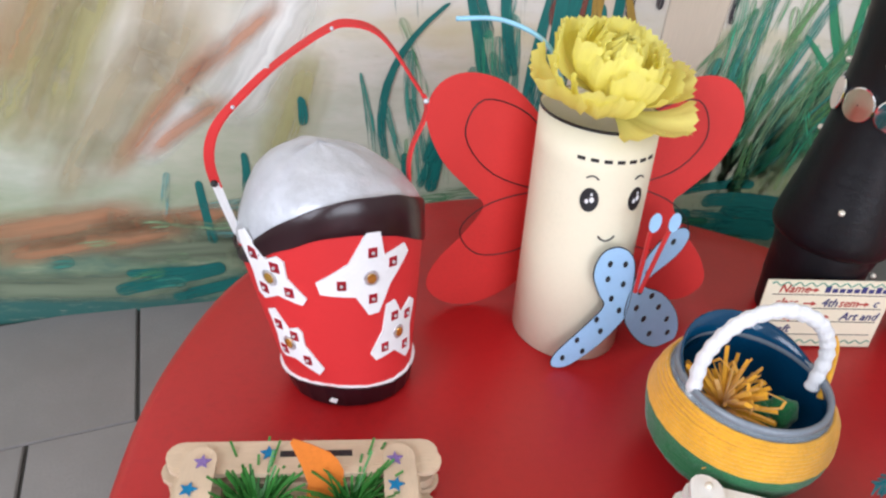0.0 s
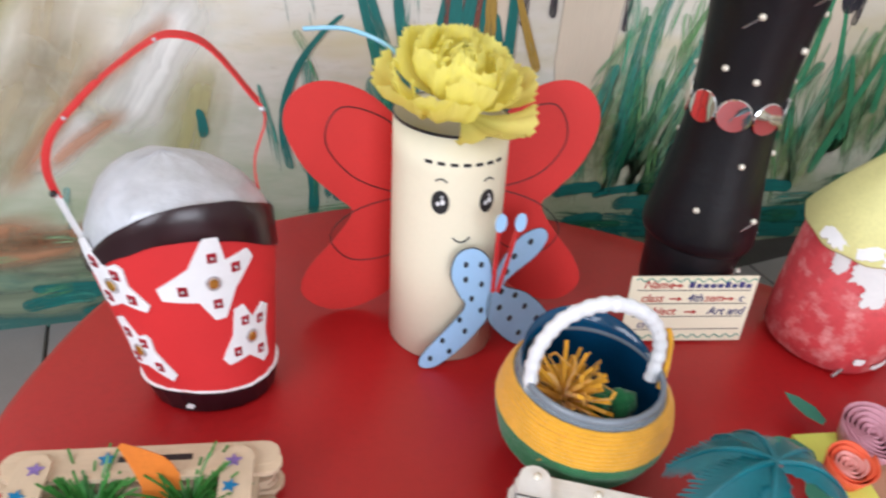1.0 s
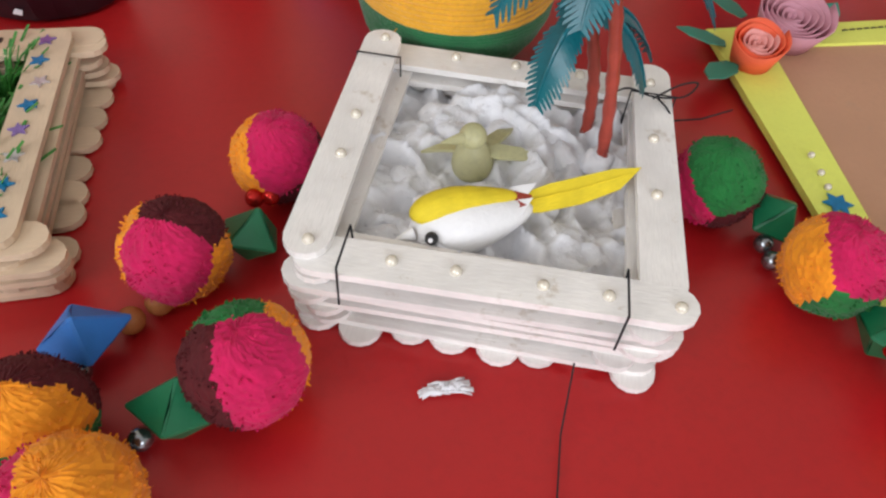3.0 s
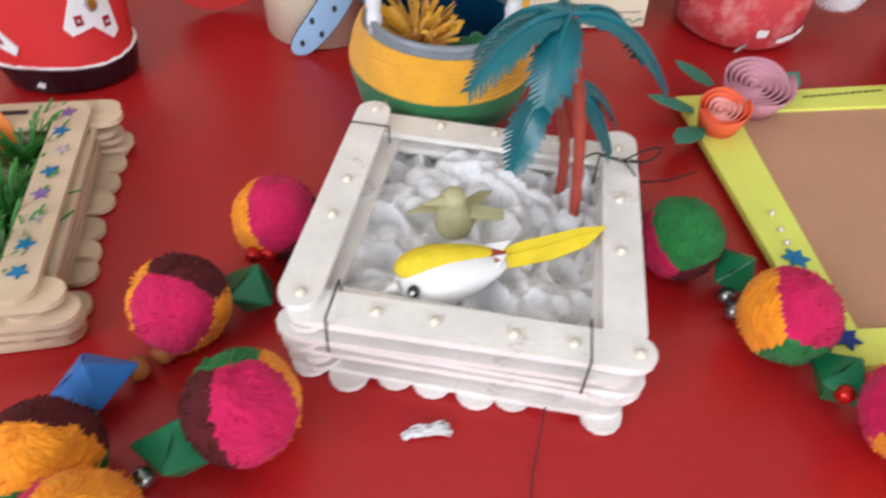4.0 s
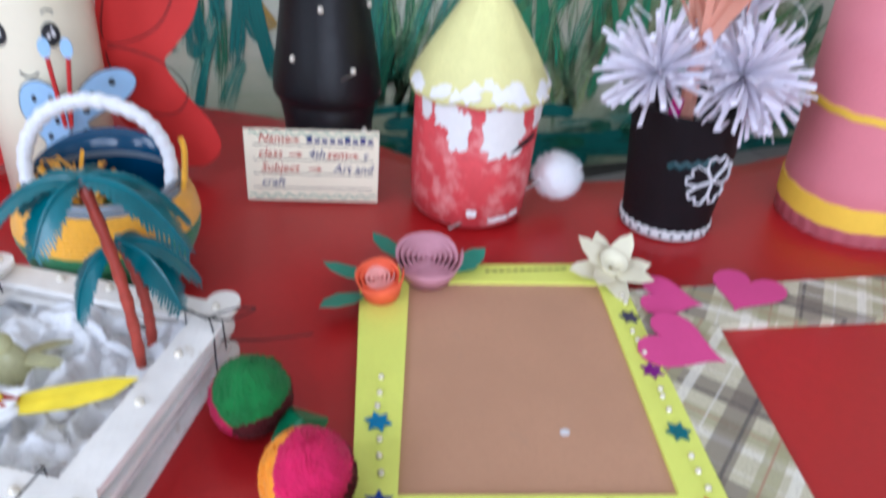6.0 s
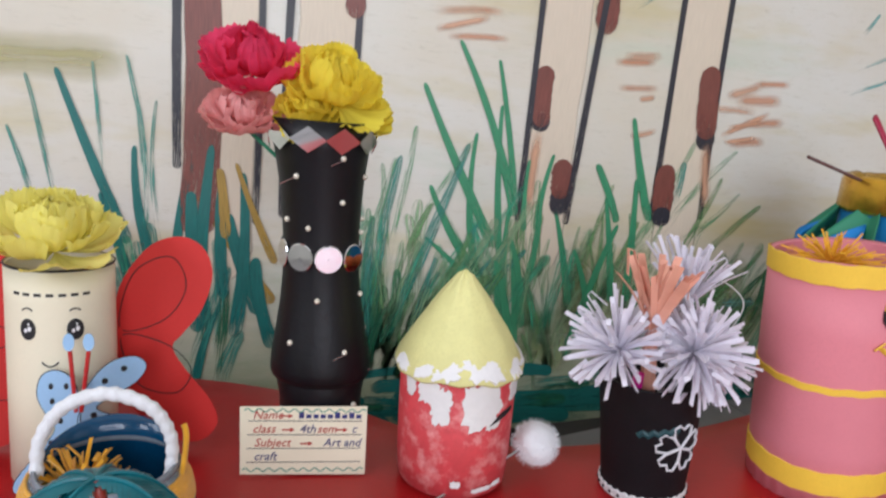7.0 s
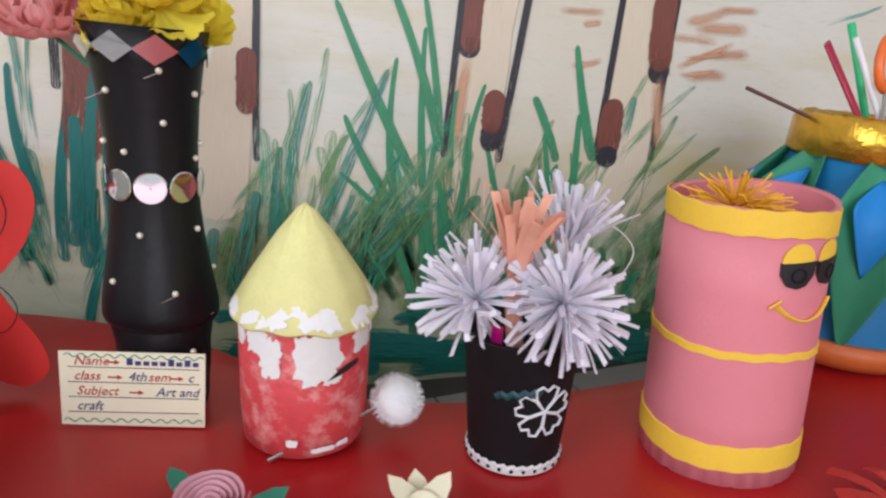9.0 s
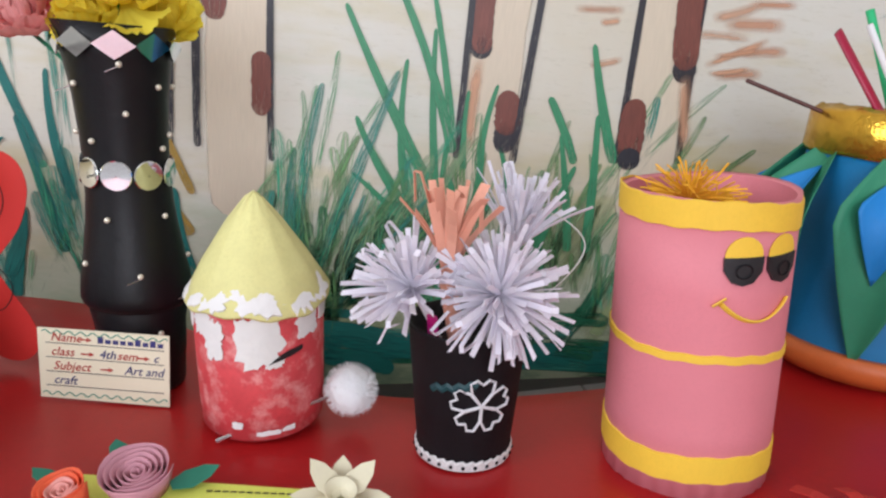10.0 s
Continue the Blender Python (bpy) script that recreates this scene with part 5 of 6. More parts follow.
part("smile", sweep([cs(0.012 + 0.026 * t, 0.136 + 0.013 * t * t, 0.0008) for t in [k / 8 - 1 for k in range(17)]], 0.0026, 6, 0.35), CAN_YELLOW, can, "yellow paper smile")
part("smile_end", sweep([cs(-0.019, 0.147, 0.001), cs(-0.011, 0.153, 0.001)], 0.0022, 6, 0.4), CAN_YELLOW, can)
part("tassel", bloom(150, 0.034, 1.5, 0.0014, 0.3, 0.9), SPROUT, can, "yellow wool tassel", m=pose(-0.014, 0.0, 0.203))


# ---- craft-stick boxes ----
def stick_bm(L, W, T):
    n = 7
    pts = [(L / 2 - W / 2 + W / 2 * math.cos(a), W / 2 * math.sin(a)) for a in [-math.pi / 2 + math.pi * k / n for k in range(n + 1)]]
    pts += [(-x, -y) for x, y in pts]
    bm = plate(pts, T)
    bmesh.ops.recalc_face_normals(bm, faces=bm.faces)
    return bm


def stick_box(root, pu, pv, layers, step, material, base_n, top_flip=False, taper=0.0, shift=-0.008):
    """Sticks stacked log-cabin fashion on a row of sticks laid side by side."""
    one = part("stick", stick_bm(0.15, 0.018, step * 0.93), material, root, m=pose(0, 0, -1))
    rnd = lambda k: random.uniform(-k, k) * 1.7
    for k in range(base_n):
        t = (k + 0.5) / base_n - 0.5
        if top_flip:
            again(one, pose(rnd(0.001), t * (pv + 0.02), 0.0005, 0, 0, rnd(1.5)))
        else:
            again(one, pose(t * (pu + 0.012), rnd(0.003) + shift, 0.0005, 0, 0, 90 + rnd(1.5)))
    for L in range(layers):
        z = 0.0005 + step * (L + 1)
        t = taper * (layers - L)
        for s in (-1, 1):
            if L % 2 == 0:
                again(one, pose(rnd(0.003), s * (pv / 2 - t) + rnd(0.002), z, rnd(0.6), 0, rnd(1.0)))
            else:
                again(one, pose(s * (pu / 2 - t) + rnd(0.002), rnd(0.003), z, 0, rnd(0.6), 90 + rnd(1.0)))
    one.matrix_local = pose(0, -pv / 2 + taper * layers, 0.0005 + step * (layers + 1) if top_flip is None else 0.0005 + step, 0, 0, 0.3)
    return 0.0005 + step * (layers + 1)


wbox = thing("craft_stick_tray", pose(0.686, 0.613, 0, 0, 0, -24), "whitewashed craft-stick tray with pearls holding a cotton nest", "craft tray")
ztop = stick_box(wbox, 0.131, 0.138, 11, 0.0033, WHITE_WOOD, 8, taper=0.0006, shift=-0.003)
part("front_stick", stick_bm(0.150, 0.018, 0.0034), WHITE_WOOD, wbox, m=pose(0.004, -0.069, ztop - 0.0002, 0, 0, 1))
for x in (-0.0665, 0.0665):
    part("side_stick", stick_bm(0.150, 0.018, 0.0034), WHITE_WOOD, wbox, m=pose(x, 0.008 if x > 0 else 0.0, ztop - 0.0003 + (0.0036 if x < 0 else 0), 0, 0, 90))
zt = ztop + 0.0035
pearls(wbox, [(-0.0655, -0.068, zt + 0.0036), (0.072, -0.069, zt), (-0.034, -0.069, zt), (-0.010, -0.069, zt), (0.022, -0.069, zt), (0.046, -0.069, zt), (-0.0655, -0.020, zt + 0.0036), (-0.0655, 0.006, zt + 0.0036), (-0.0655, 0.067, zt + 0.0036), (0.0655, -0.012, zt), (0.0655, 0.024, zt), (0.0655, 0.066, zt), (-0.03, 0.069, zt - 0.003), (0.0, 0.069, zt - 0.003), (0.032, 0.069, zt - 0.003)], 0.0024)
for x, y, d in ((0.052, -0.069, 0), (-0.052, -0.069, 0), (-0.0655, 0.052, 1), (0.0655, 0.052, 1)):
    loop = [(0, -0.0105, 0.026), (0, -0.0105, zt + 0.004), (0, 0.0105, zt + 0.004), (0.002, 0.0105, 0.026)]
    part("thread_tie", sweep([(x + q[1] * d + q[0] * (1 - d), y + q[1] * (1 - d) + q[0] * d, q[2]) for q in loop], 0.0005, 5), THREAD, wbox)
part("loose_thread", sweep([(0.072, 0.055, 0.03), (0.095, 0.065, 0.028), (0.115, 0.085, 0.022)], 0.0005, 5), THREAD, wbox)
kz = zt + 0.0015
part("thread_bow", sweep(catmull([(0.066, 0.052, kz), (0.078, 0.060, kz + 0.004), (0.088, 0.068, kz + 0.001), (0.080, 0.054, kz + 0.002), (0.066, 0.052, kz + 0.001), (0.054, 0.056, kz + 0.001), (0.046, 0.050, kz)], 6), 0.0005, 5), THREAD, wbox)
part("thread_bow", sweep(catmull([(0.068, 0.053, kz), (0.074, 0.045, kz - 0.002), (0.079, 0.036, kz - 0.012), (0.083, 0.030, kz - 0.024)], 6), 0.0005, 5), THREAD, wbox)
tassel = thing("thread_end", pose(0.690, 0.522, 0.001), "thin black thread lying on the red table", "thread")
part("thread", sweep([(0.0, 0.002, 0.012), (-0.012, -0.02, 0.001), (-0.03, -0.06, 0.0008), (-0.042, -0.11, 0.0008)], 0.0004, 5), THREAD, tassel)

cot = bmesh.new()
N = 84
grid_v = []
for i in range(N + 1):
    row = []
    for j in range(N + 1):
        x, y = -0.0585 + 0.117 * i / N, -0.061 + 0.122 * j / N
        q = Vector((x, y, 0))
        wob = Vector((noise.noise(q * 60), noise.noise(q * 60 + Vector((9, 0, 0))), 0)) * 0.006
        h = 0.019 + 0.011 * (0.5 + noise.noise((q + wob) * 32)) + 0.009 * (1 - abs(noise.noise((q + wob) * 55)) * 2.2) + 0.0035 * noise.noise((q + wob) * 150) + 0.0015 * noise.noise(q * 420)
        row.append(cot.verts.new((x, y, max(0.004, h * min(1, 10 * (0.061 - abs(y)) / 0.061 + 0.5)))))
    grid_v.append(row)
for i in range(N):
    for j in range(N):
        cot.faces.new((grid_v[i][j], grid_v[i + 1][j], grid_v[i + 1][j + 1], grid_v[i][j + 1]))
for k in range(16):
    b = ball(random.uniform(0.007, 0.011), 28, 18, random.uniform(0.6, 0.9))
    sd = random.uniform(0, 50)
    for v in b.verts:
        v.co *= 1 + 0.35 * noise.noise(v.co * 90 + Vector((sd, 0, 0))) + 0.14 * noise.noise(v.co * 260 + Vector((0, sd, 0))) + 0.05 * noise.noise(v.co * 700)
    back = k % 2
    add(cot, b, pose(random.uniform(-0.046, 0.046), random.uniform(0.005, 0.048) if back else random.uniform(-0.048, 0.0), random.uniform(0.024, 0.031), 0, 0, random.uniform(0, 360)))
top_faces = [f for f in cot.faces]
for k in range(1500):
    f = random.choice(top_faces)
    c, nrm = f.calc_center_median(), Vector((random.uniform(-1, 1), random.uniform(-1, 1), random.uniform(0.4, 1.6))).normalized()
    q = nrm.orthogonal().normalized() * 0.00018
    e = Vector((random.uniform(-1, 1), random.uniform(-1, 1), random.uniform(-0.2, 0.4))) * 0.0035
    a, b, d = c, c + nrm * 0.0014, c + nrm * 0.0016 + e
    va = [cot.verts.new(p) for p in (a - q, a + q, b + q, b - q, d + q * 0.4, d - q * 0.4)]
    cot.faces.new(va[:4])
    cot.faces.new((va[3], va[2], va[4], va[5]))
nest = tagged(part("cotton_nest", cot, COTTON, smooth=True), "tufts of white cotton wool filling the stick tray", "cotton wool", kind="stuff")
nest.matrix_world = pose(0.6845, 0.614, 0, 0, 0, -24)

bird = thing("toy_bird", pose(0.652, 0.583, 0.036, 0, 0, 0), "white foam bird with yellow back and tail feather", "toy bird")
bb = ball(0.013, 24, 16)
for v in bb.verts:
    t = v.co.x / 0.013
    v.co = Vector((v.co.x * 2.0 + 0.012, v.co.y * (0.95 - 0.35 * t), v.co.z * (0.95 - 0.4 * t) + 0.003 * t))
part("body", bb, BIRD_WHITE, bird, smooth=True)
part("beak", lathe([(0.003, 0), (0.0018, 0.004), (0.0003, 0.008)], 12), BIRD_WHITE, bird, m=pose(-0.013, -0.003, 0.002, 0, -95, 10))
part("eye", ball(0.0027, 12, 8), INK, bird, m=pose(-0.0075, -0.0098, 0.0055))
part("eye_glint", ball(0.0010, 8, 6), WHITE_PAPER, bird, m=pose(-0.0085, -0.0118, 0.0068))
bk = ball(0.0128, 28, 16)
for v in bk.verts:
    t = v.co.x / 0.0128
    v.co = Vector((v.co.x * 1.75 + 0.009, v.co.y * (0.62 - 0.2 * t) + 0.003, max(v.co.z, 0.0) * (0.62 - 0.22 * t) + 0.0072 + 0.0012 * t + 0.0006 * noise.noise(v.co * 400)))
part("yellow_back", bk, BIRD_YELLOW, bird, "yellow feather back", True)
part("brown_patch", plate([(0, -0.004), (0.010, -0.003), (0.014, 0.001), (0.006, 0.005), (0, 0.003)], 0.0010), PALM_TRUNK, bird, "brown feather patch", m=pose(0.024, 0.000, 0.0080, 12, 6, 8))
for i, (dy, L2) in enumerate(((-0.004, 0.018), (0.002, 0.022))):
    part("wing_tip", plate([(0, -0.004), (L2 * 0.6, -0.003), (L2, 0.002), (L2 * 0.5, 0.004), (0, 0.003)], 0.0009), BIRD_WHITE, bird, m=pose(0.020, dy, 0.0055 + 0.001 * i, 20, -4, 10))
part("tail", plate([(0, -0.003), (0.012, -0.0062), (0.03, -0.0075), (0.048, -0.0062), (0.060, 0.0), (0.048, 0.003), (0.02, 0.0045), (0, 0.003)], 0.0010, lambda c: Vector((c.x, c.y, c.z + 1.2 * c.x * c.x - 6.0 * c.y * c.y))), BIRD_YELLOW, bird, "long yellow tail feather", m=pose(0.028, 0.002, 0.004, 25, -2, 6))
part("quill", sweep([(0.0, 0.0, 0.0012), (0.03, -0.001, 0.0021), (0.055, -0.001, 0.0044)], 0.0004, 5), BIRD_YELLOW, bird, m=pose(0.028, 0.002, 0.004, 25, -2, 6))
part("foot", sweep([(0.004, -0.012, -0.006), (0.008, -0.016, -0.007), (0.013, -0.018, -0.006)], 0.0008, 5), INK, bird)
gbird = thing("jelly_bird", pose(0.676, 0.622, 0.027), "small olive translucent plastic bird", "toy bird")
gb = ball(0.009, 28, 18)
for v in gb.verts:
    t = v.co.z / 0.009
    v.co = Vector((v.co.x * (1.0 - 0.35 * t) - 0.001 * t, v.co.y * (0.9 - 0.2 * t), v.co.z * 1.5 + 0.008))
part("body", gb, JELLY, gbird, smooth=True)
part("head", ball(0.0060, 20, 14, 0.92), JELLY, gbird, smooth=True, m=pose(-0.002, -0.003, 0.0225))
part("beak", lathe([(0.0030, 0), (0.0020, 0.005), (0.0003, 0.012)], 12), JELLY, gbird, m=pose(-0.006, -0.004, 0.0230, 0, -82, 15))
for yaw, roll in ((-12, 18), (38, -10), (160, 12)):
    part("wing", plate([(0, -0.003), (0.010, -0.007), (0.026, -0.005), (0.036, 0.0), (0.024, 0.005), (0.010, 0.006), (0, 0.003)], 0.0016, lambda c: Vector((c.x, c.y, c.z + 0.3 * c.x - 9 * c.x * c.x))), JELLY, gbird, m=pose(0.004, 0, 0.010, roll, 8, yaw) @ Matrix.Diagonal((0.75, 0.6, 0.75, 1)))


def frond(L, w):
    """A palm leaf: an arching rib with a comb of leaflets on either side."""
    bm = bmesh.new()
    N = 20
    for s in (-1, 1):
        for k in range(N):
            t = (k + 0.3) / N
            c = Vector((L * t, 0, 0.38 * L * t - 0.95 * L * t * t))
            d = Vector((1, 0, 0.38 - 1.9 * t)).normalized()
            ln = w * math.sin(math.pi * (0.12 + 0.80 * t)) ** 0.8 * (1 + 0.08 * (k % 3 - 1))
            o = c + d * ln * 0.75 + Vector((0, s * ln, -0.30 * ln))
            h = d * L / N * 1.0
            vs4 = [bm.verts.new(q) for q in (c - h, c + h, o + h * 0.35, o - h * 0.35, c + Vector((0, 0, -0.0012)), o + Vector((0, 0, -0.0012)))]
            bm.faces.new(vs4[:4])
            bm.faces.new((vs4[0], vs4[4], vs4[5], vs4[3]))
    add(bm, sweep([(L * t, 0, 0.38 * L * t - 0.95 * L * t * t + 0.0005) for t in [k / 10 for k in range(11)]], [0.0016 - 0.00012 * k for k in range(11)], 6))
    return bm


def palm(where, top, fronds, label):
    root = thing("toy_palm", Matrix.Translation(where), label, "toy palm", "toy palms in the tray")
    d = Vector(top) - Vector(where)
    pts = [d * t + Vector((0.004 * math.sin(3 * t), 0, 0)) for t in [k / 16 for k in range(17)]]
    part("trunk", sweep(pts, [0.0025 + (0.0006 if k % 2 else 0) for k in range(17)], 10), PALM_TRUNK, root, smooth=True)
    for yaw, L, w, pitch in fronds:
        part("frond", frond(L, w), PALM_TEAL, root, m=Matrix.Translation(d) @ pose(0, 0, 0, 0, pitch, yaw))


palm((0.737, 0.614, 0.022), (0.7205, 0.627, 0.132), ((-172, 0.045, 0.0115, 2), (-125, 0.034, 0.010, 10), (-18, 0.050, 0.0115, 4), (16, 0.048, 0.011, 4), (78, 0.042, 0.011, 6), (140, 0.042, 0.011, 5)), "toy palm with red-brown trunk and teal plastic fronds")
palm((0.739, 0.637, 0.022), (0.729, 0.646, 0.088), ((-148, 0.040, 0.0105, 26), (-32, 0.040, 0.011, 14), (2, 0.040, 0.011, 6), (70, 0.034, 0.010, 10)), "shorter toy palm with drooping teal plastic fronds")

# ---- grass tray ----
gbox = thing("grass_stick_tray", pose(0.433, 0.692, 0, 0, 0, -5), "natural craft-stick tray with star stickers and plastic grass", "craft tray")
gt = stick_box(gbox, 0.108, 0.138, 7, 0.0034, WOOD, 9, True)
gs = part("back_stick", stick_bm(0.15, 0.018, 0.0034), WOOD, gbox, m=pose(0.002, 0.072, gt - 0.0034, 0, 0, 0))
for x in (-0.054, 0.054):
    sd = part("side_stick", stick_bm(0.15, 0.018, 0.0034), WOOD, gbox, m=pose(x, 0.0, gt, 0, 0, 90))
    for k, c in enumerate(("violet", "blue", "silver", "blue", "violet", "silver", "blue", "blue")):
        part("star_sticker", plate(star(5, 0.0048, 0.45, k), 0.0008), GLITTER[c], sd, m=pose(0.064 - 0.0175 * k, random.uniform(-0.003, 0.003), 0.0035))
part("name_bar", box(-0.012, 0.028, 0.0695, 0.0735, gt, gt + 0.0004), INK, gbox)
part("star_sticker", plate(star(5, 0.005, 0.45, 0.4), 0.0008), GLITTER["blue"], gbox, m=pose(-0.018, 0.072, gt + 0.0003))
gr = bmesh.new()
for cx, cy, n in ((-0.022, 0.045, 130), (0.028, 0.048, 90), (0.03, 0.0, 160), (-0.03, 0.0, 120), (0.0, -0.04, 160), (0.036, -0.035, 120)):
    for k in range(n):
        a, l = random.uniform(0, 6.28), random.uniform(0.014, 0.036)
        lean = random.uniform(0.15, 1.1)
        d = Vector((math.cos(a), math.sin(a), 0))
        p = Vector((cx, cy, 0.006)) + d * random.uniform(0, 0.010)
        add(gr, strip([p + d * l * lean * t * t * 0.9 + Vector((0, 0, l * t * (1 - 0.25 * lean * t))) for t in (0, 0.4, 0.75, 1)], d.cross(Vector((0, 0, 1))), 0.0014, 0.0004))
grass = tagged(part("plastic_grass", gr, GREEN_BLADE), "tufts of green plastic grass in the stick tray", "plastic grass", kind="stuff")
grass.matrix_world = pose(0.433, 0.692, 0, 0, 0, -5)
film_o = thing("orange_cutout", pose(0.449, 0.742, 0.012, 78, 0, 10), "thin orange cut-out standing among the plastic grass", "cut-out")
part("sheet", plate([(-0.009, 0), (0.012, 0.0), (0.013, 0.018), (0.010, 0.026), (0.006, 0.032), (-0.004, 0.040), (-0.013, 0.046), (-0.015, 0.044), (-0.010, 0.028), (-0.007, 0.015)], 0.0006), ORANGE_FILM, film_o)

# ---- yarn bowl ----
bowl = thing("yarn_bowl", Matrix.Translation((0.7045, 0.7545, 0)) @ Matrix.Diagonal((0.95, 0.95, 1.08, 1)), "clear bottle bowl wound with yellow and green yarn", "yarn bowl")
prof = [(0.001, 0.0005), (0.028, 0.0005), (0.033, 0.004), (0.042, 0.011), (0.052, 0.023), (0.0565, 0.036), (0.0572, 0.044), (0.0545, 0.055), (0.0475, 0.066), (0.046, 0.066), (0.0530, 0.054), (0.0557, 0.044), (0.0550, 0.036), (0.051, 0.024), (0.041, 0.012), (0.001, 0.003)]
part("bottle_shell", lathe(prof, 48), BOTTLE, bowl, "clear plastic bottle shell", True)


def pr(z):
    rows = [(r, h) for r, h in prof[1:9]]
    for (ra, a), (rb, b) in zip(rows, rows[1:]):
        if a <= z <= b:
            return ra + (rb - ra) * (z - a) / max(1e-6, b - a)
    return 0.05


for name, mt, z0, z1 in (("green_yarn", YARN_GREEN, 0.012, 0.042), ("yellow_yarn", YARN_YELLOW, 0.042, 0.062)):
    n = int((z1 - z0) / 0.0019)
    pts = [(pr(z) * math.cos(a) * 1.015, pr(z) * math.sin(a) * 1.015, z + 0.0012 * math.sin(a * 1.07)) for z, a in [(z0 + (z1 - z0) * k / (n * 30), 2 * math.pi * k / 30) for k in range(n * 30 + 1)]]
    part(name, sweep(pts, 0.0015, 6), mt, bowl, smooth=True)
part("rim", lathe([(0.0462, 0.063), (0.0485, 0.066), (0.0478, 0.069), (0.0452, 0.069), (0.0445, 0.066), (0.0462, 0.063)], 48), GREY_RIM, bowl, "grey plastic rim", True)
# blue rim carried down inside, its dark colour standing for the bowl's shade
part("shaded_blue_lining", lathe([(0.001, 0.005), (0.040, 0.013), (0.0515, 0.028), (0.0545, 0.040), (0.0505, 0.056), (0.0455, 0.067), (0.046, 0.075), (0.047, 0.082), (0.0455, 0.082), (0.0445, 0.067)], 48, lambda p, a, k: Vector((p.x, p.y, p.z if p.z < 0.07 else 0.067 + max(0, math.sin(a)) * (p.z - 0.067)))), SHADED_BLUE_PLASTIC, bowl, "blue plastic lining carried down as the bowl's painted inner shade", True)
hd = catmull([(-0.044, -0.006, 0.060), (-0.043, -0.002, 0.085), (-0.028, 0.0, 0.106), (0.0, 0.0, 0.114), (0.028, -0.002, 0.105), (0.042, -0.004, 0.085), (0.042, -0.006, 0.060)], 12)
part("handle", sweep(hd, [0.0045 + 0.0005 * math.sin(1.7 * k) for k in range(len(hd))], 10), YARN_WHITE, bowl, "white wool-wound handle", True)
part("yellow_tassel", bloom(120, 0.032, 1.5, 0.0026, 0.2, 0.7), YARN_YELLOW, bowl, "yellow yarn tassel", m=pose(-0.017, -0.004, 0.048, -10, -10, 0))
gt2 = bmesh.new()
for k in range(10):
    b = ball(0.0075, 14, 10)
    for v in b.verts:
        v.co *= 1 + 0.3 * noise.noise(v.co * 200 + Vector((k, 0, 0)))
    add(gt2, b, pose(0.012 + random.uniform(-0.012, 0.014), random.uniform(-0.016, 0.010), 0.044 + random.uniform(-0.006, 0.008)))
part("green_tassel", gt2, YARN_GREEN, bowl, "green yarn tuft", True)
part("yarn_tail", sweep(catmull([(0.048, -0.01, 0.055), (0.051, -0.006, 0.068), (0.052, 0.0, 0.084), (0.050, 0.004, 0.090)], 6), 0.0022, 8), YARN_YELLOW, bowl, smooth=True)

# ---- yellow picture frame ----
IN = [Vector(p) for p in ((0.856, 0.534), (0.996, 0.511), (1.038, 0.698), (0.899, 0.714))]
OUT = [Vector(p) for p in ((0.831, 0.517), (1.016, 0.484), (1.063, 0.722), (0.868, 0.738))]
frame_y = thing("lime_photo_frame", pose(0, 0, 0), "lime yellow cardboard photo frame with pearls and glitter stars", "photo frame")
for k, (z0, mt, nm) in enumerate(((0.0006, KRAFT_EDGE, "backing"), (0.0034, KRAFT, "board"))):
    quad = [(p.x + (0.0 if k else 0.002), p.y - (0.0 if k else 0.006 if p.y < 0.6 else 0.0)) for p in OUT]
    edge = []
    for (ax, ay), (bx, by) in zip(quad, quad[1:] + quad[:1]):
        edge += [(ax + (bx - ax) * s / 40 + (random.uniform(-0.0008, 0.0008) if not k else 0), ay + (by - ay) * s / 40 + (random.uniform(-0.0012, 0.0008) if not k else 0)) for s in range(40)]
    if k:
        edge = [((OUT[i] * 0.6 + IN[i] * 0.4).x, (OUT[i] * 0.6 + IN[i] * 0.4).y) for i in range(4)]
    part(nm, plate(edge, 0.0028 if not k else 0.0016), mt, frame_y, "brown cardboard", m=pose(0, 0, z0))
for i in range(4):
    j = (i + 1) % 4
    part("rail", plate([tuple(OUT[i]), tuple(OUT[j]), tuple(IN[j]), tuple(IN[i])], 0.0042), LIME_CARD, frame_y, "lime yellow card rail", m=pose(0, 0, 0.0030 + 0.0002 * (i % 2)))
Z = 0.0080
part("paint_speck", plate(oval(0.003, 0.0022), 0.0005), CHALK, frame_y, m=pose(0.955, 0.562, 0.0051))
for x, y, c in ((0.8545, 0.582, "blue"), (0.846, 0.530, "navy"), (0.909, 0.513, "bronze"), (0.957, 0.506, "red"), (1.007, 0.499, "orange"), (1.018, 0.550, "teal"), (1.029, 0.600, "purple"), (1.041, 0.654, "grey")):
    part("glitter_star", plate(star(6, 0.0078, 0.55, x * 40), 0.0008), GLITTER[c], frame_y, m=pose(x, y, Z))
pearls(frame_y, [(x, y, Z + 0.001) for x, y in ((0.862, 0.616), (0.859, 0.603), (0.856, 0.593), (0.853, 0.569), (0.851, 0.558), (0.85, 0.547), (0.873, 0.52), (0.886, 0.517), (0.923, 0.511), (0.932, 0.51), (0.94, 0.509), (0.972, 0.503), (0.982, 0.502), (0.99, 0.499), (1.047, 0.678), (1.046, 0.67), (1.035, 0.638), (1.034, 0.629), (1.032, 0.616), (1.025, 0.583), (1.023, 0.577), (1.021, 0.566), (1.015, 0.532), (1.013, 0.522), (1.012, 0.511))], 0.0019)
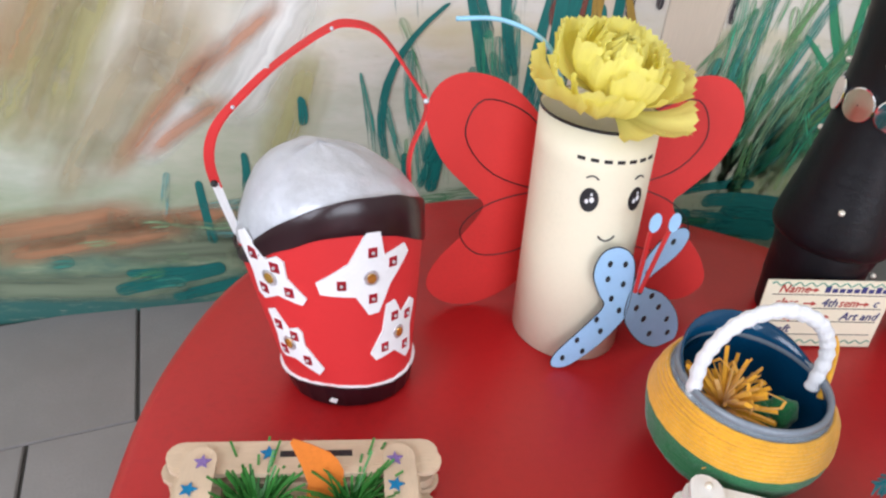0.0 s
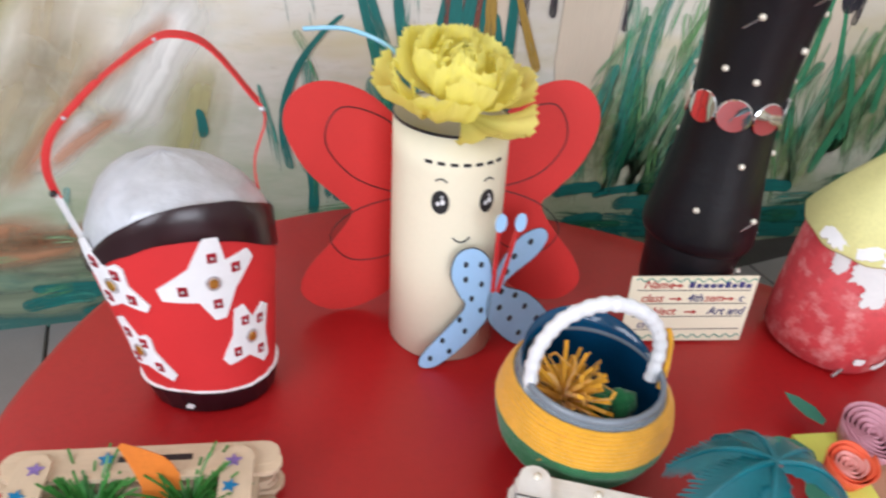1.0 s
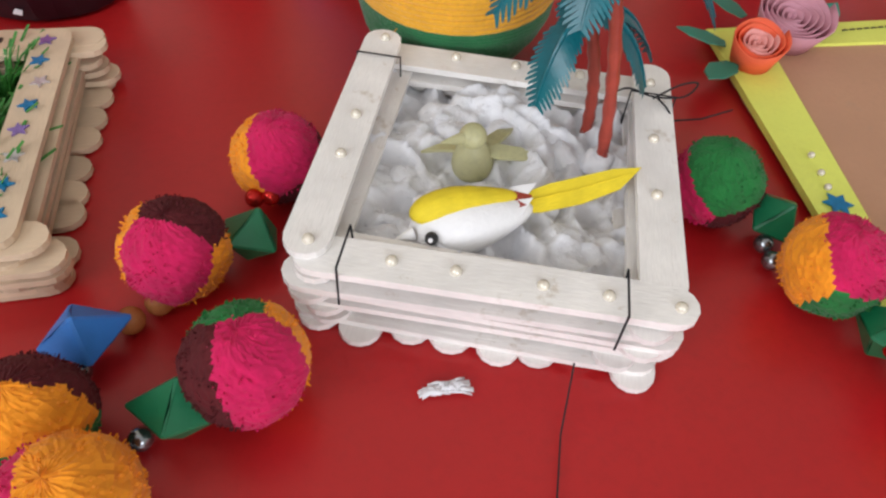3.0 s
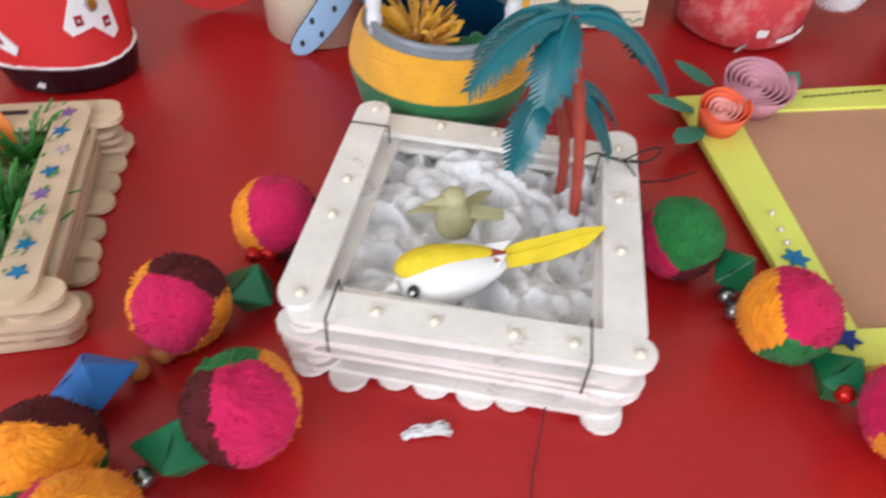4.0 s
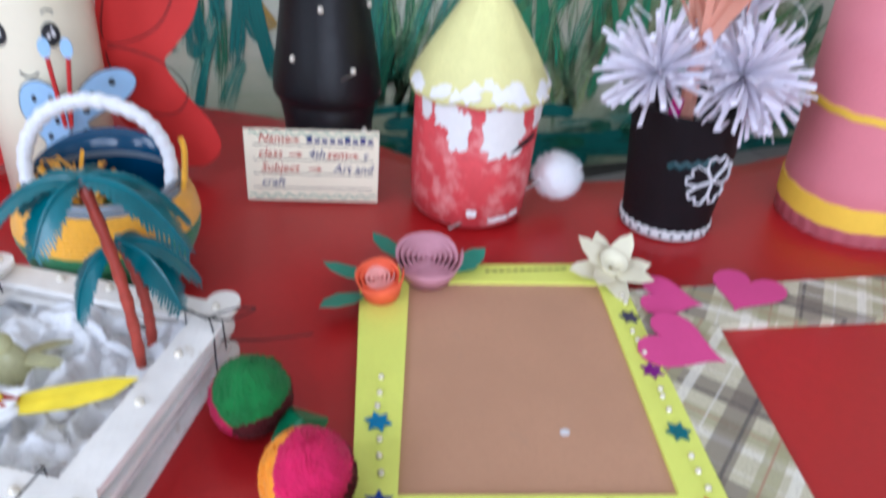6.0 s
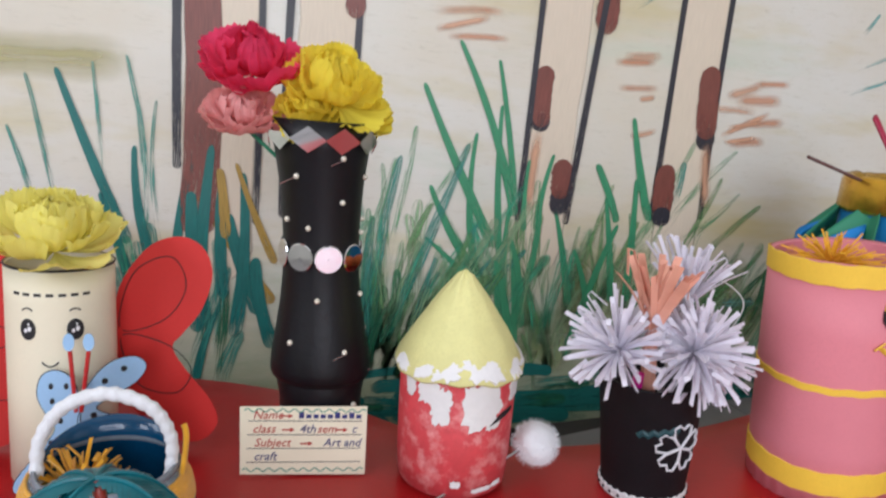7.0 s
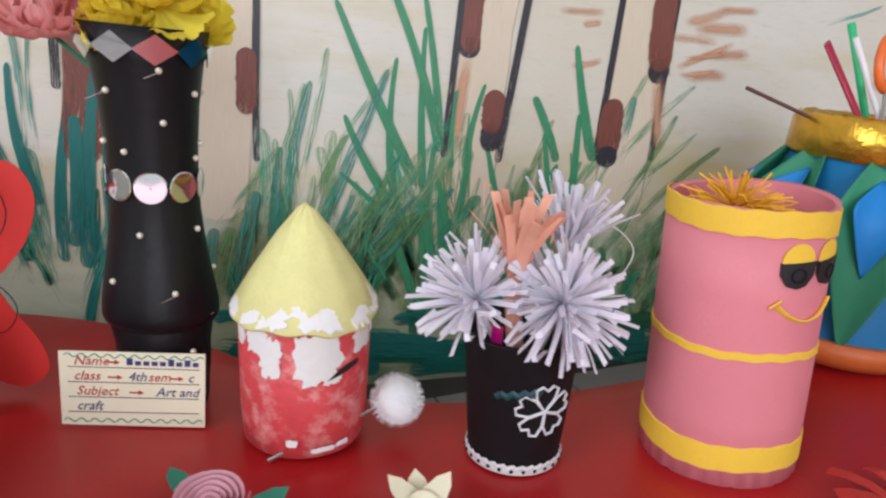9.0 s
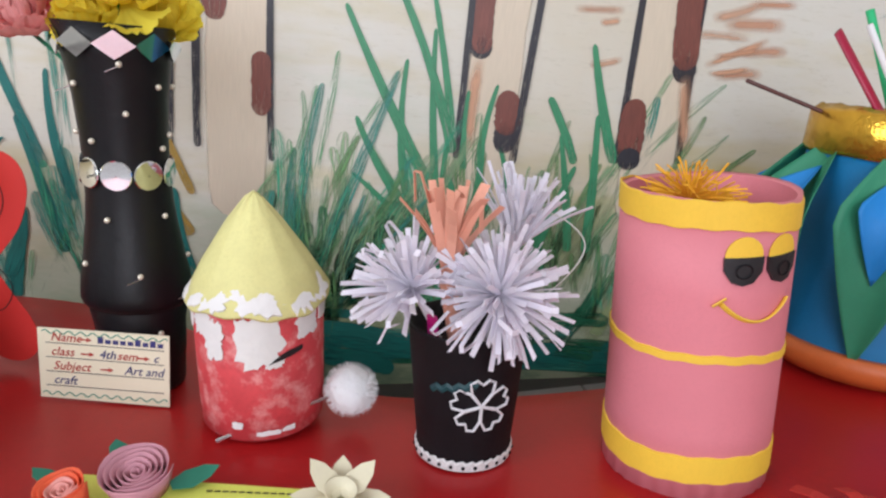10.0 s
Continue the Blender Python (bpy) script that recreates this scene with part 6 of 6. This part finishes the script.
for k in range(12):
    x = 0.957 + 0.0054 * k
    part("name_bar", box(x, x + 0.004, 0.7195 - 0.0002 * k, 0.7207 - 0.0002 * k, Z, Z + 0.0003), INK, frame_y)


def rolled_rose(R, turns, h, mats, root, label, m):
    n = turns * 20
    pts = [(R * (0.08 + 0.92 * k / n) * math.cos(2 * math.pi * k / 20), R * (0.08 + 0.92 * k / n) * math.sin(2 * math.pi * k / 20)) for k in range(n + 1)]
    bm = bmesh.new()
    a = [bm.verts.new((x * 0.8, y * 0.8, 0)) for x, y in pts]
    b = [bm.verts.new((x * 1.05, y * 1.05, h * (0.75 + 0.25 * k / n) + 0.0008 * math.sin(k))) for k, (x, y) in enumerate(pts)]
    for k in range(n):
        f = bm.faces.new((a[k], a[k + 1], b[k + 1], b[k]))
        f.material_index = 1 if k < n * 0.6 and len(mats) > 1 else 0
    ob = part("rolled_rose", bm, mats, root, label, True, m=m)
    sol = ob.modifiers.new("thickness", "SOLIDIFY")
    sol.thickness = 0.0007
    return ob


rolled_rose(0.024, 6, 0.020, [MAUVE_PAPER], frame_y, "mauve rolled paper rose", pose(0.913, 0.722, 0.009, 14, -4, 0))
rolled_rose(0.0165, 5, 0.020, [CORAL_PAPER, CORAL_LIGHT], frame_y, "coral rolled paper rose", pose(0.876, 0.700, 0.009, 14, -10, 0))
for x, y, yaw, L in ((0.862, 0.697, 212, 0.036), (0.868, 0.716, 150, 0.032), (0.897, 0.742, 118, 0.032), (0.933, 0.722, 28, 0.034)):
    part("leaf", plate([(0, -0.004), (L * 0.35, -0.0095), (L * 0.75, -0.006), (L, 0.001), (L * 0.75, 0.007), (L * 0.35, 0.0085), (0, 0.004)], 0.0007), LEAF_CARD, frame_y, "green card leaf", m=pose(x, y, 0.010, 8, -10, yaw))
daf = part("daffodil", lathe([(0.003, 0.006), (0.006, 0.008), (0.011, 0.018), (0.0105, 0.018), (0.005, 0.009)], 16), IVORY_PAPER, frame_y, "ivory paper daffodil", True, m=pose(1.048, 0.706, 0.008, 20, 0, 0))
for k in range(8):
    part("petal", plate([(0.002, -0.003), (0.014, -0.009), (0.026, -0.006), (0.034, 0.0), (0.026, 0.006), (0.014, 0.009), (0.002, 0.003)], 0.0006), IVORY_PAPER, daf, m=pose(0, 0, 0.006 + 0.002 * (k % 2), 0, -22 if k % 2 else -8, 45 * k))

# ---- plaid frame and hearts ----
plaid = thing("plaid_photo_frame", pose(1.035, 0, 0) @ pose(0, 0, 0, 0, -4.0, 0) @ pose(-1.035, 0, 0), "brown plaid fabric photo frame with pink paper hearts", "photo frame")
PI = [Vector(p) for p in ((1.098, 0.634), (1.056, 0.458), (1.262, 0.425), (1.300, 0.606))]
PO = [Vector(p) for p in ((1.056, 0.684), (0.998, 0.412), (1.296, 0.366), (1.352, 0.652))]
for i in range(4):
    j = (i + 1) % 4
    bm = plate([tuple(PO[i]), tuple(PO[j]), tuple(PI[j]), tuple(PI[i])], 0.005)
    uv = bm.loops.layers.uv.new("UVMap")
    d = (PO[j] - PO[i]).normalized()
    ang = radians(38 if i == 0 else 35)
    for f in bm.faces:
        for lp in f.loops:
            q = Vector((lp.vert.co.x, lp.vert.co.y))
            u, v = q.dot(d), q.x * -d.y + q.y * d.x
            lp[uv].uv = (u * math.cos(ang) - v * math.sin(ang), u * math.sin(ang) + v * math.cos(ang))
    part("rail", bm, PLAID, plaid, m=pose(0, 0, 0.0022 + 0.0003 * (i % 2)))


def heart(w, h):
    return [(w * 0.62 * math.sin(t) ** 3, h * (0.8125 * math.cos(t) - 0.3125 * math.cos(2 * t) - 0.125 * math.cos(3 * t) - 0.0625 * math.cos(4 * t)) / 1.5) for t in [2 * math.pi * k / 28 for k in range(28)]]


for x, y, s, yaw in ((1.077, 0.668, 0.036, 60), (1.140, 0.664, 0.042, -50), (1.058, 0.620, 0.044, 45)):
    part("heart", plate(heart(s, s), 0.0008), HEART_PINK, plaid, "pink card heart", m=pose(x, y, 0.0095, 3, -4, yaw))


# ---- pompom garland ----
def pompom(R, cuts, seed):
    """A wool ball: a fuzzy core with short cut ends, coloured in patches."""
    bm = bmesh.new()
    core = ball(R * 0.985, 64, 40)
    names = [c for c, _ in cuts]

    def patch(d):
        best = max(range(len(cuts)), key=lambda i: d.dot(Vector(cuts[i][1]).normalized()) + 0.08 * noise.noise(d * 5 + Vector((seed + i * 7, 0, 0))))
        return best
    for f in core.faces:
        f.material_index = patch(f.calc_center_median().normalized())
    for v in core.verts:
        v.co *= 1 + 0.05 * noise.noise(v.co * 110 + Vector((seed, 0, 0))) + random.uniform(-0.018, 0.018)
    bm = core
    for k in range(1300):
        z = 1 - 2 * (k + 0.5) / 1300
        a = 2.399963 * k
        d = Vector((math.sqrt(1 - z * z) * math.cos(a), math.sqrt(1 - z * z) * math.sin(a), z))
        d0 = d
        d = (d + Vector((random.uniform(-1, 1), random.uniform(-1, 1), random.uniform(-1, 1))) * 0.10).normalized()
        s = d.orthogonal().normalized() * 0.0004
        s = Matrix.Rotation(random.uniform(0, 6.28), 3, d) @ s
        r = R * (1 + 0.06 * noise.noise(d * 3.5 + Vector((seed, 5, 0)))) * random.uniform(0.99, 1.035)
        f = bm.faces.new([bm.verts.new(d * R * 0.88 - s), bm.verts.new(d * R * 0.88 + s), bm.verts.new(d * r + s * 0.8), bm.verts.new(d * r - s * 0.8)])
        f.material_index = patch(d0)
    root = new("pompom")
    root.empty_display_size = 0.02
    for c in dict.fromkeys(names):
        one = bm.copy()
        bmesh.ops.delete(one, geom=[f for f in one.faces if names[f.material_index] != c], context="FACES")
        for f in one.faces:
            f.material_index = 0
        part("wool_patch", one, POM[c], root, c + " cut wool")
    bm.free()
    return root


POMS = (
    (0.593, 0.653, 0.0200, (("magenta", (0.3, -0.5, 0.8)), ("orange", (-1, 0.1, 0.0)), ("maroon", (1, -0.3, -0.4)))),
    (0.547, 0.605, 0.0205, (("magenta", (-0.2, -0.8, 0.5)), ("maroon", (0.5, 0.5, 0.8)), ("orange", (-1, 0.5, 0.1)), ("orange", (1, -0.2, -0.7)))),
    (0.570, 0.545, 0.0215, (("magenta", (0.3, -0.5, 0.7)), ("maroon", (-1, -0.2, 0.4)), ("orange", (1, 0.5, 0.2)), ("green", (-0.1, 1, 0.5)))),
    (0.499, 0.540, 0.0205, (("orange", (0, -0.45, 0.8)), ("maroon", (0.1, 0.7, 0.9)), ("green", (-0.1, -1, -0.1)))),
    (0.514, 0.506, 0.0215, (("orange", (0.3, 0.2, 1)), ("magenta", (-0.9, 0.2, 0.5)), ("green", (0, -1, 0)))),
    (0.790, 0.597, 0.0200, (("green", (0.0, -0.5, 0.9)), ("maroon", (0.6, -0.7, -0.7)), ("magenta", (-1, 0.2, -0.6)))),
    (0.814, 0.539, 0.0210, (("magenta", (0.2, -0.6, 0.8)), ("orange", (-1, 0.1, -0.1)), ("maroon", (0.9, -0.3, -0.5)), ("green", (-0.3, -1, -0.7)))),
    (0.837, 0.479, 0.0225, (("orange", (-0.35, -0.55, 0.55)), ("green", (0.7, -0.6, 0.5)), ("magenta", (-0.6, 0.35, 0.85)), ("orange", (0.45, 0.6, 0.75)))),
)
for i, (x, y, R, cuts) in enumerate(POMS):
    R *= 1.07
    o = pompom(R, cuts, i * 13.7)
    o.location = (x, y, R)
    tagged(o, "round wool pompom in " + " and ".join(c for c, _ in cuts[:2]) + " patches", "pompom", "pompoms of the garland")


def kite(label, mt, L, w, m):
    bm = bmesh.new()
    tip, tail, a, b, t, u = [bm.verts.new(c) for c in ((L * 0.55, 0, 0), (-L * 0.45, 0, 0), (0, w, 0), (0, -w, 0), (0, 0, w), (0, 0, -w * 0.8))]
    for p, q in ((a, t), (t, b), (b, u), (u, a)):
        bm.faces.new((tip, p, q))
        bm.faces.new((tail, p, q))
    bmesh.ops.bevel(bm, geom=list(bm.edges), offset=0.0008, segments=1, affect="EDGES")
    o = part("garland_cone", bm, mt)
    o.matrix_world = m
    tagged(o, label, "paper bead", "folded beads of the garland")


kite("folded blue satin diamond bead", FELT_BLUE, 0.037, 0.0150, pose(0.510, 0.578, 0.0125, 10, 0, 15))
for x, y, yaw, L in ((0.577, 0.614, 130, 0.032), (0.545, 0.537, 160, 0.038), (0.812, 0.577, 20, 0.034), (0.822, 0.507, 100, 0.036)):
    kite("folded green satin pyramid bead", FELT_GREEN, L, 0.0155, pose(x, y, 0.0130, 25, 0, yaw))
for spots, mt, nm, r in ((((0.508, 0.567), (0.530, 0.534), (0.524, 0.526), (0.806, 0.569), (0.804, 0.559)), STEEL_BEAD, "shiny dark silver round bead", 0.0046), (((0.526, 0.586), (0.537, 0.593)), AMBER, "faceted translucent amber bead", 0.0058), (((0.587, 0.634), (0.580, 0.634), (0.817, 0.499), (0.830, 0.502)), RED_BEAD, "shiny red metallic bead", 0.0044)):
    for x, y in spots:
        o = tagged(part("bead", ball(r, 14, 10), mt, smooth=nm[0] != "f"), nm, "bead", "round beads of the garland")
        o.location = (x, y, r + (0.012 if nm.endswith("metallic bead") else 0))
part("white_thread", sweep(catmull([(0.85, 0.470, 0.02), (0.862, 0.468, 0.012), (0.866, 0.478, 0.006), (0.872, 0.487, 0.004), (0.868, 0.494, 0.003)], 6), 0.0004, 5), WHITE_THREAD)
tagged(bpy.data.objects["white_thread"], "loose white thread curling off a pompom", "thread")
cl = bmesh.new()
for k in range(46):
    a = random.uniform(-0.5, 0.5) + (math.pi if k % 2 else 0)
    q = Vector((random.uniform(-0.004, 0.004), random.uniform(-0.002, 0.002), 0.0))
    e = Vector((math.cos(a), math.sin(a) * 0.7, 0)) * random.uniform(0.004, 0.009)
    add(cl, strip([q, q + e * 0.5 + Vector((0, 0, random.uniform(0.0003, 0.002))), q + e], (random.uniform(-0.4, 0.4), 1, 0), random.uniform(0.0008, 0.0022), 0.0003))
fluff = tagged(part("cotton_scrap", cl, COTTON, smooth=True), "small scrap of white cotton on the table", "cotton scrap", kind="stuff")
fluff.matrix_world = pose(0.641, 0.531, 0.001, 0, 0, 0)

# ---- blue pot with paper petals ----
pot = thing("petal_pen_pot", pose(1.572, 0.930, tz(1.57)), "blue pen pot with gold foil rim and folded green petals", "pen pot")
part("saucer", lathe([(0.001, 0.001), (0.085, 0.001), (0.096, 0.012), (0.099, 0.030), (0.090, 0.030), (0.001, 0.02)], 48), POT_ORANGE, pot, "orange painted base", True)
part("body", lathe([(0.086, 0.028), (0.086, 0.22), (0.083, 0.22), (0.082, 0.06), (0.001, 0.05)], 48), POT_BLUE, pot, smooth=True)
part("gold_rim", lathe([(0.088, 0.212), (0.091, 0.216), (0.090, 0.250), (0.084, 0.257), (0.076, 0.250), (0.080, 0.216)], 48, lambda p, a, k: p * (1 + 0.012 * noise.noise(Vector((math.cos(a) * 6, math.sin(a) * 6, k))))), GOLD_FOIL, pot, "crumpled gold foil rim", True)


def cone_petal(W, H, depth, z0, r0):
    """A square sheet folded like a boat: tip down, side corners curling outwards, top corner against the pot."""
    bm = bmesh.new()
    rows = []
    for i in range(13):
        t = i / 12
        half = W * (t / 0.62 if t < 0.62 else (1 - t) / 0.38 * 0.98 + 0.02)
        row = []
        for j in range(11):
            q = j / 5 - 1
            row.append(bm.verts.new((r0 + 0.012 * math.sin(math.pi * t) + depth * (half / W) * (0.5 + abs(q) ** 1.6 * 0.5) - 0.02 * t, q * half * (1 - 0.22 * abs(q) * half / W), z0 + H * t + 0.012 * abs(q) * half / W)))
        rows.append(row)
    for A, B in zip(rows, rows[1:]):
        for j in range(10):
            bm.faces.new((A[j], A[j + 1], B[j + 1], B[j]))
    return bm


for k in range(8):
    a = -129 + 45 * k
    for nm, bm, mt in (("petal", cone_petal(0.052, 0.215, 0.040, 0.020, 0.092), PETAL_GREEN), ("inner_petal", cone_petal(0.030, 0.095, 0.020, 0.105, 0.110), PETAL_BLUE)):
        o = part(nm, bm, mt, pot, ("deep green" if nm == "petal" else "bright blue") + " folded card petal", True, m=pose(0, 0, 0, 0, 0, a))
        sm = o.modifiers.new("thickness", "SOLIDIFY")
        sm.thickness = 0.0008
STRAW_BROWN = mat("dark_brown_handle", (0.09, 0.025, 0.02), 0.4)
pens = ((0.055, 0.0, -0.097, 0.0, 0.322, 0.0030, STRAW_RED, "crimson wrapped stick", 2.4), (0.045, 0.02, -0.057, 0.02, 0.346, 0.004, STRAW_GREEN, "bright green straw", 1), (0.09, 0.01, -0.170, 0.01, 0.272, 0.002, STRAW_BROWN, "thin paintbrush", 1), (0.05, -0.015, -0.075, -0.01, 0.330, 0.003, WHITE_PAPER, "white straw", 1))
for x0, y0, x1, y1, z, r, mt, lb, wd in pens:
    o = tagged(part("pen", sweep([(x0, y0, 0.15 if x0 < 0.08 else 0.20), (x1 * 0.5 + x0 * 0.5, (y0 + y1) / 2, z * 0.5 + (0.075 if x0 < 0.08 else 0.10)), (x1, y1, z)], r, 9, wd), mt, smooth=True), lb + " standing in the blue pot", "stick")
    o.location = (1.572, 0.93, tz(1.57))
sc = thing("scissors", pose(1.555, 0.915, 0.30, 80, 10, 20), "orange-handled scissors standing in the blue pen pot", "scissors")
for x in (-0.02, 0.022):
    part("handle_ring", sweep([(x + 0.017 * math.cos(t), 0.045 + 0.026 * math.sin(t), 0) for t in [0.314 * k for k in range(21)]], 0.005, 8), SCISSOR_ORANGE, sc, "orange plastic ring", True)
    part("blade", plate([(x * 0.6 - 0.004, 0.02), (x * 0.6 + 0.004, 0.02), (-x * 0.4 + 0.003, -0.12), (-x * 0.4, -0.14), (-x * 0.4 - 0.003, -0.12)], 0.0015), STEEL, sc, m=pose(0, 0, 0.001 if x > 0 else -0.002))
gl = thing("green_loop", pose(1.505, 0.90, 0.262), "bright green ribbon loop on the blue pen pot", "ribbon")
part("loop", strip([(0.012 * math.cos(t), 0, 0.022 * math.sin(t)) for t in [0.33 * k for k in range(19)]], (0.2, 1, 0), 0.014, 0.0008), PETAL_GREEN, gl)
red_p = thing("red_paper_bloom", pose(1.395, 0.640, tz(1.395)), "red fringed paper bloom lying on the table", "paper flower")
for k in range(22):
    a, l = 2.4 * k, random.uniform(0.045, 0.066)
    d = Vector((math.cos(a), math.sin(a), 0))
    rise = random.uniform(0.006, 0.022)
    part("petal", strip([d * l * t + Vector((0, 0, 0.003 + rise * math.sin(2.2 * t))) for t in (0.05, 0.3, 0.55, 0.8, 1.0)], d.cross(Vector((0, 0, 1))), 0.011, 0.0006), RED_CREPE, red_p)
